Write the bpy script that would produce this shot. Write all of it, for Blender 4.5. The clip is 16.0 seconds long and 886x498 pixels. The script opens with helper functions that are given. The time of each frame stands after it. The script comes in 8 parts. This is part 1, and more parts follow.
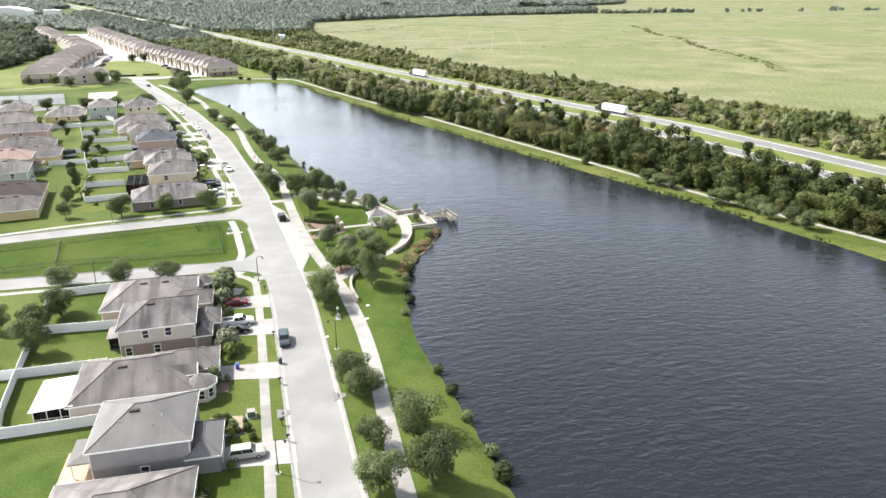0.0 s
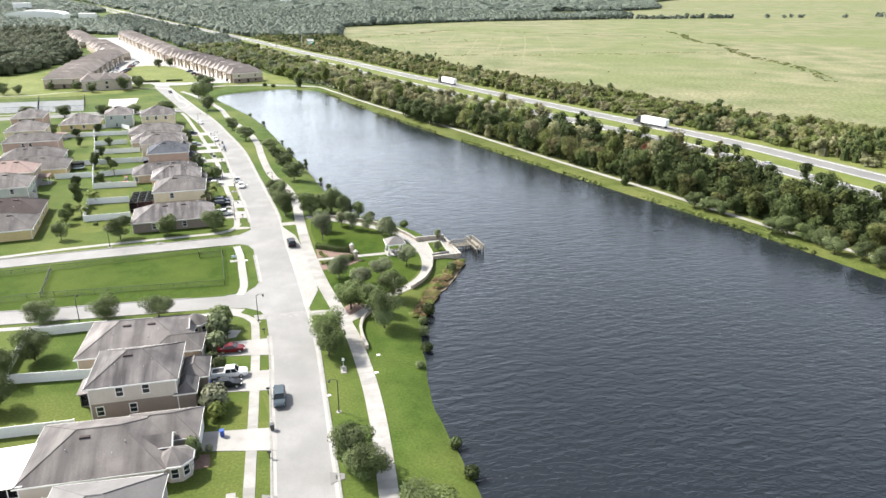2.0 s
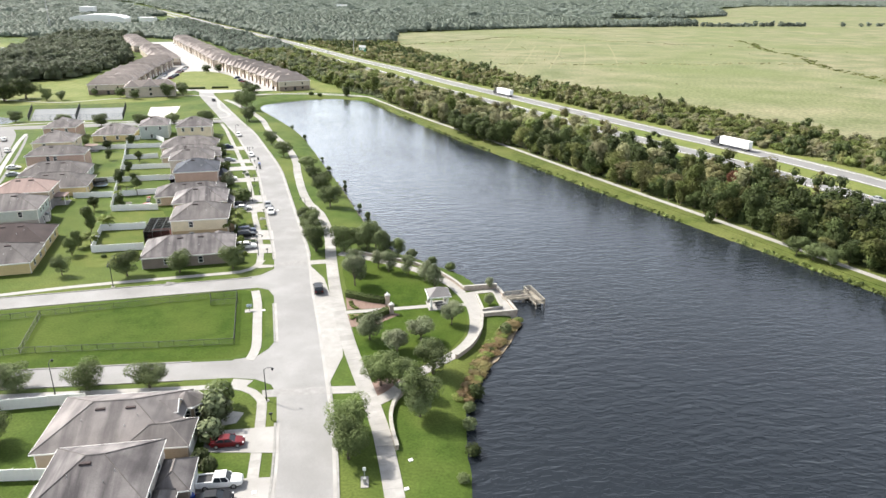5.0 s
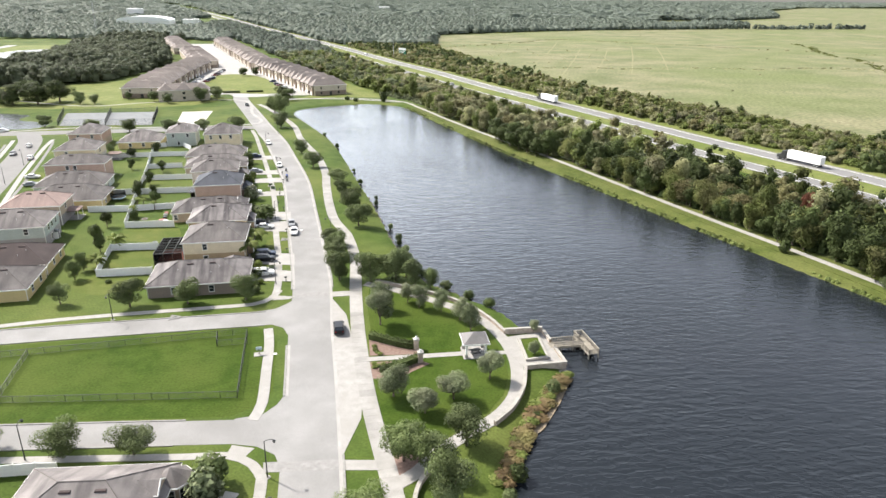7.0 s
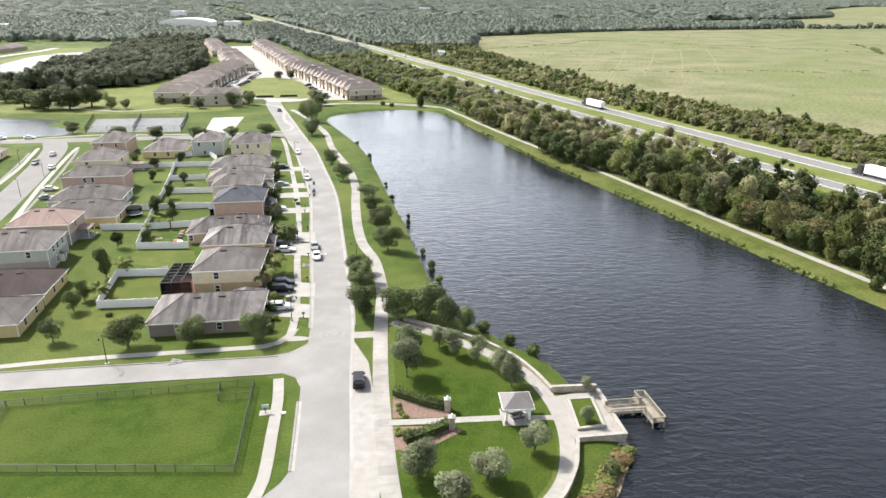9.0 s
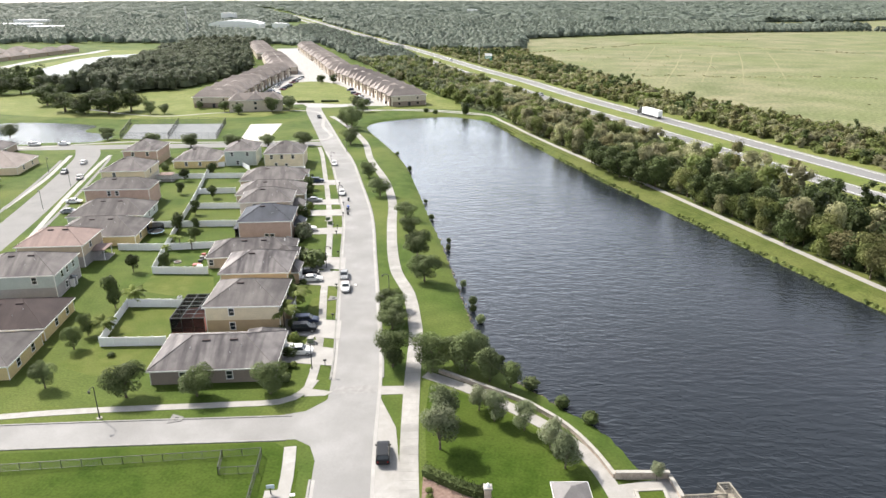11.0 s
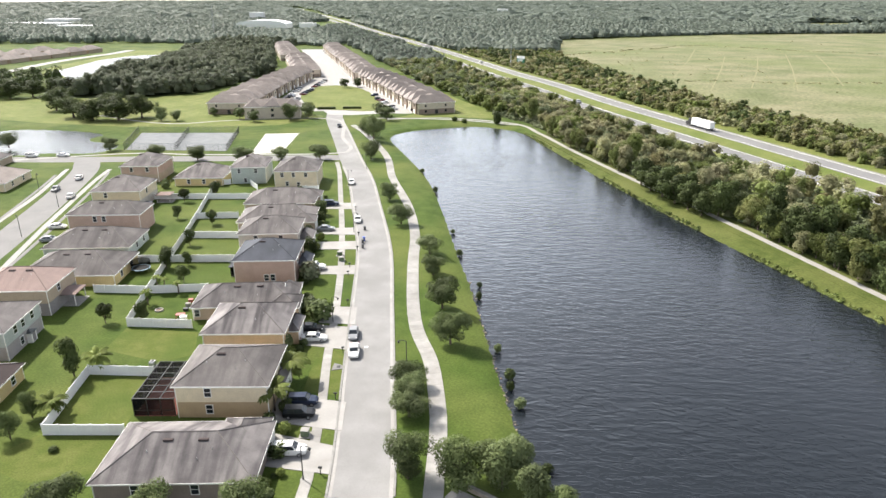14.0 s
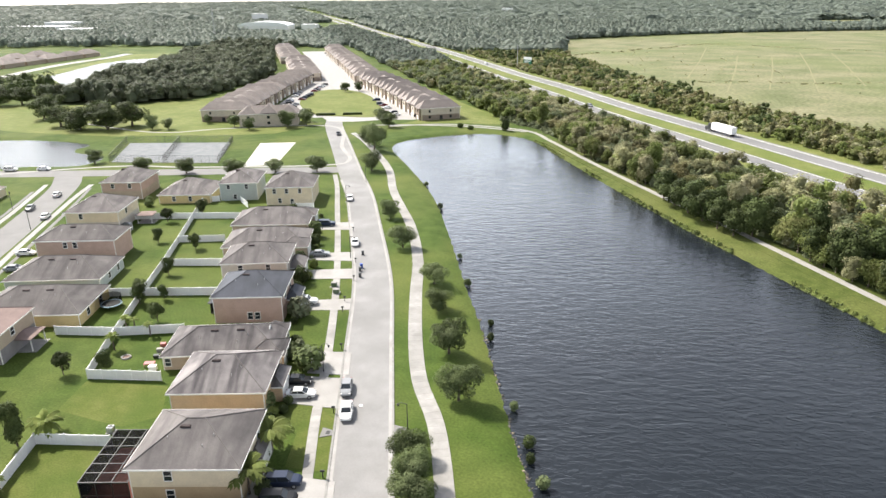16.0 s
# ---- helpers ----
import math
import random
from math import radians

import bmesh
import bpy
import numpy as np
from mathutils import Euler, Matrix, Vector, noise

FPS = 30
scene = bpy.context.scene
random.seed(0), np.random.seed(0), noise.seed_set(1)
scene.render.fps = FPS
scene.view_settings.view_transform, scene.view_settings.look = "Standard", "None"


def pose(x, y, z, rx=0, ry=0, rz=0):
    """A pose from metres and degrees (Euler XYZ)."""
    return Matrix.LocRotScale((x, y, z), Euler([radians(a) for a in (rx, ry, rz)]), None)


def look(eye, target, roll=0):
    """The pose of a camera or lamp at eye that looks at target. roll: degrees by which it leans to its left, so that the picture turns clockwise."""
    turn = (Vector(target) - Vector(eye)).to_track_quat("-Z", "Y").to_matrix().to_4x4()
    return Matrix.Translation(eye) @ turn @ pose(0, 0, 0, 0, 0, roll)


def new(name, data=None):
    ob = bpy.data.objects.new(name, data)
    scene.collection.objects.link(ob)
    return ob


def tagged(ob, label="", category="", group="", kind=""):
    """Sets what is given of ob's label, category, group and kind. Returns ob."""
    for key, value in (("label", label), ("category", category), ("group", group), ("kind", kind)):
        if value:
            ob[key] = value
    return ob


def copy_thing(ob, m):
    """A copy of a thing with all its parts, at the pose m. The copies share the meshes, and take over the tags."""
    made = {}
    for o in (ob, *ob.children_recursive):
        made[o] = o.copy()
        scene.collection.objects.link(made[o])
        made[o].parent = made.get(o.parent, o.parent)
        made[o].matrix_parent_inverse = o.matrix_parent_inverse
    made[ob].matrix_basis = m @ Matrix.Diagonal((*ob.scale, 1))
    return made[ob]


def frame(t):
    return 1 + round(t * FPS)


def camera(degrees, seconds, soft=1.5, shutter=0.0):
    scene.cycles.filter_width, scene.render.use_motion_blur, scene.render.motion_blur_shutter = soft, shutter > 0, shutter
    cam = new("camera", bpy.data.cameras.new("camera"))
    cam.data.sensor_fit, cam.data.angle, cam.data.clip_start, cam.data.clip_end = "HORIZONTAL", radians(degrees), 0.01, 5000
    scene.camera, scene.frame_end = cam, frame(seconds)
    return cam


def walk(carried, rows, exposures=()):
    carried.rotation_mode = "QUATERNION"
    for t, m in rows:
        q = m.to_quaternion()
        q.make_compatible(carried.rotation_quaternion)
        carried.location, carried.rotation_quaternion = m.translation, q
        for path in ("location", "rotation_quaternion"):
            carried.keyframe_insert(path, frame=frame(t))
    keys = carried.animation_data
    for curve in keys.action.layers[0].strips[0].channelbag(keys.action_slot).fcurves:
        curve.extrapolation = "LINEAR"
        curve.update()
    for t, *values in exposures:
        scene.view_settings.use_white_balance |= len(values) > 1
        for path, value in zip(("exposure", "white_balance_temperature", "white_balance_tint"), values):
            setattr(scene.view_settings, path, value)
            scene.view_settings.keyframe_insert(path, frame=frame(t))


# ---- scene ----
cam = camera(65.5, 16.0)
PATH = [
    (0, (57.641, -113.299, 60.481), (57.761, -111.44, 59.753), 0.2),
    (0.5, (58.368, -108.609, 60.511), (58.459, -106.748, 59.785), 0.2),
    (1, (58.984, -103.954, 60.53), (59.056, -102.091, 59.806), 0.3),
    (1.5, (59.417, -99.314, 60.533), (59.473, -97.449, 59.813), 0.3),
    (2, (59.71, -94.671, 60.515), (59.748, -92.804, 59.797), 0.3),
    (2.5, (59.784, -90.04, 60.468), (59.801, -88.172, 59.754), 0.5),
    (3, (59.784, -85.409, 60.406), (59.777, -83.54, 59.694), 0.5),
    (3.5, (59.68, -80.66, 60.351), (59.649, -78.79, 59.642), 0.7),
    (4, (59.504, -75.881, 60.292), (59.45, -74.011, 59.585), 0.6),
    (6.5, (58.243, -51.423, 59.539), (58.058, -49.56, 58.837), 0.5),
    (7, (57.781, -46.536, 59.477), (57.568, -44.675, 58.776), 0.4),
    (7.5, (57.214, -41.693, 59.442), (56.974, -39.836, 58.741), 0.4),
    (8, (56.617, -36.861, 59.428), (56.351, -35.007, 58.726), 0.3),
    (8.5, (56.049, -32.12, 59.348), (55.756, -30.27, 58.648), 0.2),
    (9, (55.488, -27.432, 59.313), (55.167, -25.586, 58.613), 0.0),
    (9.5, (54.862, -22.829, 59.315), (54.514, -20.988, 58.617), 0.0),
    (10, (54.072, -18.228, 59.332), (53.692, -16.392, 58.635), -0.1),
    (12.5, (48.401, 5.595, 59.435), (47.896, 7.4, 58.737), -0.1),
    (13, (47.094, 10.19, 59.425), (46.583, 11.993, 58.726), -0.2),
    (13.5, (45.72, 14.727, 59.42), (45.207, 16.53, 58.722), -0.2),
    (14, (44.311, 19.243, 59.411), (43.795, 21.045, 58.714), -0.1),
    (14.5, (43.006, 23.755, 59.397), (42.478, 25.554, 58.699), -0.2),
    (15, (41.716, 28.192, 59.388), (41.183, 29.989, 58.69), -0.3),
    (15.5, (40.412, 32.594, 59.407), (39.878, 34.391, 58.709), -0.4),
    (16, (39.086, 37.008, 59.448), (38.555, 38.806, 58.75), -0.6),
]
walk(cam, [(t, look(eye, target, roll)) for t, eye, target, roll in PATH],
     exposures=[(0, 1.51, 6420, 9.5), (4, 1.43, 6440, 10), (8, 1.31, 6540, 11), (12, 1.29, 6540, 11), (16, 1.32, 6540, 11)])

# ---- sky, sun, exposure ----
SUN_DIR = Vector((-0.74, 0.36, 0.86)).normalized()   # towards the sun
world = bpy.data.worlds.new("sky")
scene.world = world
world.use_nodes = True
wn = world.node_tree
sky = wn.nodes.new("ShaderNodeTexSky")
sky.sky_type = "NISHITA"
sky.sun_disc = False
sky.sun_elevation = math.asin(SUN_DIR.z)
sky.sun_rotation = math.atan2(SUN_DIR.x, SUN_DIR.y)
sky.air_density, sky.dust_density, sky.ozone_density = 1.0, 1.6, 1.0
haze = wn.nodes.new("ShaderNodeHueSaturation")     # a milky, part-clouded sky
haze.inputs["Saturation"].default_value = 0.42
wn.links.new(sky.outputs[0], haze.inputs["Color"])
# the humid air whitens the sky smoothly towards the whole horizon
up_ = wn.nodes.new("ShaderNodeTexCoord")
sep = wn.nodes.new("ShaderNodeSeparateXYZ")
wn.links.new(up_.outputs["Generated"], sep.inputs[0])
low = wn.nodes.new("ShaderNodeMapRange")
low.inputs[1].default_value, low.inputs[2].default_value, low.inputs[3].default_value, low.inputs[4].default_value = 0.0, 1.0, 1.0, 0.0
wn.links.new(sep.outputs["Z"], low.inputs[0])
cube = wn.nodes.new("ShaderNodeMath")
cube.operation = "POWER"
cube.inputs[1].default_value = 2.2
wn.links.new(low.outputs[0], cube.inputs[0])
gain = wn.nodes.new("ShaderNodeMath")
gain.operation = "MULTIPLY_ADD"
gain.inputs[1].default_value, gain.inputs[2].default_value = 3.2, 1.02
wn.links.new(cube.outputs[0], gain.inputs[0])
dull = wn.nodes.new("ShaderNodeMapRange")
dull.interpolation_type = "SMOOTHSTEP"
dull.inputs[1].default_value, dull.inputs[2].default_value, dull.inputs[3].default_value, dull.inputs[4].default_value = 0.0, 0.3, 0.36, 1.0
wn.links.new(sep.outputs["Z"], dull.inputs[0])
both_ = wn.nodes.new("ShaderNodeMath")
both_.operation = "MULTIPLY"
wn.links.new(gain.outputs[0], both_.inputs[0])
wn.links.new(dull.outputs[0], both_.inputs[1])
# and the sky is brighter on the sun's side than across from it
level = wn.nodes.new("ShaderNodeVectorMath")
level.operation = "MULTIPLY"
level.inputs[1].default_value = (1, 1, 0)
wn.links.new(up_.outputs["Generated"], level.inputs[0])
unit = wn.nodes.new("ShaderNodeVectorMath")
unit.operation = "NORMALIZE"
wn.links.new(level.outputs[0], unit.inputs[0])
side = wn.nodes.new("ShaderNodeVectorMath")
side.operation = "DOT_PRODUCT"
side.inputs[1].default_value = Vector((SUN_DIR.x, SUN_DIR.y, 0)).normalized()
wn.links.new(unit.outputs[0], side.inputs[0])
sunward = wn.nodes.new("ShaderNodeMapRange")
sunward.interpolation_type = "SMOOTHSTEP"
sunward.inputs[1].default_value, sunward.inputs[2].default_value, sunward.inputs[3].default_value, sunward.inputs[4].default_value = 0.2, 0.75, 0.72, 1.3
wn.links.new(side.outputs["Value"], sunward.inputs[0])
flatness = wn.nodes.new("ShaderNodeVectorMath")
flatness.operation = "LENGTH"
wn.links.new(level.outputs[0], flatness.inputs[0])
fade = wn.nodes.new("ShaderNodeMix")
fade.inputs[2].default_value = 1.0
wn.links.new(flatness.outputs["Value"], fade.inputs[0])
wn.links.new(sunward.outputs[0], fade.inputs[3])
lit = wn.nodes.new("ShaderNodeMath")
lit.operation = "MULTIPLY"
wn.links.new(both_.outputs[0], lit.inputs[0])
wn.links.new(fade.outputs[0], lit.inputs[1])
scaled = wn.nodes.new("ShaderNodeVectorMath")
scaled.operation = "SCALE"
wn.links.new(haze.outputs[0], scaled.inputs[0])
wn.links.new(lit.outputs[0], scaled.inputs["Scale"])
wn.links.new(scaled.outputs[0], wn.nodes["Background"].inputs[0])
wn.nodes["Background"].inputs[1].default_value = 0.082
sun_data = bpy.data.lights.new("sun", "SUN")
sun_data.energy, sun_data.angle, sun_data.color = 3.6, radians(1.6), (1.0, 0.94, 0.84)
sun = new("sun", sun_data)
sun.matrix_basis = look(tuple(SUN_DIR * 300), (0, 0, 0))


# ---- materials ----
def nodes_of(name):
    m = bpy.data.materials.new(name)
    m.use_nodes = True
    return m, m.node_tree, m.node_tree.nodes["Principled BSDF"]


def rgba(c):
    return (c[0], c[1], c[2], 1.0)


def surface(name, c1, c2, scale=1.0, rough=0.8, metal=0.0, fine=20.0, bump=0.15, c3=None, big=0.05, stretch=(1, 1, 1),
            vary=0.0, spec=0.2, world_space=True, contrast=(0.35, 0.65), amp=0.2):
    """A surface with two scales of mottling, relief, and a shift from one object to the next."""
    m, nt, b = nodes_of(name)
    N, L = nt.nodes.new, nt.links.new
    co = N("ShaderNodeTexCoord") if not world_space else N("ShaderNodeNewGeometry")
    out = co.outputs["Object"] if not world_space else co.outputs["Position"]
    mp = N("ShaderNodeMapping")
    mp.inputs["Scale"].default_value = stretch
    L(out, mp.inputs[0])
    n1 = N("ShaderNodeTexNoise")
    n1.inputs["Scale"].default_value, n1.inputs["Detail"].default_value = scale, 5
    L(mp.outputs[0], n1.inputs["Vector"])
    r1 = N("ShaderNodeMapRange")
    r1.inputs[1].default_value, r1.inputs[2].default_value = contrast
    L(n1.outputs[0], r1.inputs[0])
    mix = N("ShaderNodeMix")
    mix.data_type = "RGBA"
    mix.inputs[6].default_value, mix.inputs[7].default_value = rgba(c1), rgba(c2)
    L(r1.outputs[0], mix.inputs[0])
    col = mix.outputs[2]
    if c3:
        n3 = N("ShaderNodeTexNoise")
        n3.inputs["Scale"].default_value, n3.inputs["Detail"].default_value = big, 4
        L(out, n3.inputs["Vector"])
        r3 = N("ShaderNodeMapRange")
        r3.inputs[1].default_value, r3.inputs[2].default_value = 0.42, 0.68
        L(n3.outputs[0], r3.inputs[0])
        mix3 = N("ShaderNodeMix")
        mix3.data_type = "RGBA"
        L(r3.outputs[0], mix3.inputs[0])
        L(col, mix3.inputs[6])
        mix3.inputs[7].default_value = rgba(c3)
        col = mix3.outputs[2]
    nf = N("ShaderNodeTexNoise")
    nf.inputs["Scale"].default_value, nf.inputs["Detail"].default_value = fine, 4
    L(out, nf.inputs["Vector"])
    rf = N("ShaderNodeMapRange")
    rf.inputs[1].default_value, rf.inputs[2].default_value = 0.25, 0.75
    rf.inputs[3].default_value, rf.inputs[4].default_value = 1 - amp, 1 + amp
    L(nf.outputs[0], rf.inputs[0])
    val = rf.outputs[0]
    if vary:
        oi = N("ShaderNodeObjectInfo")
        rv = N("ShaderNodeMapRange")
        rv.inputs[3].default_value, rv.inputs[4].default_value = 1 - vary, 1 + vary
        L(oi.outputs["Random"], rv.inputs[0])
        mu = N("ShaderNodeMath")
        mu.operation = "MULTIPLY"
        L(rf.outputs[0], mu.inputs[0])
        L(rv.outputs[0], mu.inputs[1])
        val = mu.outputs[0]
    hs = N("ShaderNodeHueSaturation")
    L(val, hs.inputs["Value"])
    L(col, hs.inputs["Color"])
    L(hs.outputs[0], b.inputs["Base Color"])
    b.inputs["Roughness"].default_value, b.inputs["Metallic"].default_value = rough, metal
    b.inputs["Specular IOR Level"].default_value = spec
    if bump:
        bp = N("ShaderNodeBump")
        bp.inputs["Strength"].default_value, bp.inputs["Distance"].default_value = bump, 0.05
        L(nf.outputs[0], bp.inputs["Height"])
        L(bp.outputs[0], b.inputs["Normal"])
    return m


def foliage(name, c1, c2, c3, rnd=0.35, glow=0.2):
    """Leaves that change from clump to clump and from plant to plant, a little light passing through."""
    m, nt, b = nodes_of(name)
    N, L = nt.nodes.new, nt.links.new
    geo = N("ShaderNodeNewGeometry")
    oi = N("ShaderNodeObjectInfo")
    mix = N("ShaderNodeMix")
    mix.data_type = "RGBA"
    mix.inputs[6].default_value, mix.inputs[7].default_value = rgba(c1), rgba(c2)
    L(geo.outputs["Random Per Island"], mix.inputs[0])
    mix2 = N("ShaderNodeMix")
    mix2.data_type = "RGBA"
    n = N("ShaderNodeTexNoise")
    n.inputs["Scale"].default_value, n.inputs["Detail"].default_value = 0.12, 3
    L(geo.outputs["Position"], n.inputs["Vector"])
    r = N("ShaderNodeMapRange")
    r.inputs[1].default_value, r.inputs[2].default_value = 0.42, 0.7
    L(n.outputs[0], r.inputs[0])
    L(r.outputs[0], mix2.inputs[0])
    L(mix.outputs[2], mix2.inputs[6])
    mix2.inputs[7].default_value = rgba(c3)
    rv = N("ShaderNodeMapRange")
    rv.inputs[3].default_value, rv.inputs[4].default_value = 1 - rnd, 1 + rnd
    L(oi.outputs["Random"], rv.inputs[0])
    n2 = N("ShaderNodeTexNoise")                       # neighbouring crowns differ
    n2.inputs["Scale"].default_value, n2.inputs["Detail"].default_value = 0.17, 1
    L(geo.outputs["Position"], n2.inputs["Vector"])
    r2 = N("ShaderNodeMapRange")
    r2.inputs[1].default_value, r2.inputs[2].default_value, r2.inputs[3].default_value, r2.inputs[4].default_value = 0.33, 0.67, 0.62, 1.38
    L(n2.outputs[0], r2.inputs[0])
    vm = N("ShaderNodeMath")
    vm.operation = "MULTIPLY"
    L(rv.outputs[0], vm.inputs[0])
    L(r2.outputs[0], vm.inputs[1])
    hs = N("ShaderNodeHueSaturation")
    L(vm.outputs[0], hs.inputs["Value"])
    L(mix2.outputs[2], hs.inputs["Color"])
    L(hs.outputs[0], b.inputs["Base Color"])
    b.inputs["Roughness"].default_value = 0.6
    b.inputs["Specular IOR Level"].default_value = 0.08
    b.inputs["Subsurface Weight"].default_value = 0.0
    tr = N("ShaderNodeBsdfTranslucent")
    L(hs.outputs[0], tr.inputs[0])
    ms = N("ShaderNodeMixShader")
    ms.inputs[0].default_value = glow
    L(b.outputs[0], ms.inputs[1])
    L(tr.outputs[0], ms.inputs[2])
    L(ms.outputs[0], nt.nodes["Material Output"].inputs[0])
    return m


def shingles(name, c1, c2, streak):
    """Asphalt shingles: courses, blotches, and dark algae streaks that run down the slope."""
    m, nt, b = nodes_of(name)
    N, L = nt.nodes.new, nt.links.new
    tc = N("ShaderNodeTexCoord")
    oi = N("ShaderNodeObjectInfo")
    add = N("ShaderNodeVectorMath")
    add.operation = "ADD"
    L(tc.outputs["Object"], add.inputs[0])
    comb = N("ShaderNodeCombineXYZ")
    sc = N("ShaderNodeMath")
    sc.operation = "MULTIPLY"
    sc.inputs[1].default_value = 37.0
    L(oi.outputs["Random"], sc.inputs[0])
    L(sc.outputs[0], comb.inputs[0])
    L(sc.outputs[0], comb.inputs[1])
    L(comb.outputs[0], add.inputs[1])
    n1 = N("ShaderNodeTexNoise")
    n1.inputs["Scale"].default_value, n1.inputs["Detail"].default_value = 0.28, 7
    L(add.outputs[0], n1.inputs["Vector"])
    r1 = N("ShaderNodeMapRange")
    r1.inputs[1].default_value, r1.inputs[2].default_value = 0.35, 0.68
    L(n1.outputs[0], r1.inputs[0])
    mix = N("ShaderNodeMix")
    mix.data_type = "RGBA"
    mix.inputs[6].default_value, mix.inputs[7].default_value = rgba(c1), rgba(c2)
    L(r1.outputs[0], mix.inputs[0])
    mp = N("ShaderNodeMapping")
    mp.inputs["Scale"].default_value = (1.0, 0.12, 0.12)
    L(add.outputs[0], mp.inputs[0])
    n2 = N("ShaderNodeTexNoise")
    n2.inputs["Scale"].default_value, n2.inputs["Detail"].default_value = 0.55, 5
    L(mp.outputs[0], n2.inputs["Vector"])
    r2 = N("ShaderNodeMapRange")
    r2.inputs[1].default_value, r2.inputs[2].default_value = 0.42, 0.66
    L(n2.outputs[0], r2.inputs[0])
    ml = N("ShaderNodeMath")
    ml.operation = "MULTIPLY"
    ml.inputs[1].default_value = streak
    L(r2.outputs[0], ml.inputs[0])
    mix2 = N("ShaderNodeMix")
    mix2.data_type = "RGBA"
    L(ml.outputs[0], mix2.inputs[0])
    L(mix.outputs[2], mix2.inputs[6])
    mix2.inputs[7].default_value = (c2[0] * 0.45, c2[1] * 0.45, c2[2] * 0.47, 1)
    n3 = N("ShaderNodeTexNoise")
    n3.inputs["Scale"].default_value = 6.0
    L(tc.outputs["Object"], n3.inputs["Vector"])
    rf = N("ShaderNodeMapRange")
    rf.inputs[3].default_value, rf.inputs[4].default_value = 0.8, 1.2
    L(n3.outputs[0], rf.inputs[0])
    hs = N("ShaderNodeHueSaturation")
    each = N("ShaderNodeMapRange")                     # roofs weather unequally
    each.inputs[3].default_value, each.inputs[4].default_value = 0.82, 1.25
    L(oi.outputs["Random"], each.inputs[0])
    both = N("ShaderNodeMath")
    both.operation = "MULTIPLY"
    L(rf.outputs[0], both.inputs[0])
    L(each.outputs[0], both.inputs[1])
    L(both.outputs[0], hs.inputs["Value"])
    L(mix2.outputs[2], hs.inputs["Color"])
    L(hs.outputs[0], b.inputs["Base Color"])
    b.inputs["Roughness"].default_value = 0.9
    b.inputs["Specular IOR Level"].default_value = 0.2
    wv = N("ShaderNodeTexWave")
    wv.bands_direction = "Z"
    wv.inputs["Scale"].default_value, wv.inputs["Distortion"].default_value = 5.0, 0.3
    L(tc.outputs["Object"], wv.inputs["Vector"])
    bp = N("ShaderNodeBump")
    bp.inputs["Strength"].default_value, bp.inputs["Distance"].default_value = 0.25, 0.03
    L(wv.outputs[0], bp.inputs["Height"])
    L(bp.outputs[0], b.inputs["Normal"])
    return m


def plain(name, c, rough=0.5, metal=0.0, spec=0.5, coat=0.0):
    m, nt, b = nodes_of(name)
    N, L = nt.nodes.new, nt.links.new
    n = N("ShaderNodeTexNoise")
    n.inputs["Scale"].default_value = 3.0
    tc = N("ShaderNodeTexCoord")
    L(tc.outputs["Object"], n.inputs["Vector"])
    r = N("ShaderNodeMapRange")
    r.inputs[3].default_value, r.inputs[4].default_value = 0.88, 1.08
    L(n.outputs[0], r.inputs[0])
    hs = N("ShaderNodeHueSaturation")
    hs.inputs["Color"].default_value = rgba(c)
    L(r.outputs[0], hs.inputs["Value"])
    L(hs.outputs[0], b.inputs["Base Color"])
    b.inputs["Roughness"].default_value, b.inputs["Metallic"].default_value = rough, metal
    b.inputs["Specular IOR Level"].default_value, b.inputs["Coat Weight"].default_value = spec, coat
    return m


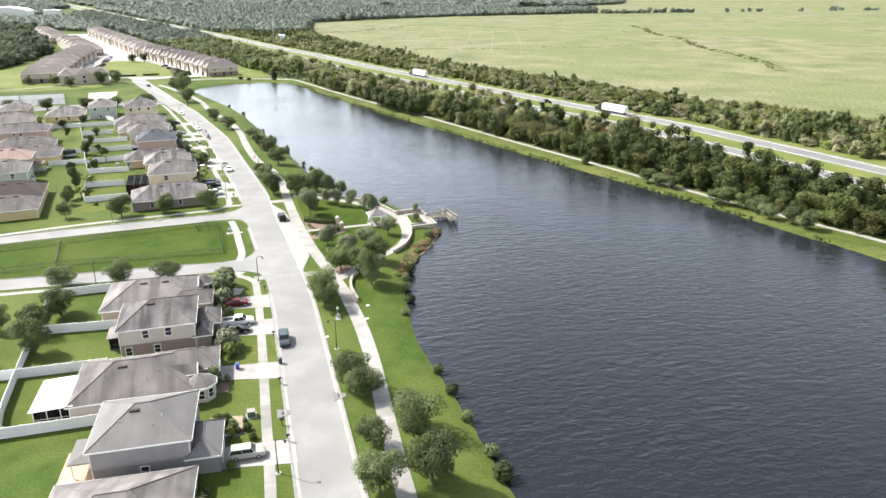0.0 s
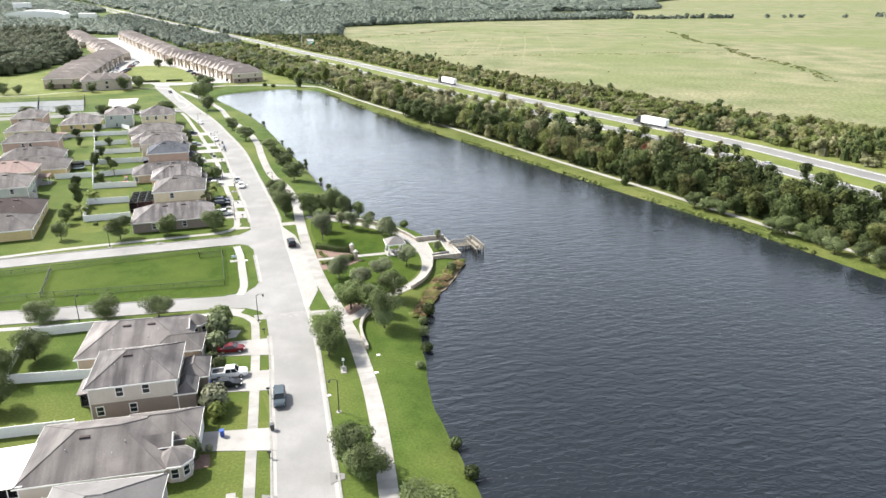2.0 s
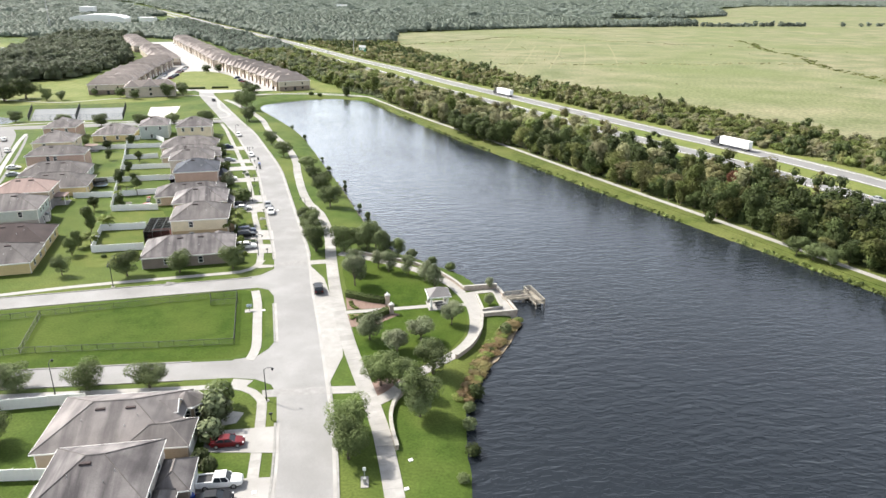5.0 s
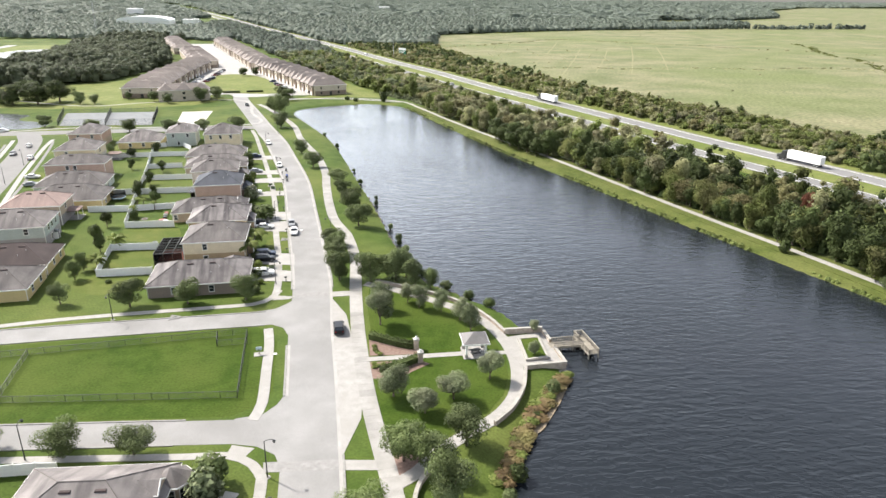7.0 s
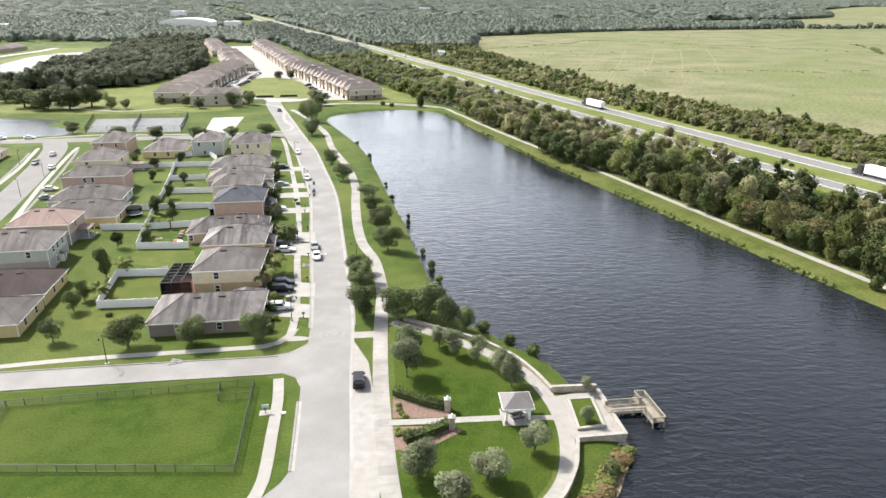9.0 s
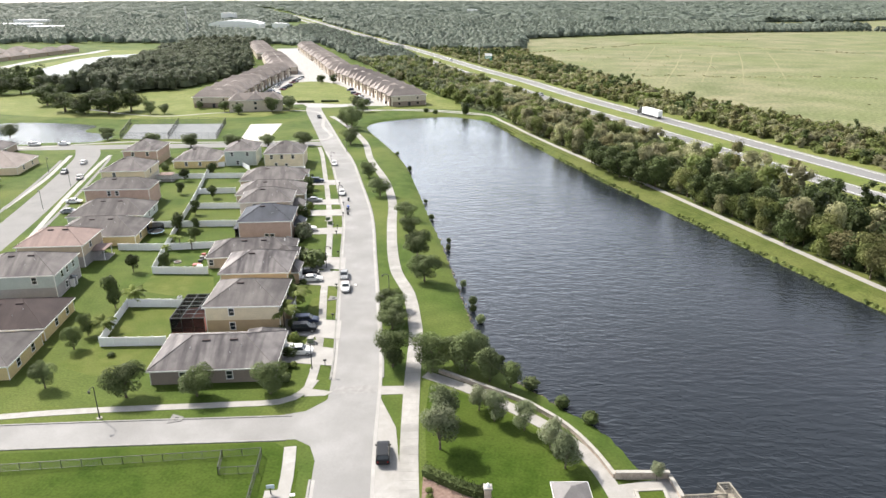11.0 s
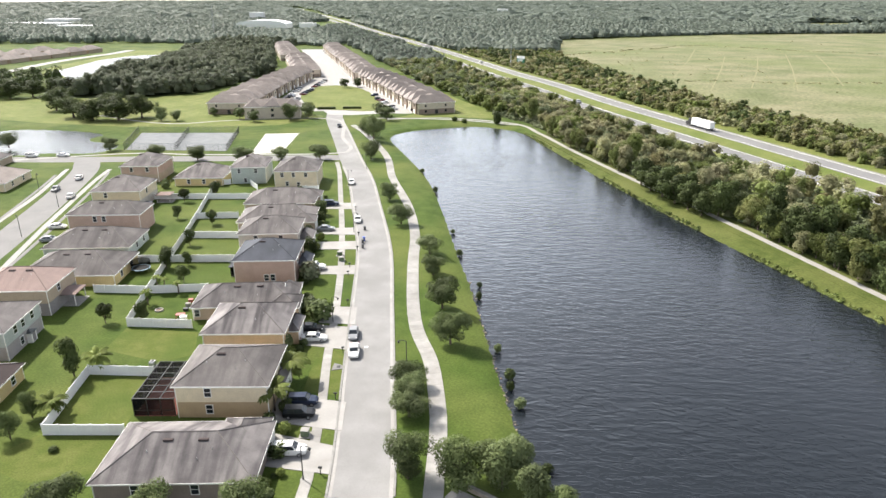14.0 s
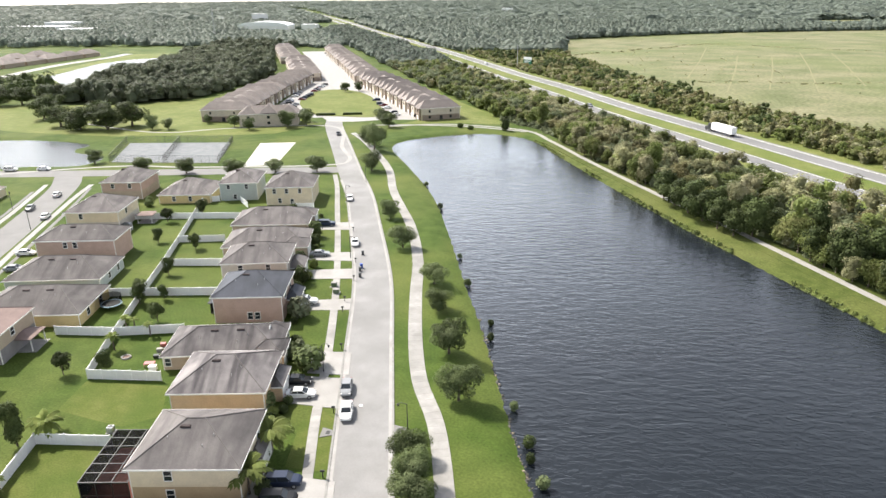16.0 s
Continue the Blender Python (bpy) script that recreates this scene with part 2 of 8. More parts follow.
def water_material(name, deep, ripple=0.5, rough=0.06):
    """Dark water under a light wind: long-crested ripples, finer ones across them, and calmer patches."""
    m, nt, b = nodes_of(name)
    N, L = nt.nodes.new, nt.links.new
    geo = N("ShaderNodeNewGeometry")
    b.inputs["Base Color"].default_value = rgba(deep)
    b.inputs["Roughness"].default_value = rough
    b.inputs["IOR"].default_value = 1.33

    def waves(turn, sx, sy, scale, detail, bend):
        mp = N("ShaderNodeMapping")
        mp.vector_type = "TEXTURE"                     # crests run along the turned x axis
        mp.inputs["Rotation"].default_value = (0, 0, radians(turn))
        mp.inputs["Scale"].default_value = (1 / sx, 1 / sy, 1.0)
        L(geo.outputs["Position"], mp.inputs[0])
        n = N("ShaderNodeTexNoise")
        n.inputs["Scale"].default_value, n.inputs["Detail"].default_value, n.inputs["Roughness"].default_value = scale, detail, 0.55
        n.inputs["Distortion"].default_value = bend
        L(mp.outputs[0], n.inputs["Vector"])
        return n.outputs[0]

    long_, cross, small = waves(14, 0.36, 1.0, 0.8, 3, 0.4), waves(-14, 0.45, 1.0, 1.1, 2, 0.4), waves(18, 0.5, 1.0, 2.4, 2, 0.3)
    a1 = N("ShaderNodeMath")
    a1.operation = "MULTIPLY_ADD"
    a1.inputs[1].default_value = 0.5
    L(cross, a1.inputs[0])
    L(long_, a1.inputs[2])
    a2 = N("ShaderNodeMath")
    a2.operation = "MULTIPLY_ADD"
    a2.inputs[1].default_value = 0.22
    L(small, a2.inputs[0])
    L(a1.outputs[0], a2.inputs[2])
    n2 = N("ShaderNodeTexNoise")
    n2.inputs["Scale"].default_value, n2.inputs["Detail"].default_value = 0.014, 4
    L(geo.outputs["Position"], n2.inputs["Vector"])
    r2 = N("ShaderNodeMapRange")
    r2.inputs[1].default_value, r2.inputs[2].default_value = 0.35, 0.65
    r2.inputs[3].default_value, r2.inputs[4].default_value = ripple * 0.6, ripple
    L(n2.outputs[0], r2.inputs[0])
    bp = N("ShaderNodeBump")
    bp.inputs["Distance"].default_value = 0.3
    L(r2.outputs[0], bp.inputs["Strength"])
    L(a2.outputs[0], bp.inputs["Height"])
    L(bp.outputs[0], b.inputs["Normal"])
    return m


GRASS = surface("lawn grass", (0.034, 0.06, 0.009), (0.06, 0.092, 0.017), scale=0.25, fine=2.6, rough=0.9, bump=0.5, c3=(0.09, 0.11, 0.027), big=0.04, spec=0.1, contrast=(0.3, 0.7), amp=0.28)
GRASS_DRY = surface("dry lawn", (0.076, 0.098, 0.02), (0.1, 0.115, 0.03), scale=0.4, fine=4, rough=0.9, bump=0.4, c3=(0.06, 0.088, 0.016), big=0.12, spec=0.1, amp=0.24)
GRASS_LUSH = surface("watered lawn", (0.029, 0.053, 0.007), (0.044, 0.071, 0.011), scale=0.3, fine=2.6, rough=0.9, bump=0.5, c3=(0.06, 0.083, 0.016), big=0.06, spec=0.05, amp=0.26)
FIELD = surface("pasture", (0.098, 0.115, 0.052), (0.205, 0.192, 0.118), scale=0.03, contrast=(0.3, 0.7), fine=0.5, rough=0.95, bump=0.4, c3=(0.122, 0.142, 0.06), big=0.006, stretch=(1, 1, 1), spec=0.1, amp=0.4)
VERGE = surface("verge grass", (0.11, 0.13, 0.034), (0.15, 0.162, 0.053), scale=0.3, fine=2.6, rough=0.9, bump=0.4, c3=(0.09, 0.118, 0.026), big=0.05, spec=0.12, amp=0.36)
# dark floor tone that also carries the shade under the trees
FOREST_FLOOR = surface("shade-darkened forest floor", (0.03, 0.042, 0.015), (0.05, 0.06, 0.022), scale=0.3, fine=3, rough=0.95, spec=0.1)
ROAD = surface("bleached road concrete", (0.202, 0.199, 0.195), (0.236, 0.233, 0.229), scale=0.2, fine=14, rough=0.8, spec=0.25, bump=0.1, c3=(0.176, 0.173, 0.169), big=0.09)
WALK = surface("sidewalk concrete", (0.25, 0.243, 0.23), (0.305, 0.296, 0.282), scale=0.8, fine=14, rough=0.78, spec=0.25, bump=0.1, c3=(0.255, 0.247, 0.232), big=0.15)
SLAB = surface("sidewalk slabs", (0.25, 0.243, 0.23), (0.305, 0.296, 0.282), scale=0.8, fine=14, rough=0.78, spec=0.25, bump=0.1, c3=(0.21, 0.204, 0.192), big=0.15, vary=0.09)
DRIVE = surface("driveway concrete", (0.28, 0.272, 0.26), (0.335, 0.326, 0.313), scale=0.6, fine=14, rough=0.78, spec=0.25, bump=0.1, c3=(0.245, 0.237, 0.225), big=0.3)
KERB = surface("kerb concrete", (0.2, 0.196, 0.186), (0.26, 0.256, 0.245), scale=1.5, fine=14, rough=0.85, bump=0.1)
HIGHWAY = surface("highway asphalt", (0.142, 0.142, 0.143), (0.172, 0.172, 0.172), scale=0.1, fine=4, rough=0.85, c3=(0.185, 0.184, 0.183), big=0.02)
SHOULDER = surface("highway shoulder", (0.215, 0.213, 0.208), (0.26, 0.257, 0.25), scale=0.3, fine=5, rough=0.85, c3=(0.235, 0.23, 0.222), big=0.03)
SAND = surface("white sand", (0.38, 0.365, 0.335), (0.45, 0.433, 0.4), scale=0.5, fine=10, rough=0.95)
BANK = surface("muddy sand", (0.2, 0.16, 0.11), (0.3, 0.25, 0.19), scale=0.6, fine=6, rough=0.9)
MUD_STONE = surface("wet shore stone", (0.06, 0.056, 0.048), (0.1, 0.094, 0.082), scale=1.5, fine=9, rough=0.6)
MULCH = surface("reddish mulch", (0.15, 0.1, 0.082), (0.21, 0.15, 0.125), scale=2.5, fine=14, rough=0.95, bump=0.6)
WATER = water_material("lake water", (0.012, 0.0152, 0.019), 0.7, 0.09)
POND = water_material("pond water", (0.03, 0.034, 0.034), 0.9, 0.12)
POND.node_tree.nodes["Principled BSDF"].inputs["Specular IOR Level"].default_value = 0.13     # specular cut to dim the bright sky's reflection
WHITE = plain("white vinyl", (0.8, 0.8, 0.79), 0.45)
TRIM = plain("white painted trim", (0.78, 0.77, 0.74), 0.5)
GLASS = plain("dark window glass", (0.02, 0.025, 0.03), 0.08, spec=0.45)
DARK = plain("dark opening", (0.015, 0.015, 0.016), 0.6)
BLACK = plain("black painted metal", (0.02, 0.021, 0.022), 0.45)
STEEL = plain("galvanised steel", (0.4, 0.41, 0.42), 0.45, 0.7)
BARK = surface("bark", (0.09, 0.07, 0.055), (0.16, 0.13, 0.105), scale=3, fine=15, rough=0.9, world_space=False, bump=0.6)
TIMBER = surface("weathered dock timber", (0.2, 0.182, 0.15), (0.29, 0.265, 0.22), scale=1.2, fine=12, rough=0.85, bump=0.3)
STONE = surface("stacked stone", (0.3, 0.25, 0.21), (0.42, 0.36, 0.3), scale=1.5, fine=8, rough=0.85, vary=0.18)
CAP = surface("pale coping stone", (0.27, 0.258, 0.235), (0.33, 0.318, 0.29), scale=1, fine=12, rough=0.8)
ROOF_BROWN = shingles("brown-grey shingles", (0.182, 0.167, 0.161), (0.12, 0.11, 0.108), 0.62)
ROOF_STREAK = shingles("algae-streaked shingles", (0.196, 0.182, 0.178), (0.104, 0.095, 0.096), 0.88)
ROOF_CAP = surface("ridge shingles", (0.165, 0.151, 0.144), (0.13, 0.118, 0.113), scale=0.5, fine=8, rough=0.9, spec=0.2, vary=0.2)
ROOF_GREY = shingles("grey shingles", (0.185, 0.178, 0.175), (0.15, 0.144, 0.142), 0.2)
ROOF_DARK = shingles("dark brown shingles", (0.075, 0.058, 0.056), (0.056, 0.045, 0.044), 0.3)
ROOF_BLUE = shingles("slate-blue shingles", (0.075, 0.08, 0.095), (0.055, 0.06, 0.07), 0.3)
ROOF_PINK = shingles("faded red shingles", (0.255, 0.19, 0.17), (0.205, 0.155, 0.14), 0.3)
ROOF_TAN = shingles("tan shingles", (0.25, 0.218, 0.2), (0.2, 0.175, 0.16), 0.25)


def stucco(name, c):
    return surface(name, c, tuple(v * 0.9 for v in c), scale=0.6, fine=14, rough=0.9, bump=0.15, spec=0.2)


BEIGE = stucco("beige stucco", (0.52, 0.47, 0.41))
TAUPE = stucco("taupe stucco", (0.25, 0.205, 0.175))
GREIGE = stucco("grey stucco", (0.33, 0.31, 0.305))
GREIGE_D = stucco("darker grey stucco", (0.24, 0.225, 0.225))
CREAM = stucco("cream stucco", (0.66, 0.57, 0.41))
OCHRE = stucco("ochre stucco", (0.42, 0.32, 0.2))
PEACH = stucco("peach stucco", (0.62, 0.45, 0.29))
TAN = stucco("tan stucco", (0.42, 0.34, 0.26))
ROSE = stucco("dusty rose stucco", (0.46, 0.33, 0.27))
SAGE = stucco("sage stucco", (0.42, 0.46, 0.43))
YELLOW = stucco("yellow stucco", (0.58, 0.46, 0.24))

LEAF_OAK = foliage("oak leaves", (0.067, 0.09, 0.033), (0.112, 0.14, 0.054), (0.122, 0.147, 0.07), 0.25)
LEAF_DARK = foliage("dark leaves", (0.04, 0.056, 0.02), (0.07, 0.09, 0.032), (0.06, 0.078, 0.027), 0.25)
LEAF_GREY = foliage("crape myrtle leaves", (0.1, 0.125, 0.062), (0.165, 0.19, 0.105), (0.2, 0.2, 0.14), 0.2)
LEAF_MIX = foliage("mixed wood leaves", (0.082, 0.102, 0.03), (0.135, 0.156, 0.051), (0.15, 0.146, 0.064), 0.3, 0.4)
# greyed, lightened leaf colour stands in for haze over the distance
LEAF_HAZY = foliage("hazed far wood leaves", (0.138, 0.165, 0.13), (0.162, 0.188, 0.15), (0.125, 0.152, 0.124), 0.15, 0.38)
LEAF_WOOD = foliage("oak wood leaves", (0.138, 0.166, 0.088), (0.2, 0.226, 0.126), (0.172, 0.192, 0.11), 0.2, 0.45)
LEAF_GROVE = foliage("live oak grove leaves", (0.082, 0.096, 0.058), (0.118, 0.134, 0.082), (0.1, 0.115, 0.074), 0.2, 0.32)
LEAF_BRIGHT = foliage("bright green leaves", (0.115, 0.15, 0.042), (0.18, 0.215, 0.07), (0.165, 0.19, 0.072), 0.3, 0.45)
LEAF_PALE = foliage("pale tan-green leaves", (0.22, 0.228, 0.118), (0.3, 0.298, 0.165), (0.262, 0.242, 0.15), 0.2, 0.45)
TRACK = surface("worn track", (0.175, 0.172, 0.09), (0.2, 0.19, 0.105), scale=0.1, fine=2, rough=0.95)
STREET = surface("grey street concrete", (0.155, 0.153, 0.15), (0.185, 0.182, 0.178), scale=0.2, fine=10, rough=0.85, c3=(0.175, 0.172, 0.168), big=0.05)
LEAF_PALM = foliage("palm fronds", (0.1, 0.135, 0.034), (0.175, 0.205, 0.06), (0.14, 0.165, 0.05), 0.2, 0.3)
LEAF_CRIMSON = foliage("crimson leaves", (0.16, 0.055, 0.045), (0.24, 0.085, 0.065), (0.15, 0.1, 0.05), 0.2, 0.3)
LEAF_RED = foliage("russet leaves", (0.14, 0.125, 0.058), (0.19, 0.175, 0.085), (0.15, 0.155, 0.068), 0.3, 0.38)
REED = foliage("brown reeds", (0.12, 0.085, 0.045), (0.165, 0.118, 0.06), (0.11, 0.11, 0.042), 0.25)


# ---- geometry helpers ----
class Geo:
    """Vertices and faces of one mesh, gathered piece by piece."""

    def __init__(self):
        self.v, self.f = [], []

    def add(self, verts, faces):
        o = len(self.v)
        self.v += [tuple(p) for p in verts]
        self.f += [tuple(i + o for i in f) for f in faces]
        return self

    def box(self, x0, y0, z0, x1, y1, z1, m=None, c=0.0):
        """A box, with its upper edges cut back by c."""
        if c:
            vs = [(x0, y0, z0), (x1, y0, z0), (x1, y1, z0), (x0, y1, z0), (x0, y0, z1 - c), (x1, y0, z1 - c), (x1, y1, z1 - c), (x0, y1, z1 - c),
                  (x0 + c, y0 + c, z1), (x1 - c, y0 + c, z1), (x1 - c, y1 - c, z1), (x0 + c, y1 - c, z1)]
            fs = [(3, 2, 1, 0)] + [(i, (i + 1) % 4, 4 + (i + 1) % 4, 4 + i) for i in range(4)] + \
                 [(4 + i, 4 + (i + 1) % 4, 8 + (i + 1) % 4, 8 + i) for i in range(4)] + [(8, 9, 10, 11)]
        else:
            vs = [(x0, y0, z0), (x1, y0, z0), (x1, y1, z0), (x0, y1, z0), (x0, y0, z1), (x1, y0, z1), (x1, y1, z1), (x0, y1, z1)]
            fs = [(3, 2, 1, 0), (4, 5, 6, 7), (0, 1, 5, 4), (1, 2, 6, 5), (2, 3, 7, 6), (3, 0, 4, 7)]
        return self.add([m @ Vector(p) for p in vs] if m else vs, fs)

    def cone(self, p0, p1, r0, r1, n=8, cap=True):
        """A tapered round bar from p0 to p1."""
        p0, p1 = Vector(p0), Vector(p1)
        q = (p1 - p0).to_track_quat("Z", "Y")
        ring = [Vector((math.cos(2 * math.pi * i / n), math.sin(2 * math.pi * i / n), 0)) for i in range(n)]
        vs = [p0 + q @ (u * r0) for u in ring] + [p1 + q @ (u * r1) for u in ring]
        fs = [(i, (i + 1) % n, n + (i + 1) % n, n + i) for i in range(n)]
        if cap:
            fs += [tuple(range(n - 1, -1, -1)), tuple(range(n, 2 * n))]
        return self.add(vs, fs)

    def tube(self, pts, radii, n=6):
        for a, b, r0, r1 in zip(pts, pts[1:], radii, radii[1:]):
            self.cone(a, b, r0, r1, n)
        return self

    def prism(self, poly, z0, z1):
        """An upright slab over a plan polygon (counter-clockwise)."""
        n = len(poly)
        vs = [(x, y, z0) for x, y in poly] + [(x, y, z1) for x, y in poly]
        fs = [tuple(range(n - 1, -1, -1)), tuple(range(n, 2 * n))] + [(i, (i + 1) % n, n + (i + 1) % n, n + i) for i in range(n)]
        return self.add(vs, fs)

    def mesh(self, name, mat, smooth=False):
        me = bpy.data.meshes.new(name)
        me.from_pydata(self.v, [], self.f)
        if smooth:
            me.polygons.foreach_set("use_smooth", [True] * len(me.polygons))
        me.materials.append(mat)
        me.update()
        return me


def part(name, geo, mat, parent=None, label="", smooth=False):
    """One mesh object under a thing or part, or at top level."""
    me = geo if isinstance(geo, bpy.types.Mesh) else geo.mesh(name, mat, smooth)
    ob = new(name, me)
    if parent:
        ob.parent = parent
    if label:
        ob["label"] = label
    return ob


def thing(name, m, label, category, group="", kind=""):
    ob = new(name)
    ob.empty_display_size = 0.3
    ob.matrix_basis = m
    return tagged(ob, label, category, group, kind)


def structure(name, geo, mat, label, category, smooth=False):
    return tagged(part(name, geo, mat, None, "", smooth), label, category, "", "structure")


def curve(pts, step=3.0):
    """A smooth line through plan points."""
    P = [Vector(p) for p in pts]
    P = [P[0] * 2 - P[1]] + P + [P[-1] * 2 - P[-2]]
    out = []
    for a, b, c, d in zip(P, P[1:], P[2:], P[3:]):
        n = max(2, int((c - b).length / step))
        for i in range(n):
            t = i / n
            out.append(0.5 * ((2 * b) + (c - a) * t + (2 * a - 5 * b + 4 * c - d) * t * t + (3 * b - a - 3 * c + d) * t ** 3))
    return out + [P[-2]]


def normals(line):
    out = []
    for i in range(len(line)):
        d = (line[min(i + 1, len(line) - 1)] - line[max(i - 1, 0)]).normalized()
        out.append(Vector((-d.y, d.x)))       # to the left of the way
    return out


def offset(line, d):
    return [p + n * d for p, n in zip(line, normals(line))]


def ribbon(line, left, right, z0, z1, geo=None):
    """A slab along a line, from left to right of it (metres, left positive)."""
    geo = geo or Geo()
    L, R = offset(line, left), offset(line, right)
    n = len(line)
    vs = [(p.x, p.y, z1) for p in L] + [(p.x, p.y, z1) for p in R] + [(p.x, p.y, z0) for p in L] + [(p.x, p.y, z0) for p in R]
    fs = []
    for i in range(n - 1):
        fs += [(i, n + i, n + i + 1, i + 1), (2 * n + i, i, i + 1, 2 * n + i + 1), (n + i, 3 * n + i, 3 * n + i + 1, n + i + 1)]
    fs += [(0, 2 * n, 3 * n, n), (n - 1, 2 * n - 1, 4 * n - 1, 3 * n - 1)]
    return geo.add(vs, fs)


def between(line, y0, y1):
    return [p for p in line if y0 <= p.y <= y1]


def inside(poly, x, y):
    """Which of the points x, y (arrays) lie in a plan polygon."""
    x, y = np.asarray(x, float), np.asarray(y, float)
    r = np.zeros(x.shape, bool)
    n = len(poly)
    for i in range(n):
        (xa, ya), (xb, yb) = poly[i], poly[(i + 1) % n]
        if ya == yb:
            continue
        r ^= ((ya > y) != (yb > y)) & (x < (xb - xa) * (y - ya) / (yb - ya) + xa)
    return r


def distance(poly, x, y):
    x, y = np.asarray(x, float), np.asarray(y, float)
    best = np.full(x.shape, 1e9)
    n = len(poly)
    for i in range(n):
        (xa, ya), (xb, yb) = poly[i], poly[(i + 1) % n]
        dx, dy = xb - xa, yb - ya
        t = np.clip(((x - xa) * dx + (y - ya) * dy) / max(dx * dx + dy * dy, 1e-9), 0, 1)
        best = np.minimum(best, np.hypot(x - xa - t * dx, y - ya - t * dy))
    return best


def flat(poly, z):
    return Geo().add([(x, y, z) for x, y in poly], [tuple(range(len(poly)))])


# ---- the plan ----
ROAD_LINE = curve([(80, -200), (62, -105), (48.3, -43.6), (44, -24), (39.2, -2.4), (34.8, 16.6), (26.8, 44), (20, 66), (13.9, 87), (5.2, 111), (-4, 136),
                   (-16, 168), (-31.9, 202.5), (-45.3, 230.5), (-60, 257), (-82, 298), (-103, 337), (-113, 360)])
PATH_LINE = curve([(85, -160), (68, -95), (57.7, -44), (51.8, -7.3), (47, 13), (43.2, 24.5), (36.2, 43), (29.9, 63), (24.8, 82), (20.7, 99), (18.2, 107),
                   (13.5, 119), (7.4, 130), (2.0, 144), (-4.3, 163.4), (-10, 182), (-20, 206), (-36, 236.5), (-50, 268), (-75, 308), (-88, 325)])
WALK_LINE = curve([(58, -110), (44.4, -62), (40.1, -40), (37.2, -26.3), (32.3, -2.5), (28.0, 17), (26.3, 23.5)])
WALK_NORTH = curve([(8.3, 79.5), (7.0, 85.0), (4.9, 91.2), (1.2, 101.7), (-4.4, 116), (-10.8, 133.8), (-21.1, 159.8), (-33.5, 188), (-45.4, 214), (-56.4, 238), (-63.6, 252)])
EAST_PATH = curve([(253.4, -108.0), (208.4, -13.0), (178.0, 39.5), (165.0, 58.0), (149.4, 82.0), (129.0, 116.4), (106.8, 152.3), (82.4, 193.2), (64.4, 223.1), (41.4, 259.1), (19.9, 294.8), (1.6, 327.2), (-14, 349), (-50, 356), (-78, 345)])
SHORE = [(p.x, p.y) for p in curve([(120, -330), (90, -115), (71.4, -44), (66.4, -24), (60.2, -3.0), (59.0, 8.5), (57.9, 26), (60, 40), (65, 51), (67.2, 56), (64, 69), (60, 71),
         (56, 77.8), (51.3, 82.0), (48.0, 84.4), (45.0, 87.0), (40.2, 90.4), (35.0, 95.9), (31.8, 102.8), (29.9, 107.2), (27.9, 112.6), (25.2, 119.0), (23.0, 124.7), (19.5, 134), (15.6, 144.3), (11.3, 155.3), (5.5, 168.7), (2.0, 177.5), (-16.5, 222.5), (-28.5, 247), (-45, 275), (-61, 302.5), (-60, 317),
         (-50, 329), (-31.5, 341), (-17, 337.5), (-6, 329), (7.1, 304.5), (28.0, 265.6), (48.5, 228.9), (68.9, 196.1), (82.1, 175.5), (101.3, 144.4), (119.2, 116.1), (132.3, 95.9), (148.9, 69.3), (161.0, 46.8), (169.0, 33.8), (203.0, -38.2), (300, -200), (380, -330)], 5)]
POND_1 = [(-260, 262), (-233.7, 273), (-205, 281), (-193, 274), (-182, 262), (-168.8, 245), (-180, 238.5), (-192, 233), (-215, 224), (-250, 222), (-275, 240)]
POND_2 = [(-355, 436), (-420, 489), (-431, 521), (-456, 581), (-457, 628), (-440, 650), (-405, 640), (-395, 600), (-405, 560), (-385, 510), (-362, 470), (-345, 445)]
HIGHWAY_LINE = curve([(330.0, -150.0), (262.0, 0.0), (213.0, 104.0), (196.7, 138.9), (171.3, 189.0), (131.0, 250.3), (71.4, 344.7), (25.0, 417.7), (-19.8, 497.1), (-60.9, 562.2), (-101.3, 632.6), (-200.8, 804.0), (-425.5, 1177.4), (-738.5, 1711.3), (-1476.5, 2915.1)], 12)

# ground: one sheet, sunk under the lake and the ponds
def lines(lo, hi, step, far, grow=1.25):
    a = list(np.arange(lo, hi + 0.1, step))
    s = step
    while a[-1] < far:
        s *= grow
        a.append(a[-1] + s)
    s = step
    while a[0] > -far:
        s *= grow
        a.insert(0, a[0] - s)
    return np.array(a)


gx, gy = np.meshgrid(lines(-75, 185, 2.0, 4900), lines(-50, 350, 2.2, 4900))
gz = np.zeros(gx.shape)
for poly, level in ((SHORE, -0.8), (POND_1, -0.6)):
    ins, dist = inside(poly, gx, gy), distance(poly, gx, gy)
    out_z = level * (1 - np.clip(dist / 4.0, 0, 1) ** 0.6)
    in_z = level - np.clip(dist * 0.35, 0, 2.0)
    gz = np.where(ins, in_z, np.minimum(gz, out_z))
gz += np.where(gz > -0.02, 0.0, 0.06 * np.sin(gx * 1.7 + 2 * np.sin(gy * 0.9)) * np.cos(gy * 1.3))
rows_n, cols_n = gx.shape
ground = Geo()
ground.v = list(zip(gx.ravel().tolist(), gy.ravel().tolist(), gz.ravel().tolist()))
ground.f = [(r * cols_n + c, r * cols_n + c + 1, (r + 1) * cols_n + c + 1, (r + 1) * cols_n + c) for r in range(rows_n - 1) for c in range(cols_n - 1)]
ground_ob = structure("ground", ground, GRASS, "flat mown green grass reaching to the horizon", "ground", True)
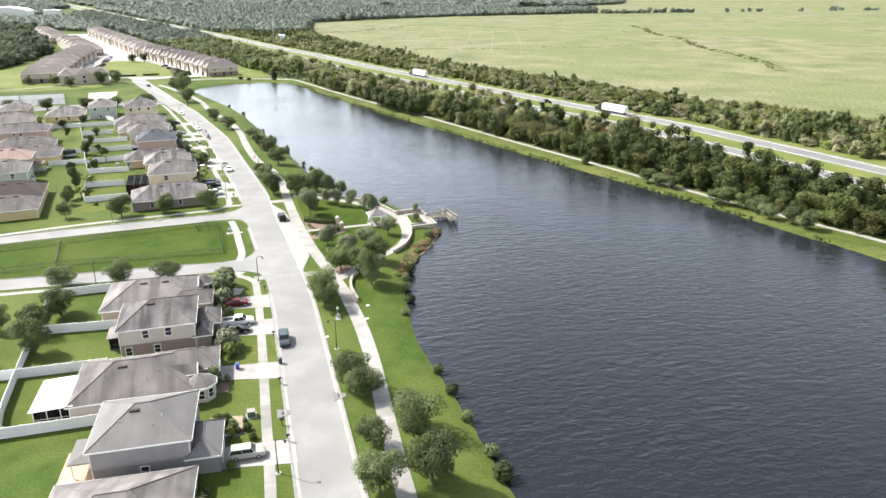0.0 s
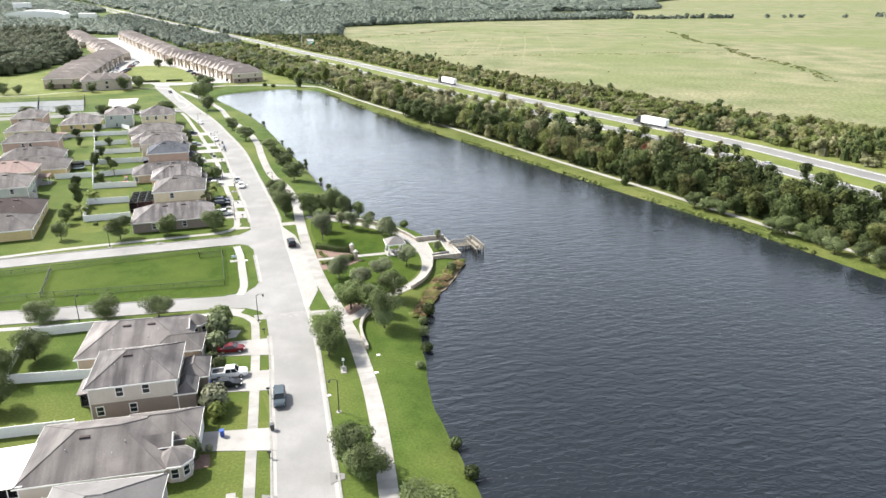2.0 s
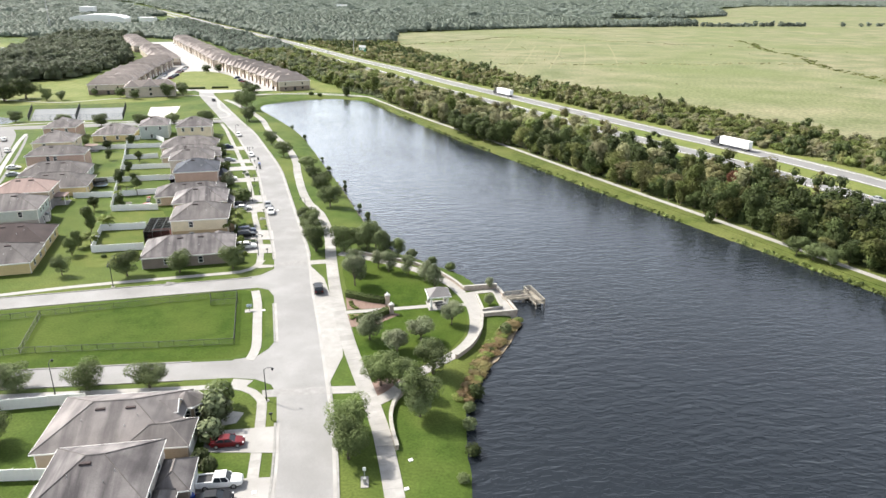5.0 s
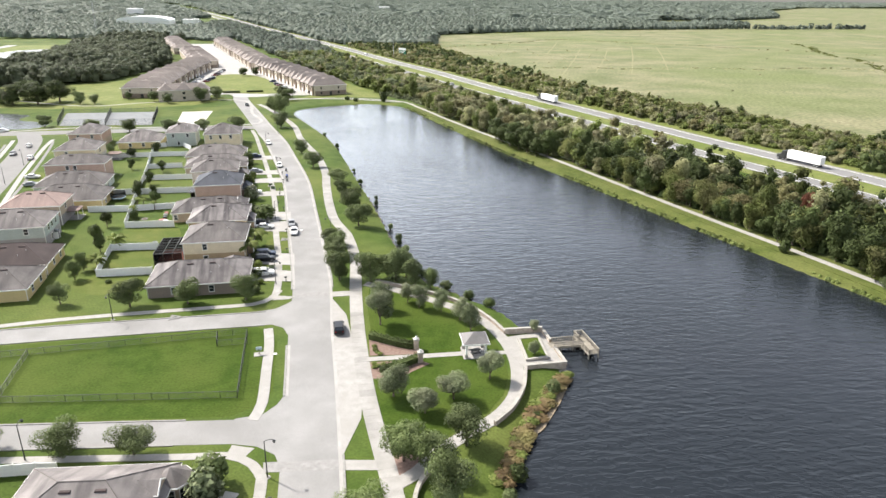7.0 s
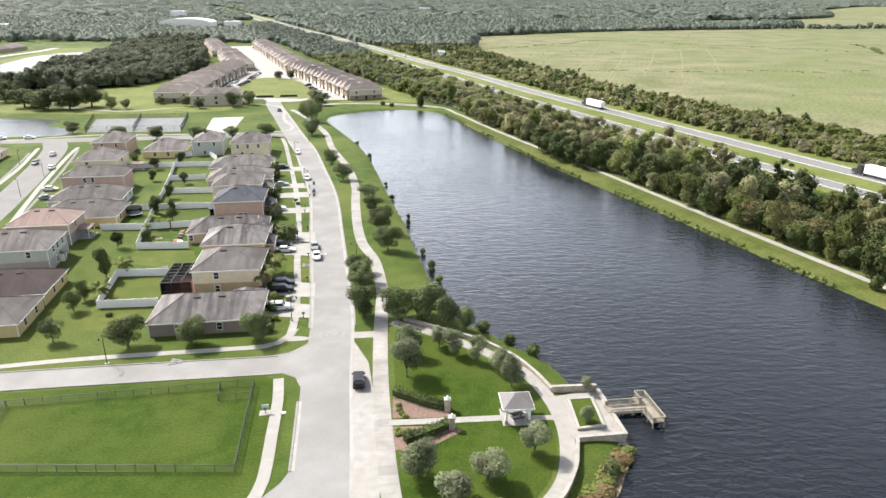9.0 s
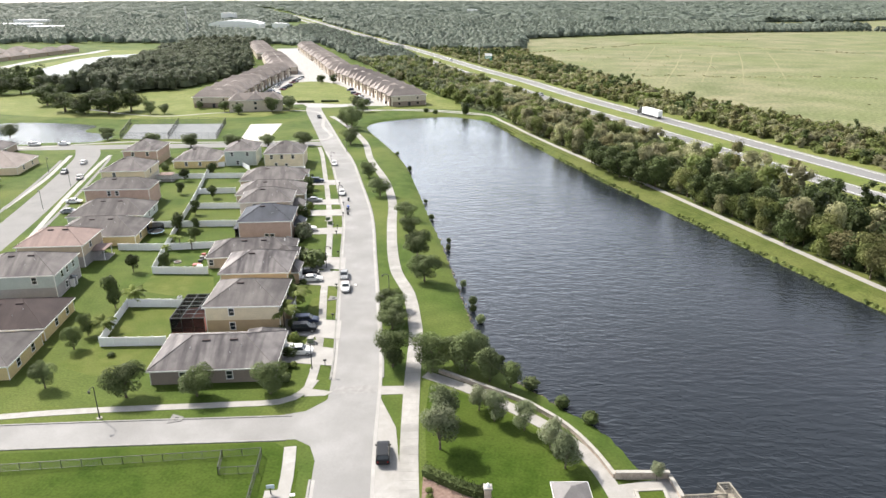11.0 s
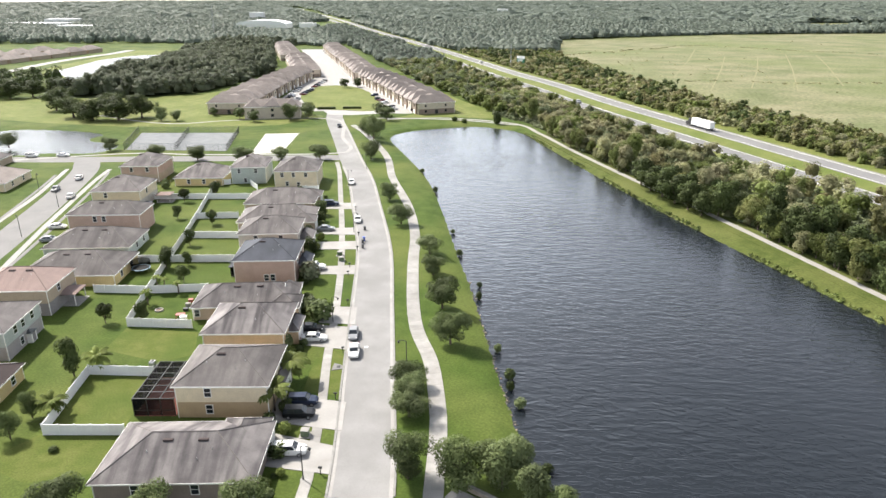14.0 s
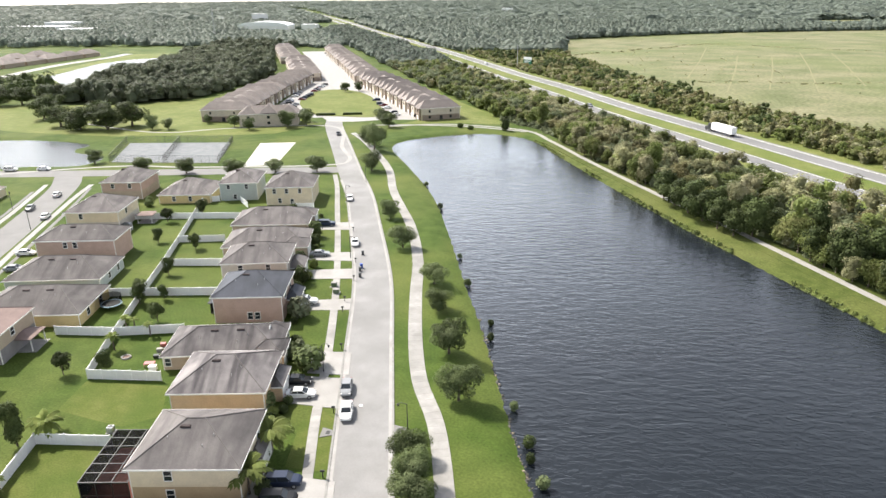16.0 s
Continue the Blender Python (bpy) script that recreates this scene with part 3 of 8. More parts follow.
OLIVE = surface("olive bank grass", (0.047, 0.064, 0.013), (0.074, 0.091, 0.022), scale=0.35, fine=2.4, rough=0.9, bump=0.6, c3=(0.095, 0.105, 0.031), big=0.06, spec=0.12, amp=0.36)
ground_ob.data.materials.append(OLIVE)
mid_x, mid_y = (gx[:-1, :-1] + gx[1:, 1:]) / 2, (gy[:-1, :-1] + gy[1:, 1:]) / 2
bank_ = (mid_x > 182 - mid_y * 0.72) & (mid_x > 0) & (mid_y > -60) & (mid_y < 322) & (distance([(p.x, p.y) for p in EAST_PATH], mid_x, mid_y) < 12)
ground_ob.data.polygons.foreach_set("material_index", bank_.ravel().astype(np.int32))
structure("lake_water", flat([(-90, -330), (400, -330), (400, 120), (60, 360), (-90, 360)], -0.8), WATER, "dark rippled water of the long lake", "water")
structure("pond_water", flat([(-290, 215), (-160, 215), (-160, 290), (-290, 290)], -0.6), POND, "calm grey pond beside the street", "water")
structure("pond_bank", flat([(-412, 460), (-435, 485), (-456, 534), (-470, 583), (-486, 634), (-500, 690), (-470, 705), (-430, 668), (-395, 650), (-385, 600), (-395, 555), (-375, 505), (-335, 440), (-355, 428)], 0.056), VERGE, "pale mown grass round the far pond", "lawn")
structure("pond_water", flat(POND_2, 0.062), POND, "narrow pale pond behind the oaks", "water")
structure("field", flat([(600, -500), (345, 30), (270, 175), (164, 332), (85, 444), (20, 600), (-44, 762), (-77, 975), (60, 1100), (177, 1180), (375, 1262), (900, 1400), (1800, 1450), (4600, 1500), (4600, -900)], 0.06),
          FIELD, "wide pale pasture with dry and green patches", "field")
structure("field", flat([(300, 1290), (420, 1262), (1200, 1335), (4600, 1500), (4600, 3300), (2000, 3500), (1250, 3300), (900, 2650), (690, 1900), (520, 1690), (320, 1640)][::1], 0.05), FIELD, "far pale meadow behind the tree line", "field")
structure("verge", ribbon(HIGHWAY_LINE, 22, -22, -0.3, 0.05), VERGE, "mown grass verge and median of the highway", "verge")

# roads and pavements
structure("road", ribbon(ROAD_LINE, 4.1, -4.2, -0.2, 0.03), ROAD, "pale sun-bleached residential road with faint joints", "road")
hw = Geo()
for a, b in ((17.0, 7.2), (-4.0, -15.4)):
    ribbon(HIGHWAY_LINE, a, b, -0.1, 0.12, hw)
structure("highway", hw, HIGHWAY, "grey divided highway with two carriageways", "road")
hs_ = Geo()
for a, b in ((17.0, 15.3), (-13.5, -15.4), (8.2, 7.2), (-4.0, -5.0)):
    ribbon(HIGHWAY_LINE, a, b, 0.1, 0.124, hs_)
structure("highway_shoulder", hs_, SHOULDER, "paler paved shoulders of the highway", "road")
lm = Geo()
for o in (15.4, 8.1, -5.1, -13.4):
    ribbon(HIGHWAY_LINE, o + 0.08, o - 0.08, 0.11, 0.13, lm)
structure("highway_edge_line", lm, WHITE, "white painted edge lines of the highway", "marking")
SOUTH_ST = curve([(-190, -18), (-90, 10), (-40, 22.6), (-15, 27.2), (19, 33), (31.5, 34.8)])
NORTH_ST = curve([(-190, 8), (-90, 36), (-35, 55), (10, 68.7), (22, 72.5)])
structure("road", ribbon(SOUTH_ST, 2.9, -2.9, -0.2, 0.022), ROAD, "pale side street south of the fenced lawn", "road")
structure("road", ribbon(NORTH_ST, 2.9, -2.9, -0.2, 0.022), ROAD, "pale side street north of the fenced lawn", "road")
WEST_ST = curve([(-40, 0), (-75, 72), (-107, 143), (-140, 207), (-155, 228)])
CROSS_ST = curve([(-330, 170), (-200, 217), (-165, 228), (-120, 242), (-62, 260.5)])
structure("road", ribbon(WEST_ST, 4.5, -4.5, -0.2, 0.016), STREET, "pale street behind the second row of houses", "road")
structure("road", ribbon(CROSS_ST, 4.4, -4.4, -0.2, 0.026), STREET, "pale cross street beside the ball courts", "road")
structure("parking_lane", Geo().prism([(35.5, 29.4), (36.0, 38.6), (34.6, 45.3), (28.6, 63.2), (25.2, 72.4), (20.6, 79.2), (23.6, 68.5), (30.6, 45.4)], -0.2, 0.042), WALK, "pale concrete pull-off lane beside the road", "pavement")
lake_path = structure("lake_path", ribbon(PATH_LINE, 1.3, -1.3, -0.2, 0.05), WALK, "winding pale concrete path through the lawn", "path")
EAST_BANK = [q for q in EAST_PATH if -60 < q.y < 330 and q.x > 0]
structure("bank_lawn", ribbon(EAST_BANK, 4.0, -5.0, -0.2, 0.03), OLIVE, "dull olive mown grass along the far bank", "lawn")
structure("east_path", ribbon(EAST_PATH, 1.0, -1.0, -0.2, 0.05), WALK, "narrow pale path along the far bank", "path")
for s in (1, -1):
    structure("sidewalk", ribbon([p for p in WEST_ST if p.y < 212], 8.6 * s + 0.5, 8.6 * s - 0.5, -0.2, 0.055), STREET, "pale sidewalk along the back street", "pavement")
front_walks = []
for ln in (WALK_LINE, WALK_NORTH):
    front_walks.append(structure("sidewalk", ribbon(ln, 0.75, -0.75, -0.2, 0.06), WALK, "pale concrete sidewalk beside the road", "pavement"))
# kerbs, open at the side streets
def kerb(line, side, spans):
    for y0, y1 in spans:
        ln = between(line, y0, y1)
        if len(ln) > 1:
            a = 4.15 * side
            structure("kerb", ribbon(ln, max(a, a + 0.3 * side), min(a, a + 0.3 * side), -0.2, 0.13), KERB, "low pale concrete kerb along the road", "kerb")
for side, spans in ((1, [(-200, 22), (42, 60), (82, 250)]), (-1, [(-200, 340)])):
    for y0, y1 in spans:
        structure("gutter", ribbon(between(ROAD_LINE, y0, y1), 4.12 if side > 0 else -3.62, 3.62 if side > 0 else -4.12, -0.1, 0.044), DRIVE, "pale concrete gutter along the road's edge", "gutter")
kerb(ROAD_LINE, 1, [(-200, 22), (42, 60), (82, 250)])
kerb(ROAD_LINE, -1, [(-200, 29), (81, 340)])
for ln in (SOUTH_ST, NORTH_ST):
    for s in (1, -1):
        a = 2.9 * s
        seg = [p for p in ln if p.x < 14]
        structure("kerb", ribbon(seg, max(a, a + 0.25 * s), min(a, a + 0.25 * s), -0.2, 0.13), KERB, "low pale concrete kerb along the side street", "kerb")


# ---- houses ----
def hip(w, d, z, rise, over=0.0, x0=0.0, y0=0.0, thick=0.22, base=0.0):
    """A hip roof over w x d with its eaves at z, ridge along the longer side, soffit below."""
    g = Geo()
    xa, ya, xb, yb = x0 - over, y0 - over, x0 + w + over, y0 + d + over
    W, D = xb - xa, yb - ya
    if W >= D:
        r0, r1 = (xa + D / 2 * 0.93, (ya + yb) / 2), (xb - D / 2 * 0.93, (ya + yb) / 2)
    else:
        r0, r1 = ((xa + xb) / 2, ya + W / 2 * 0.93), ((xa + xb) / 2, yb - W / 2 * 0.93)
    e = [(xa, ya), (xb, ya), (xb, yb), (xa, yb)]
    vs = [(x, y, z - thick) for x, y in e] + [(x, y, z) for x, y in e] + [(*r0, z + rise), (*r1, z + rise)]
    sides = [(4, 5, 9, 8), (5, 6, 9), (6, 7, 8, 9), (7, 4, 8)] if W >= D else [(4, 5, 8), (5, 6, 9, 8), (6, 7, 9), (7, 4, 8, 9)]
    g.add(vs, sides + [(3, 2, 1, 0)])
    return g


def fascia(w, d, z, x0=0.0, y0=0.0, over=0.0, h=0.19, t=0.04):
    g = Geo()
    xa, ya, xb, yb = x0 - over, y0 - over, x0 + w + over, y0 + d + over
    g.box(xa - t, ya - t, z - h, xb + t, ya, z + 0.015).box(xa - t, yb, z - h, xb + t, yb + t, z + 0.015)
    g.box(xa - t, ya, z - h, xa, yb, z + 0.015).box(xb, ya, z - h, xb + t, yb, z + 0.015)
    return g


def ridges(w, d, z, rise, over=0.0, x0=0.0, y0=0.0):
    """The cap shingles on ridge and hips."""
    g = hip(w, d, z, rise, over, x0, y0)
    v = [Vector(p) for p in g.v]
    c = Geo()
    up = Vector((0, 0, 0.03))
    pairs = [(8, 9)] + ([(4, 8), (7, 8), (5, 9), (6, 9)] if w >= d else [(4, 8), (5, 8), (6, 9), (7, 9)])
    for a, b in pairs:
        if (v[a] - v[b]).length > 0.1:
            c.cone(v[a] + up * 0.4, v[b] + up * 0.4, 0.075, 0.075, 4)
    return c


def window(parent, m, w=0.95, h=1.4):
    """A sash window that stands in a wall whose outside faces -y of m."""
    f = part("window", Geo().box(-w / 2 - 0.1, -0.06, -0.1, -w / 2, 0.05, h + 0.1, m).box(w / 2, -0.06, -0.1, w / 2 + 0.1, 0.05, h + 0.1, m)
             .box(-w / 2, -0.06, h, w / 2, 0.05, h + 0.1, m).box(-w / 2 - 0.02, -0.1, -0.1, w / 2 + 0.02, 0.05, 0, m).box(-w / 2, -0.05, h / 2 - 0.035, w / 2, 0.03, h / 2 + 0.035, m), TRIM, parent, "white framed sash window")
    part("pane", Geo().box(-w / 2, -0.025, 0, w / 2, 0.0, h / 2 - 0.035, m), GLASS, f)
    part("pane", Geo().box(-w / 2, -0.025, h / 2 + 0.035, w / 2, 0.0, h, m), GLASS, f)


GARAGE_PANEL = Geo().box(0, -0.05, 0, 1.05, -0.029, 0.42).mesh("door_panel", TRIM)


def house(corner, ang, w, d, storeys, roof, upper, lower, label, rise=None, wings=(), south=(), east=(), garage=None, door=None, eave=None, category="house", south_low=(), vents=2):
    """corner: the near left eave corner; w across, d away; wings: (x, y, w, d, eave, rise) lower roofs with walls."""
    FRONTS.append((corner, ang, w, d, garage))
    h = thing("house", pose(corner[0], corner[1], 0, 0, 0, ang), label, category, "houses along the lake road")
    o = 0.42
    e = eave or (5.5 if storeys == 2 else 2.7)
    rise = rise or min(w, d) / 2 * 0.46
    iw, idp = w - 2 * o, d - 2 * o
    if storeys == 2:
        part("lower_wall", Geo().box(o, o, -0.1, o + iw, o + idp, 2.75), lower, h)
        part("upper_wall", Geo().box(o - 0.02, o - 0.02, 2.75, o + iw + 0.02, o + idp + 0.02, e - 0.2), upper, h)
        part("band", Geo().box(o - 0.05, o - 0.05, 2.66, o + iw + 0.05, o + idp + 0.05, 2.8), upper, h)
    else:
        part("wall", Geo().box(o, o, -0.1, o + iw, o + idp, e - 0.2), upper, h)
    for x in (o - 0.03, o + iw - 0.09):
        for y in (o - 0.03, o + idp - 0.09):
            part("corner_trim", Geo().box(x, y, 0, x + 0.12, y + 0.12, e - 0.21), TRIM, h)
    part("roof", hip(w, d, e, rise), roof, h)
    part("ridge_cap", ridges(w, d, e, rise), ROOF_CAP if roof in (ROOF_BROWN, ROOF_STREAK) else roof, h)
    part("fascia", fascia(w, d, e), TRIM, h)
    for k in range(vents):
        x, y = w * (0.38 + 0.22 * k), d * 0.4
        zz = e + rise * min(1, y / (min(w, d) / 2)) * 0.95
        part("roof_vent", Geo().box(x, y, zz - 0.3, x + 1.3, y + 0.45, zz + 0.36, c=0.05), ROOF_DARK, h, "low dark ridge vent")
    for k, (fx, fy) in enumerate(((0.3, 0.3), (0.62, 0.22), (0.7, 0.32))):
        x, y = w * fx, d * fy
        zz = e + rise * min(1, y / (min(w, d) / 2))
        part("vent_pipe", Geo().cone((x, y, zz - 0.4), (x, y, zz + 0.3), 0.05, 0.05, 6), STEEL, h, "grey plumbing vent")
    for x, y, ww, wd, we, wr in wings:
        part("wing_wall", Geo().box(x + 0.3, y + 0.3, -0.1, x + ww - 0.3, y + wd - 0.3, we - 0.2), lower if storeys == 2 else upper, h)
        part("wing_roof", hip(ww, wd, we, wr, 0, x, y), roof, h)
        part("wing_fascia", fascia(ww, wd, we, x, y), TRIM, h)
        part("wing_ridge_cap", ridges(ww, wd, we, wr, 0, x, y), ROOF_CAP if roof in (ROOF_BROWN, ROOF_STREAK) else roof, h)
    for fx, zz in south:
        window(h, pose(w * fx, o - 0.02 * (storeys == 2), zz))
    for fy, zz in east:
        window(h, pose(o + iw + 0.02 * (storeys == 2), d * fy, zz, 0, 0, 90), 1.1)
    if garage:
        gx_, gy_ = garage
        m = pose(gx_, gy_, 0, 0, 0, 90)
        gd = part("garage_door", Geo().box(-2.45, -0.03, 0, 2.45, 0.04, 2.15, m), TRIM, h, "white panelled garage door")
        for i in range(4):
            for j in range(4):
                o_ = part("door_panel", GARAGE_PANEL, None, gd)
                o_.matrix_basis = m @ pose(-2.3 + j * 1.17, 0, 0.1 + i * 0.52)
    if door:
        m = pose(door[0], door[1], 0, 0, 0, door[2])
        part("door", Geo().box(-0.5, -0.04, 0, 0.5, 0.04, 2.05, m), TRIM, h, "white entrance door")
    return h


def bay_tower(h, x, y, r, eave, rise, roof, wall):
    """A half-octagon bay at a house front, with white framed windows and its own little roof."""
    ring = [(x + r * math.cos(math.radians(a)), y + r * math.sin(math.radians(a))) for a in range(-157, 203, 45)]
    inner = [(x + (r - 0.35) * math.cos(math.radians(a)), y + (r - 0.35) * math.sin(math.radians(a))) for a in range(-157, 203, 45)]
    part("bay_wall", Geo().prism(inner, -0.1, eave - 0.18), wall, h)
    g = Geo()
    g.add([(*p, eave - 0.2) for p in ring] + [(*p, eave) for p in ring] + [(x - 0.3, y, eave + rise)], [tuple(range(7, -1, -1))] + [(8 + i, 8 + (i + 1) % 8, 16) for i in range(8)])
    part("bay_roof", g, roof, h)
    for i in range(8):
        (ax, ay), (bx, by) = ring[i], ring[(i + 1) % 8]
        part("bay_fascia", Geo().cone((ax, ay, eave - 0.1), (bx, by, eave - 0.1), 0.13, 0.13, 4), TRIM, h)
    for a in (-45, 0, 45, -90):
        rr = (r - 0.35) * math.cos(math.radians(22.5))
        window(h, pose(x + rr * math.cos(math.radians(a)), y + rr * math.sin(math.radians(a)), 0.7, 0, 0, a + 90), 0.85, 1.35)


def dormer(h, x0, x1, y, half, z0, z1, roof):
    """A small raised gable whose white end faces the road."""
    g = Geo()
    vs = [(x0, y - half, z0), (x1, y - half, z0), (x0, y + half, z0), (x1, y + half, z0), (x0, y, z1), (x1, y, z1)]
    g.add(vs, [(0, 1, 5, 4), (3, 2, 4, 5), (0, 4, 2)])
    part("gable_roof", g, roof, h)
    part("gable_end", Geo().add([(x1 - 0.05, y - half, z0), (x1 - 0.05, y + half, z0), (x1 - 0.05, y, z1)], [(0, 1, 2)]), TAN, h)
    part("rake_trim", Geo().cone((x1, y - half, z0 + 0.02), (x1, y, z1 + 0.02), 0.1, 0.1, 4).cone((x1, y, z1 + 0.02), (x1, y + half, z0 + 0.02), 0.1, 0.1, 4).cone((x0, y - half, z0 + 0.02), (x1, y - half, z0 + 0.02), 0.08, 0.08, 4), TRIM, h)


FRONTS = []
house((17.0, -56.5), 9.5, 16.8, 14.2, 1, ROOF_BROWN, BEIGE, BEIGE, "one-storey beige house under a brown-grey hip roof", wings=((11.5, -1.5, 7.5, 6, 2.7, 1.5),), vents=2)
house((17.7, -40.4), 10, 12.8, 11.9, 2, ROOF_GREY, GREIGE, GREIGE_D, "two-storey grey house under a grey shingle roof", south=((0.52, 0.75),), east=((0.3, 3.5), (0.7, 3.5)),
      wings=((11.6, -0.3, 4.6, 8.2, 2.75, 1.5),), garage=(16.0, 4), vents=1)
bayed = house((8.6, -25.9), 11.5, 17.8, 13.4, 1, ROOF_BROWN, BEIGE, BEIGE, "one-storey beige house with a stained brown roof and bay window", wings=((11, 6.2, 10.2, 7.6, 2.7, 1.9),), garage=(21.0, 10), vents=1)
bay_tower(bayed, 18.7, 2.6, 2.4, 2.7, 1.5, ROOF_BROWN, BEIGE)
dormer(bayed, 13.5, 18.2, 5.4, 1.6, 3.3, 4.5, ROOF_BROWN)
house((9.5, -8.2), 12.8, 13.0, 11.8, 2, ROOF_STREAK, BEIGE, TAUPE, "two-storey house, beige above taupe, under a streaked brown roof", south=((0.36, 3.6), (0.64, 3.65), (0.13, 0.7), (0.48, 0.7)), east=((0.25, 3.5), (0.7, 3.5)),
      wings=((12.0, 0.2, 3.4, 5, 2.75, 1.2), (12.2, 4.6, 4.6, 6.6, 2.75, 1.5)), garage=(16.6, 8), vents=1)
bayed = house((1.2, 5.2), 11, 18.2, 13.8, 1, ROOF_BROWN, TAN, TAN, "one-storey tan corner house under a brown shingle roof", wings=((11.5, -0.6, 8.8, 6.8, 2.7, 1.6),), garage=(20.0, 2.8), vents=2)
bay_tower(bayed, 18.0, 11.0, 2.4, 2.7, 1.5, ROOF_BROWN, TAN)
dormer(bayed, 12.8, 17.4, 8.4, 1.6, 3.3, 4.5, ROOF_BROWN)
house((-17.1, 73.8), 17.2, 20.7, 13.2, 1, ROOF_STREAK, TAUPE, TAUPE, "one-storey taupe corner house under a dark streaked roof", south=((0.27, 0.75), (0.63, 0.75)), wings=((13.5, 6.4, 6.6, 7.6, 2.7, 1.9),), garage=(20.33, 10.4), vents=2, rise=3.0)
house((-18.1, 92.2), 16, 14.4, 13.0, 2, ROOF_BROWN, CREAM, OCHRE, "two-storey cream and ochre house under a brown roof", south=((0.36, 3.6), (0.36, 0.75)), east=((0.3, 3.6), (0.7, 3.6)), wings=((13.2, 5.5, 2.2, 6.5, 2.75, 1.0),), garage=(15.13, 8.8), vents=1)
house((-25.0, 109.2), 16.8, 14.7, 13.0, 1, ROOF_STREAK, PEACH, PEACH, "tall one-storey peach house with pale streaks on its brown roof", eave=4.6, wings=((13.4, 4.5, 2.8, 6.4, 2.75, 1.2),), garage=(15.93, 7.6), vents=1)
bayed = house((-35.6, 121.2), 19.5, 20.2, 11.6, 1, ROOF_STREAK, TAN, TAN, "one-storey tan house under a dark brown roof", south=((0.06, 0.75),), wings=((14.5, -1.2, 6.6, 6.5, 2.7, 1.6),), garage=(20.8, 2), vents=2)
bay_tower(bayed, 18.0, 9.6, 2.4, 2.7, 1.5, ROOF_BROWN, TAN)
dormer(bayed, 12.8, 17.4, 7.0, 1.6, 3.3, 4.5, ROOF_BROWN)
house((-37.4, 139.0), 17.8, 13.9, 13.0, 2, ROOF_BLUE, ROSE, ROSE, "two-storey dusty rose house under a slate-blue roof", south=((0.52, 0.75), (0.62, 0.75)), east=((0.3, 3.6), (0.7, 3.6)), wings=((12.8, 4.5, 3.4, 6.5, 2.75, 1.4),), garage=(15.9, 7.8), vents=1)
house((-45.7, 154.6), 19.5, 14.8, 12.2, 2, ROOF_BROWN, BEIGE, TAN, "two-storey beige house under a brown roof", south=((0.3, 3.6), (0.7, 3.6)), wings=((13.4, 3.5, 4.2, 7, 2.75, 1.5),), garage=(17.4, 7), vents=1)
house((-55.8, 170.2), 19.3, 20.6, 13.0, 1, ROOF_BROWN, TAN, TAN, "one-storey tan house under a dark brown hip roof", wings=((14, -1, 7, 6.4, 2.7, 1.6),), garage=(20.8, 2), vents=1)
house((-63.1, 185.8), 18, 20.6, 13.4, 1, ROOF_BROWN, TAN, TAN, "one-storey tan house with a weathered brown roof", wings=((14, 7.5, 7.4, 6.4, 2.7, 1.6),), garage=(21.1, 10.5), vents=1)
house((-68.1, 212.3), 18.5, 14.6, 14.5, 2, ROOF_BROWN, CREAM, CREAM, "two-storey cream house at the street corner", south=((0.2, 3.6), (0.45, 3.6), (0.72, 3.6), (0.3, 0.7), (0.55, 0.4)), vents=1)
house((-84.4, 213.1), 20, 12.1, 14.5, 2, ROOF_BROWN, SAGE, SAGE, "two-storey sage house beside the cross street", south=((0.25, 3.6), (0.7, 3.6), (0.4, 0.5)), vents=1)
house((-101, 205.7), 17, 16.4, 15.5, 1, ROOF_BROWN, YELLOW, YELLOW, "one-storey yellow house under a brown hip roof", south=((0.3, 0.75), (0.6, 0.75)), vents=1)
house((-121, 205.0), 17, 13.0, 15.0, 2, ROOF_BROWN, ROSE, TAN, "two-storey dusty rose corner house", south=((0.3, 3.6), (0.7, 3.6)), vents=1)
# second row, backs to the first
house((-54.5, 65.0), 19, 15.5, 13.0, 1, ROOF_BROWN, YELLOW, YELLOW, "one-storey yellow house at the end of the back row", east=((0.3, 0.75), (0.7, 0.75)), vents=2)
house((-61.0, 77.2), 19, 17.5, 13.8, 1, ROOF_DARK, YELLOW, YELLOW, "one-storey yellow house under a dark brown roof", east=((0.4, 0.75), (0.75, 0.75)), south=((0.8, 0.75),), vents=2)
house((-72.5, 93.0), 20, 17.7, 13.3, 2, ROOF_BROWN, SAGE, GREIGE, "two-storey sage house in the back row", east=((0.3, 3.6), (0.5, 3.6), (0.75, 3.6), (0.4, 0.75)), south=((0.75, 3.6),), vents=2)
house((-77.5, 110.8), 18, 15.3, 12.2, 2, ROOF_PINK, TAN, GREIGE_D, "two-storey tan house under a faded red roof", east=((0.4, 3.6),), south=((0.82, 0.75),), vents=2)
house((-81.0, 124.6), 18.5, 21.0, 14.4, 1, ROOF_BROWN, YELLOW, YELLOW, "long one-storey yellow house under a brown roof", east=((0.3, 0.75), (0.7, 0.75)), vents=2)
house((-89.6, 140.0), 19, 20.8, 13.8, 1, ROOF_BROWN, SAGE, SAGE, "long one-storey pale green house under a brown roof", east=((0.4, 0.75), (0.75, 0.75)), vents=2)
house((-96.8, 156.0), 18, 19.2, 10.6, 2, ROOF_BROWN, ROSE, ROSE, "two-storey dusty rose house in the back row", south=((0.38, 3.6), (0.5, 3.6)), vents=1)
house((-107.4, 176.4), 18, 14.6, 14.6, 2, ROOF_BROWN, CREAM, BEIGE, "two-storey cream house in the back row", south=((0.3, 3.6),), east=((0.4, 3.6),), vents=1)


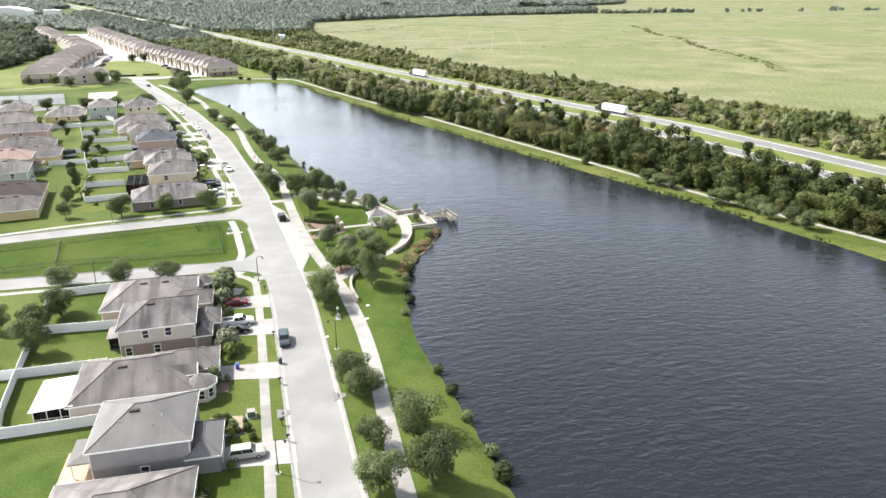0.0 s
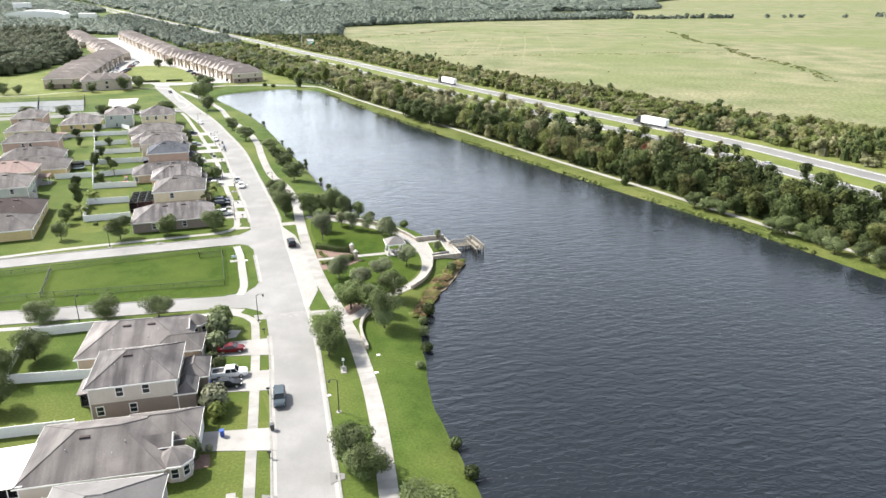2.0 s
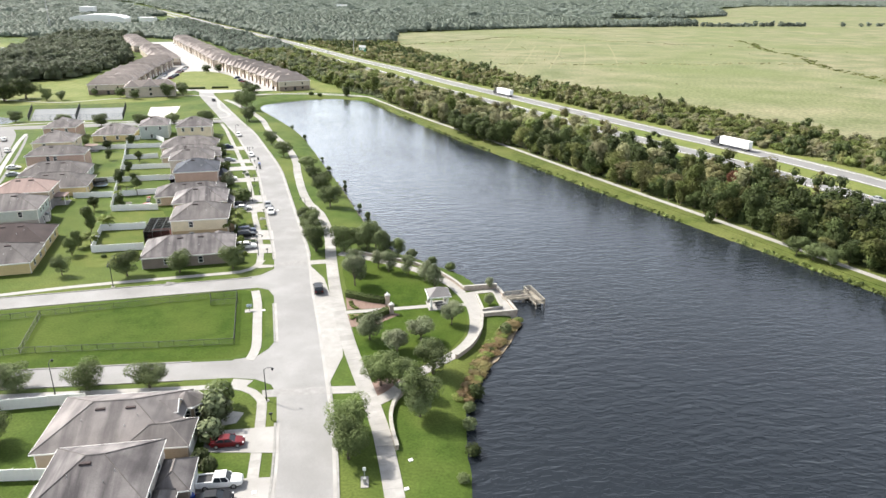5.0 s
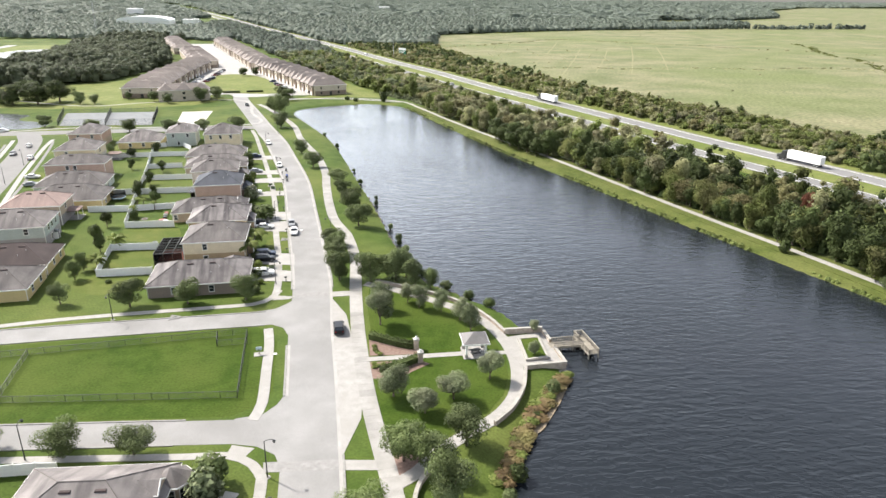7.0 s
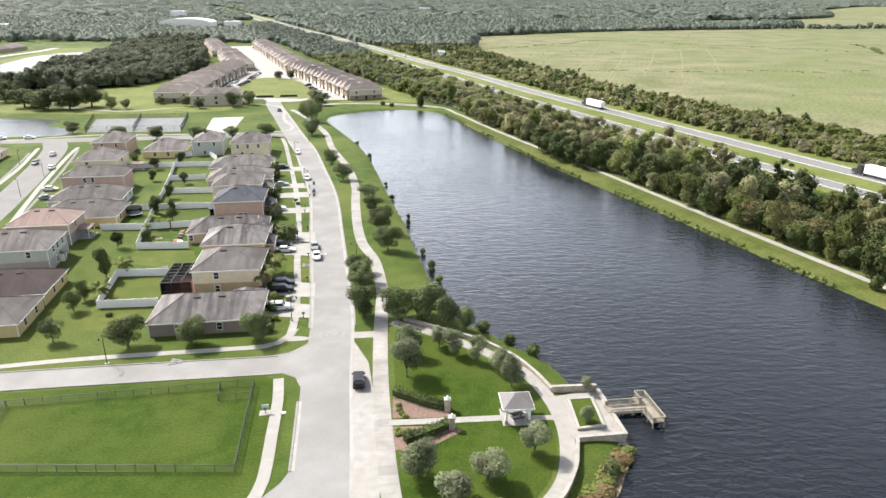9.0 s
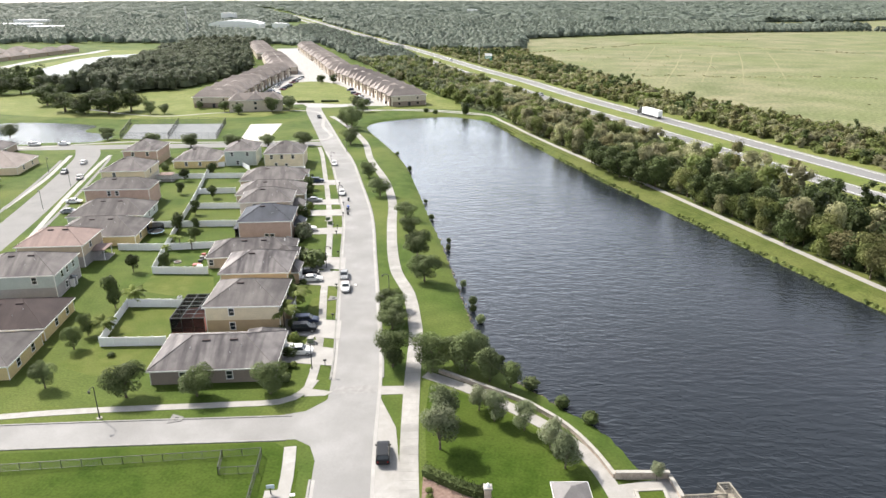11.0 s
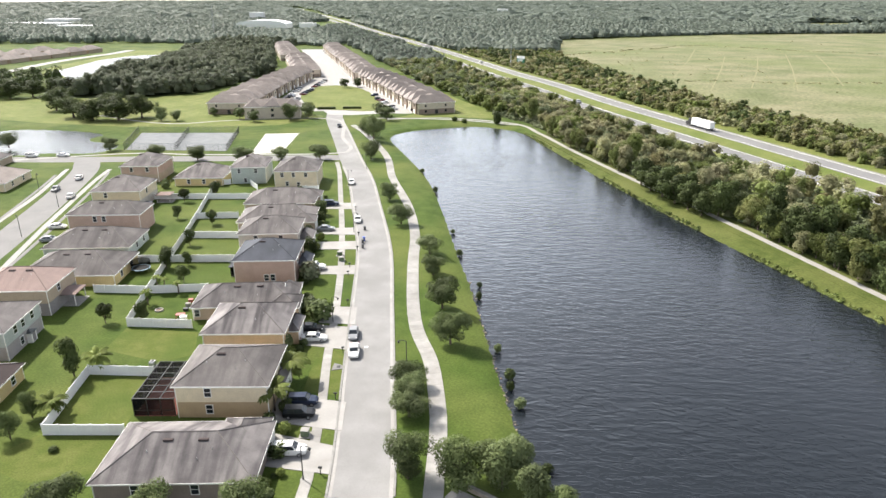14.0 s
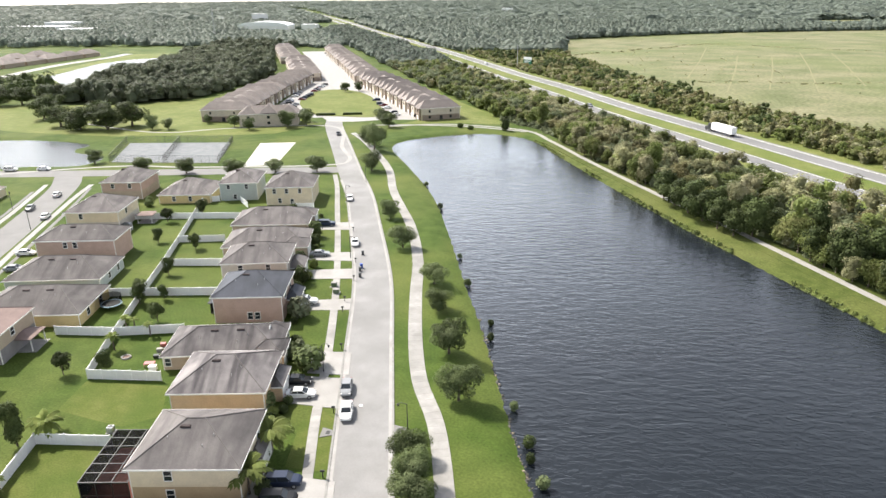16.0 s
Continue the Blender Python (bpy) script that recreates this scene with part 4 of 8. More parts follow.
# ---- trees ----
def crown_mesh(name, mat, rnd, n_lobes=9, spread=0.36, flat_=0.8, leaves=1500, leaf=0.055, low=0.32, gap=0.25):
    """A crown for a tree one metre high and about one wide: leaf clumps on the shells of overlapping lobes."""
    lobes = []
    for i in range(n_lobes):
        a, r = rnd.uniform(0, 6.28), spread * math.sqrt(rnd.uniform(0.02, 1))
        z = low + (0.97 - low) * rnd.uniform(0.15, 0.82)
        k = 1 - 0.55 * abs((z - 0.58) / 0.42)
        lobes.append((Vector((math.cos(a) * r * k, math.sin(a) * r * k, z)), rnd.uniform(0.15, 0.25) * (0.75 + 0.35 * k)))
    lobes.append((Vector((0, 0, 0.62)), 0.27))
    lobes.append((Vector((0.02, -0.02, 0.8)), 0.17))
    g = Geo()
    wts = [r * r for _, r in lobes]
    tot = sum(wts)
    for (c, r), wt in zip(lobes, wts):
        for _ in range(int(leaves * wt / tot)):
            u = Vector((rnd.gauss(0, 1), rnd.gauss(0, 1), rnd.gauss(0, 1))).normalized()
            if rnd.random() < gap and u.z < 0.1:
                continue
            rr = r * rnd.uniform(0.72, 1.1)
            p = c + Vector((u.x * rr, u.y * rr, u.z * rr * flat_))
            nrm = (u + Vector((rnd.uniform(-.5, .5), rnd.uniform(-.5, .5), rnd.uniform(-.15, .9)))).normalized()
            q = nrm.to_track_quat("Z", "Y")
            s = leaf * rnd.uniform(0.6, 1.35)
            a0 = rnd.uniform(0, 6.28)
            k = rnd.choice((3, 4, 5))
            ring = [p + q @ Vector((math.cos(a0 + 6.28 * j / k) * s * rnd.uniform(0.6, 1.2), math.sin(a0 + 6.28 * j / k) * s * rnd.uniform(0.6, 1.2), rnd.uniform(-.25, .25) * s)) for j in range(k)]
            g.add(ring, [tuple(range(k))])
    return g.mesh(name, mat)


def trunk_mesh(name, rnd, r=0.026, fork=0.3, top=0.72, n=5):
    g = Geo()
    g.tube([(0, 0, -0.03), (0.004, 0.003, fork * 0.5), (0.0, 0.01, fork)], [r * 1.35, r * 1.05, r * 0.9], 7)
    for i in range(n):
        a = 6.28 * i / n + rnd.uniform(-.4, .4)
        e = Vector((math.cos(a) * rnd.uniform(.14, .26), math.sin(a) * rnd.uniform(.14, .26), top * rnd.uniform(0.8, 1.05)))
        m = Vector((e.x * 0.45, e.y * 0.45, fork + (e.z - fork) * 0.5))
        g.tube([(0, 0.01, fork - 0.01), tuple(m), tuple(e)], [r * 0.7, r * 0.45, r * 0.15], 5)
    g.tube([(0, 0.01, fork - 0.01), (0.01, 0, 0.7)], [r * 0.75, r * 0.2], 5)
    return g.mesh(name, BARK, True)


R = random.Random(11)
OAK = [(crown_mesh("crown", LEAF_OAK, R, 14, leaves=9000, leaf=0.0175, low=0.16), trunk_mesh("trunk", R)) for _ in range(4)]
MYRTLE = [(crown_mesh("crown", LEAF_GREY, R, 12, leaves=5600, leaf=0.019, flat_=0.9, low=0.25), trunk_mesh("trunk", R, 0.02, 0.2)) for _ in range(2)]
CYPRESS = [(crown_mesh("crown", LEAF_OAK, R, 11, spread=0.3, leaves=4600, leaf=0.024, flat_=1.0, low=0.1), trunk_mesh("trunk", R, 0.022, 0.15)) for _ in range(2)]
MAGNOLIA = [(crown_mesh("crown", LEAF_DARK, R, 10, spread=0.32, leaves=3000, leaf=0.03, low=0.2), trunk_mesh("trunk", R, 0.024, 0.2)) for _ in range(2)]


OLD = [(crown_mesh("crown", LEAF_DARK, R, 18, spread=0.44, leaves=7000, leaf=0.02, low=0.04), trunk_mesh("trunk", R, 0.03, 0.2)) for _ in range(3)]


def tree(kind, x, y, h, w, label, group, k, z=0.0, name="tree"):
    crown, trunk = kind[k % len(kind)]
    t = thing(name, pose(x, y, z, 0, 0, (k * 137.5) % 360), label, "tree", group)
    t.scale = (w, w, h)
    part("trunk", trunk, None, t)
    part("crown", crown, None, t)
    return t


OAK_L = "young round-crowned live oak on the lawn"
PARK = [  # x, y, height, width
    (54.3, -43.1, 6.8, 6.4), (61.0, -41.3, 8.2, 7.6), (59.3, -31.1, 7.0, 8.0), (53.3, -33.9, 5.6, 5.4), (51.7, -21.3, 5.4, 6.0), (49.6, -18.8, 6.6, 7.2),
    (41.6, 15.6, 6.8, 6.6), (42.2, 10.8, 7.2, 6.4), (15.1, 125.9, 6.6, 7.2), (9.6, 139.9, 7.2, 7.6), (2.8, 156.2, 4.7, 6.2), (-1.9, 168.9, 5.3, 7.0),
    (-16.1, 188.6, 6.0, 7.0), (-27.3, 210.0, 5.8, 6.6), (-53.3, 260.8, 7.4, 8.4), (-65.1, 293.5, 12.0, 11.0), (-70.5, 301, 8, 8), (14.0, 105.9, 5.4, 6.0), (19.5, 89.0, 7.2, 6.8),
    (15.2, 102.3, 4.6, 6.0), (12.4, 110.2, 4.8, 6.0), (-13.6, 23.7, 4.9, 7.2), (-2.4, 25.0, 5.1, 6.4), (7.2, 26.3, 5.0, 6.2),
    (-18.4, 70.2, 6.2, 6.6), (-7.7, 73.1, 5.6, 6.0), (3.2, 76.5, 5.8, 6.0), (-32.9, 69.6, 5.4, 4.2), (-37.6, 81.6, 4.7, 3.5), (-38.9, 86.7, 4.8, 3.2)]
for k, (x, y, h, w) in enumerate(PARK):
    tree(OAK, x, y, h, w, OAK_L, "oaks beside the path and streets", k)
for k, (x, y, h, w) in enumerate([(44.0, 29.5, 6.7, 7.2), (51.1, 21.4, 7.8, 6.6), (52.1, 33.9, 7.2, 6.6), (48.5, 27.5, 6.5, 6), (26.4, 89.3, 6.8, 8.0)]):
    tree(OAK, x, y, h, w, "full dark-green tree in the lakeside garden", "garden trees", k + 1)
for k, (x, y, h, w) in enumerate([(39.7, 44.9, 5.5, 7.0), (49.1, 45.3, 4.4, 6.8), (45.2, 41.0, 4.6, 6.5), (32.7, 68.9, 7.2, 6.8), (49.9, 68.8, 5.8, 5.6), (38.9, 77.3, 5.0, 5.0), (31.5, 75.5, 6.0, 6.0),
                                  (43.5, 76.0, 4.6, 4.6), (47.5, 72.8, 4.8, 4.8), (54.4, 52.0, 4.8, 5.4), (61.6, 60.6, 3.2, 2.8), (61.6, 69.0, 2.9, 2.6), (36.2, 79.5, 4.4, 4.6)]):
    tree(MYRTLE, x, y, h, w, "grey-green crape myrtle with pale blossom tips", "crape myrtles in the garden", k)
for k, (x, y, h, w) in enumerate([(31.8, 90.1, 8.0, 6.6), (36.3, 88.1, 6.4, 5.6), (39.9, 87.2, 5.0, 4.4), (33.6, 92.8, 6.2, 5.6), (29.4, 92.6, 5.4, 5.0)]):
    tree(CYPRESS, x, y, h, w, "bushy dark-green tree at the water's edge", "bushy trees at the shore", k)
for k, (x, y, h, w) in enumerate([(-42.0, 98.3, 7.6, 5.0), (-50.9, 116.0, 4.5, 3.6), (-61.5, 158.0, 4.6, 3.6), (-66.0, 174.5, 4.4, 3.8), (-57.4, 143.2, 5.6, 4.8), (-48.5, 137.2, 4.4, 3.6), (-44.4, 118.6, 4.6, 3.4),
                                  (-81.0, 199.5, 5.0, 4.6), (-54, 146.5, 3.6, 3.0), (-86.4, 191, 4.5, 4), (-78, 176, 4.2, 3.6)]):
    tree(MAGNOLIA, x, y, h, w, "small dark-leaved garden tree behind the houses", "back garden trees", k)
for k, (x, y, h, w) in enumerate([(-8.0, 10.0, 6, 6.4), (-9.6, 3.6, 6.4, 6.4), (-6.0, -4.6, 7.0, 6.6), (-16.5, 4.0, 6.0, 5.4), (-14, -9.5, 5.6, 5)]):
    tree(OAK, x, y, h, w, "leafy garden tree beside the white fence", "back garden trees", k + 2)
for k, (x, y, h, w) in enumerate([(-132, 238, 6, 8), (-115.6, 240.4, 6.2, 8.5), (-97.4, 242.5, 6.0, 8.2), (-85.4, 249.3, 5.8, 8), (-71.7, 254.6, 6.0, 8), (-160, 246, 5.6, 8), (-205, 240, 6.5, 9), (-168, 331, 5, 5), (-150, 326, 6, 6.5), (-139, 321, 6, 7),
                                  (-124, 330, 8.5, 9), (-118, 338, 8, 8), (-122, 347, 7, 7), (-184.7, 311, 7.5, 7.5), (-177.5, 313, 5.5, 6), (-84, 352, 8, 9), (-77, 342, 7, 8)]):
    tree(OAK, x, y, h, w, "round street tree near the ball courts", "trees round the courts", k)
for k, (x, y, h, w) in enumerate([(-323, 353, 12, 17), (-315, 362, 11, 15), (-306, 369, 12, 16), (-260, 323, 12, 15), (-234, 307, 11, 17), (-218, 302, 12, 17), (-206, 306, 13, 17), (-200, 316, 13, 16), (-288, 381, 13, 15), (-299, 376, 12, 15), (-340, 362, 12, 18), (-352, 375, 12, 18), (-270, 338, 12, 15), (-224, 322, 12, 16)]):
    tree(OLD, x, y, h, w, "broad old live oak on the meadow", "old oaks", k)

# woods: the belt by the lake, tree by tree
BELT = [(187.4, 30.0), (174.4, 51.0), (167.4, 61.0), (151.9, 84.0), (131.4, 118.4), (109.5, 154.4), (84.9, 195.2), (66.8, 225.6), (44.4, 261.1), (22.9, 296.8), (6.7, 329.2), (-8, 352), (-30, 372), (22, 388), (70, 296), (121, 213), (154, 162), (174, 119), (192, 86), (210, 54)]
WOOD = [(crown_mesh("crown", LEAF_MIX, R, 12, leaves=2800, leaf=0.03, low=0.1, gap=0.1), trunk_mesh("trunk", R, 0.024, 0.2)) for _ in range(4)]
WOOD += [(crown_mesh("crown", LEAF_DARK, R, 12, leaves=2800, leaf=0.03, low=0.1, gap=0.1), trunk_mesh("trunk", R, 0.024, 0.2)) for _ in range(2)]
WOOD += [(crown_mesh("crown", LEAF_RED, R, 10, leaves=2400, leaf=0.03, low=0.2, gap=0.2), trunk_mesh("trunk", R, 0.02, 0.2))]

WOOD += [(crown_mesh("crown", m_, R, 12, leaves=2800, leaf=0.03, low=0.1, gap=0.12), trunk_mesh("trunk", R, 0.022, 0.2)) for m_ in (LEAF_BRIGHT, LEAF_PALE)]


def scatter(poly, spacing, rnd, tries=9000):
    """Points in a plan polygon, none nearer to another than spacing."""
    xs, ys = [p[0] for p in poly], [p[1] for p in poly]
    cell, out = {}, []
    for _ in range(tries):
        x, y = rnd.uniform(min(xs), max(xs)), rnd.uniform(min(ys), max(ys))
        if not bool(inside(poly, np.array([x]), np.array([y]))[0]):
            continue
        i, j = int(x // spacing), int(y // spacing)
        if any((x - a) ** 2 + (y - b) ** 2 < spacing ** 2 for di in (-1, 0, 1) for dj in (-1, 0, 1) for a, b in cell.get((i + di, j + dj), ())):
            continue
        cell.setdefault((i, j), []).append((x, y))
        out.append((x, y))
    return out


WOOD_L = {4: "dark-leaved tree in the belt beside the lake", 5: "dark-leaved tree in the belt beside the lake", 6: "russet tree in the belt beside the lake", 7: "bright green tree in the belt beside the lake", 8: "pale tan-green tree in the belt beside the lake"}


def belt_tree(x, y, h, w, kk):
    tree(WOOD, x, y, h, w, WOOD_L.get(kk, "dense mixed tree in the belt beside the lake"), "belt of trees", kk, -0.2, "belt_tree")


EAST_XY = [(p.x, p.y) for p in EAST_PATH]
INNER = []
for k, (x, y) in enumerate(scatter(BELT, 6.0, R, 7500)):
    zone = noise.noise((x * 0.025, y * 0.025, 7.0))      # kinds stand in drifts
    edge = min((x - a) ** 2 + (y - b) ** 2 for a, b in EAST_XY)
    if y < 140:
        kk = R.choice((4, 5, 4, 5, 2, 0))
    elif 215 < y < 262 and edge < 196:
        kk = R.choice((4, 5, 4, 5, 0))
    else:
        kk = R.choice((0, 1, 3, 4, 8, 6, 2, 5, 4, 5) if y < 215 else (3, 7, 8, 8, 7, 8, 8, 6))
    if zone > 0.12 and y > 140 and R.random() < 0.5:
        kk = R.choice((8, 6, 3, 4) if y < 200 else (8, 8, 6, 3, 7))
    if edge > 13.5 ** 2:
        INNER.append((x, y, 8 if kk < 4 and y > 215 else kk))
        continue
    hh = R.uniform(5.5, 10.0) * (1.0 + 0.35 * noise.noise((x * 0.03, y * 0.03, 0)))
    if R.random() < 0.14:
        hh = R.uniform(10.5, 13.5)
    belt_tree(x, y, hh, R.uniform(6.0, 9.5), kk)
for k, p in enumerate(offset(EAST_PATH, -3.2)):           # the edge trees, close by the path
    if 20 < p.y < 335 and p.x > -6:
        hh = R.choice((R.uniform(4, 6), R.uniform(6, 8), R.uniform(8, 11)))
        belt_tree(p.x + R.uniform(-1.0, 2.0), p.y + R.uniform(-3, 3), hh, hh * R.uniform(0.75, 1.0), R.choice((4, 5, 4, 5, 2, 0) if p.y < 140 or 215 < p.y < 262 else (0, 1, 3, 5, 4, 2, 8) if p.y < 215 else (1, 3, 7, 7, 7, 8, 8, 8)))
for x, y, h, w in ((56.5, 229.5, 9.5, 10.5), (60, 223.5, 9, 9.5), (53, 236, 10, 10), (49.5, 242.5, 8.5, 9), (46.5, 249, 9.5, 9.5), (63.5, 218.5, 7.5, 8.5), (93, 186, 11, 9.5), (85, 196, 10, 8.5), (97, 178, 10.5, 9)):
    belt_tree(x, y, h, w, R.choice((4, 5)))
for k, (x, y) in enumerate([(136.7, 95.8), (139.4, 92.8), (142.0, 89.5), (149.2, 73.5), (152.6, 72.2), (155.2, 68.3), (157.0, 64.8), (157.8, 59.2), (162.0, 55.0), (163.4, 50.5)]):
    tree(OAK, x, y, R.uniform(4.2, 5.6), R.uniform(5.0, 6.4), "young spreading tree on the grassy far bank", "bank trees", k, -0.05)
CRIMSON = [(crown_mesh("crown", LEAF_CRIMSON, R, 8, leaves=2000, leaf=0.035, low=0.3, gap=0.2), trunk_mesh("trunk", R, 0.02, 0.2))]
tree(CRIMSON, 137.5, 148.5, 8.6, 4.2, "slim crimson-leaved tree standing in the belt", "belt of trees", 0, -0.2, "belt_tree")
structure("belt_floor", flat(BELT, 0.07), FOREST_FLOOR, "dark floor sheet below the belt of trees, shade in its colour", "undergrowth")


# ---- woods ----
def stuff_mesh(name, verts, mat, k=4):
    """A mesh of loose k-sided leaf clumps from an (n, k, 3) array."""
    n = len(verts)
    me = bpy.data.meshes.new(name)
    me.vertices.add(n * k)
    me.vertices.foreach_set("co", verts.reshape(-1).astype(np.float32))
    me.loops.add(n * k)
    me.loops.foreach_set("vertex_index", np.arange(n * k, dtype=np.int32))
    me.polygons.add(n)
    me.polygons.foreach_set("loop_start", np.arange(0, n * k, k, dtype=np.int32))
    me.polygons.foreach_set("loop_total", np.full(n, k, dtype=np.int32))
    me.materials.append(mat)
    me.update(calc_edges=True)
    return me


def jitter(poly, s, rng, holes=()):
    xs, ys = np.array([p[0] for p in poly]), np.array([p[1] for p in poly])
    x, y = np.meshgrid(np.arange(xs.min(), xs.max(), s), np.arange(ys.min(), ys.max(), s))
    x, y = x.ravel() + rng.uniform(-0.42, 0.42, x.size) * s, y.ravel() + rng.uniform(-0.42, 0.42, y.size) * s
    ok = inside(poly, x, y)
    for h in holes:
        ok &= ~inside(h, x, y)
    return x[ok], y[ok]


def domes(x, y, h, w, skirt, base, rng, seg=7, rings=3):
    """Rough closed crowns as an (n, 4, 3) array of quads."""
    n = len(x)
    rr = rng.uniform(0.82, 1.1, (n, rings + 1, seg))
    up = np.linspace(0.0, 1.0, rings + 1)[None, :, None]
    rad = np.sqrt(np.clip(1.03 - up ** 2.6, 0, 1)) * 0.46 * w[:, None, None] * rr
    ang = (np.arange(seg) * 6.2832 / seg)[None, None, :] + rng.uniform(0, 6.28, (n, 1, 1)) + 0 * rr
    zz = base + h[:, None, None] * (skirt + (0.93 - skirt) * (up + rng.uniform(-0.07, 0.07, rr.shape)))
    P = np.stack([x[:, None, None] + np.cos(ang) * rad, y[:, None, None] + np.sin(ang) * rad, np.maximum(zz, base)], 3)
    Q = np.roll(P, -1, axis=2)
    return np.stack([P[:, :-1], Q[:, :-1], Q[:, 1:], P[:, 1:]], 3).reshape(-1, 4, 3)


def balls(c, r, rz, seg=6):
    """Rough closed lobes round the centres c as an (n, 4, 3) array of quads."""
    lat = np.array([-0.7, 0.1, 0.85, 1.5])
    ang = np.arange(seg) * 6.2832 / seg
    ring = np.stack([np.cos(lat)[:, None] * np.cos(ang), np.cos(lat)[:, None] * np.sin(ang), np.sin(lat)[:, None] + 0 * ang], 2)
    P = c[:, None, None, :] + ring[None] * np.stack([r, r, rz], 1)[:, None, None, :]
    Q = np.roll(P, -1, axis=2)
    return np.stack([P[:, :-1], Q[:, :-1], Q[:, 1:], P[:, 1:]], 3).reshape(-1, 4, 3)


def woods(name, x, y, h0, h1, width, clumps, size, mat, label, seed, skirt=0.15, base=0.0, lobes=8, cone=0.06, core=0.72, seg=7, rings=3, filled=0.0):
    """Trees whose crowns are heaps of leafy lobes, some broad and some pointed, all in one object."""
    rng = np.random.default_rng(seed)
    n = len(x)
    h = rng.uniform(h0, h1, n) * (1 + 0.25 * np.sin(x * 0.031 + 1.3 * np.sin(y * 0.023)) * np.cos(y * 0.027))
    w = width * rng.uniform(0.65, 1.3, n)
    pointed = rng.uniform(size=n) < cone
    w = np.where(pointed, w * 0.62, w)
    h = np.where(pointed, h * 1.12, h)
    # the lobes of every crown
    lz = rng.uniform(0.0, 1.0, (n, lobes))
    lz[:, 0] = 0.9
    taper = np.where(pointed[:, None], 1.05 - 0.95 * lz, np.sqrt(np.clip(1.0 - (1.25 * lz - 0.42) ** 2, 0.05, 1)))
    la, lr = rng.uniform(0, 6.28, (n, lobes)), np.sqrt(rng.uniform(0.05, 1, (n, lobes))) * 0.36 * taper
    rad = rng.uniform(0.17, 0.29, (n, lobes)) * np.where(pointed[:, None], 0.75 + 0.25 * taper, 1.0)
    tree_, lobe_ = np.repeat(np.arange(n), clumps), rng.integers(0, lobes, n * clumps)
    m = n * clumps
    u = rng.normal(size=(m, 3))
    u /= np.linalg.norm(u, axis=1)[:, None]
    u[:, 2] = np.where(u[:, 2] < -0.35, -u[:, 2], u[:, 2])
    tw, th = w[tree_], h[tree_]
    r = rad[tree_, lobe_] * (0.62 + 0.7 * rng.uniform(0, 1, m) ** 1.5)
    ax, az = lr[tree_, lobe_] * tw, lz[tree_, lobe_]
    floor_, top_ = skirt * th, th * 0.97
    rz = np.minimum(r * tw, 0.3 * th)
    cz = floor_ + rz * 0.5 + (top_ - floor_ - rz * 1.5) * az
    c = np.stack([x[tree_] + np.cos(la[tree_, lobe_]) * ax + u[:, 0] * r * tw, y[tree_] + np.sin(la[tree_, lobe_]) * ax + u[:, 1] * r * tw,
                  base + np.maximum(cz + u[:, 2] * rz, 0.05)], 1)
    nr = u + rng.uniform(-0.45, 0.45, (m, 3)) + np.array([0, 0, 0.45])
    nr /= np.linalg.norm(nr, axis=1)[:, None]
    a = np.cross(nr, rng.normal(size=(m, 3)))
    a /= np.linalg.norm(a, axis=1)[:, None]
    b = np.cross(nr, a)
    s = (size * rng.uniform(0.55, 1.4, m))[:, None]
    q = []
    for ca, sb in ((1, 0), (0, 1), (-1, 0), (0, -1)):
        q.append(c + a * s * ca * rng.uniform(0.6, 1.2, (m, 1)) + b * s * sb * rng.uniform(0.6, 1.2, (m, 1)) + nr * s * rng.uniform(-.2, .2, (m, 1)))
    heart = domes(x, y, h * np.where(pointed, 0.8, 1.0) * core, w * np.where(pointed, 0.55, 1.0) * core, skirt, base, rng, seg, rings)
    quads = [np.stack(q, 1), heart]
    if filled:
        rw = rad * w[:, None]
        rh = np.minimum(rw, 0.3 * h[:, None])
        lc = skirt * h[:, None] + rh * 0.5 + ((0.97 - skirt) * h[:, None] - rh * 1.5) * lz
        lobe_c = np.stack([x[:, None] + np.cos(la) * lr * w[:, None], y[:, None] + np.sin(la) * lr * w[:, None], base + lc], 2)
        quads.append(balls(lobe_c.reshape(-1, 3), (rw * filled).ravel(), (rh * filled).ravel()))
    ob = new(name, stuff_mesh(name, np.concatenate(quads), mat))
    return tagged(ob, label, "woods", "", "stuff")


RNG = np.random.default_rng(5)
x, y = jitter(BELT, 3.4, RNG)
# leaf colour deepens the shade between trees southward and lifts it northward
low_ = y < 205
woods("belt_undergrowth", x[low_], y[low_], 1.4, 3.6, 4.4, 50, 0.32, LEAF_DARK, "dense undergrowth filling the lakeside belt, leaves darkened for shade", 20, 0.0)
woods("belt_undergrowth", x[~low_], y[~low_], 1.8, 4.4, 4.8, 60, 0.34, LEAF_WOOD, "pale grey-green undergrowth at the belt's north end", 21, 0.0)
for mat_, kinds, lab in ((LEAF_MIX, (0, 1, 2, 3), "mixed trees in the middle of the belt"), (LEAF_DARK, (4, 5), "dark-leaved trees in the middle of the belt"), (LEAF_RED, (6,), "russet trees in the middle of the belt"),
                         (LEAF_BRIGHT, (7,), "bright green trees in the middle of the belt"), (LEAF_PALE, (8,), "pale tan-green trees in the middle of the belt")):
    for far_, top, each in ((False, 1.0, 620), (True, 0.72, 420)):
        xy = np.array([(q[0], q[1]) for q in INNER if q[2] in kinds and (q[1] > 250) == far_])
        if len(xy):
            woods("belt_wood", xy[:, 0], xy[:, 1], 5.0 * top, 11.0 * top, 8.6, each, 0.3, mat_, lab, 40 + kinds[0], 0.05, core=0.5, filled=0.6)
HW_W = [(p.x, p.y) for p in offset(HIGHWAY_LINE, 24.5)]
HW_E = [(p.x, p.y) for p in offset(HIGHWAY_LINE, -21)]
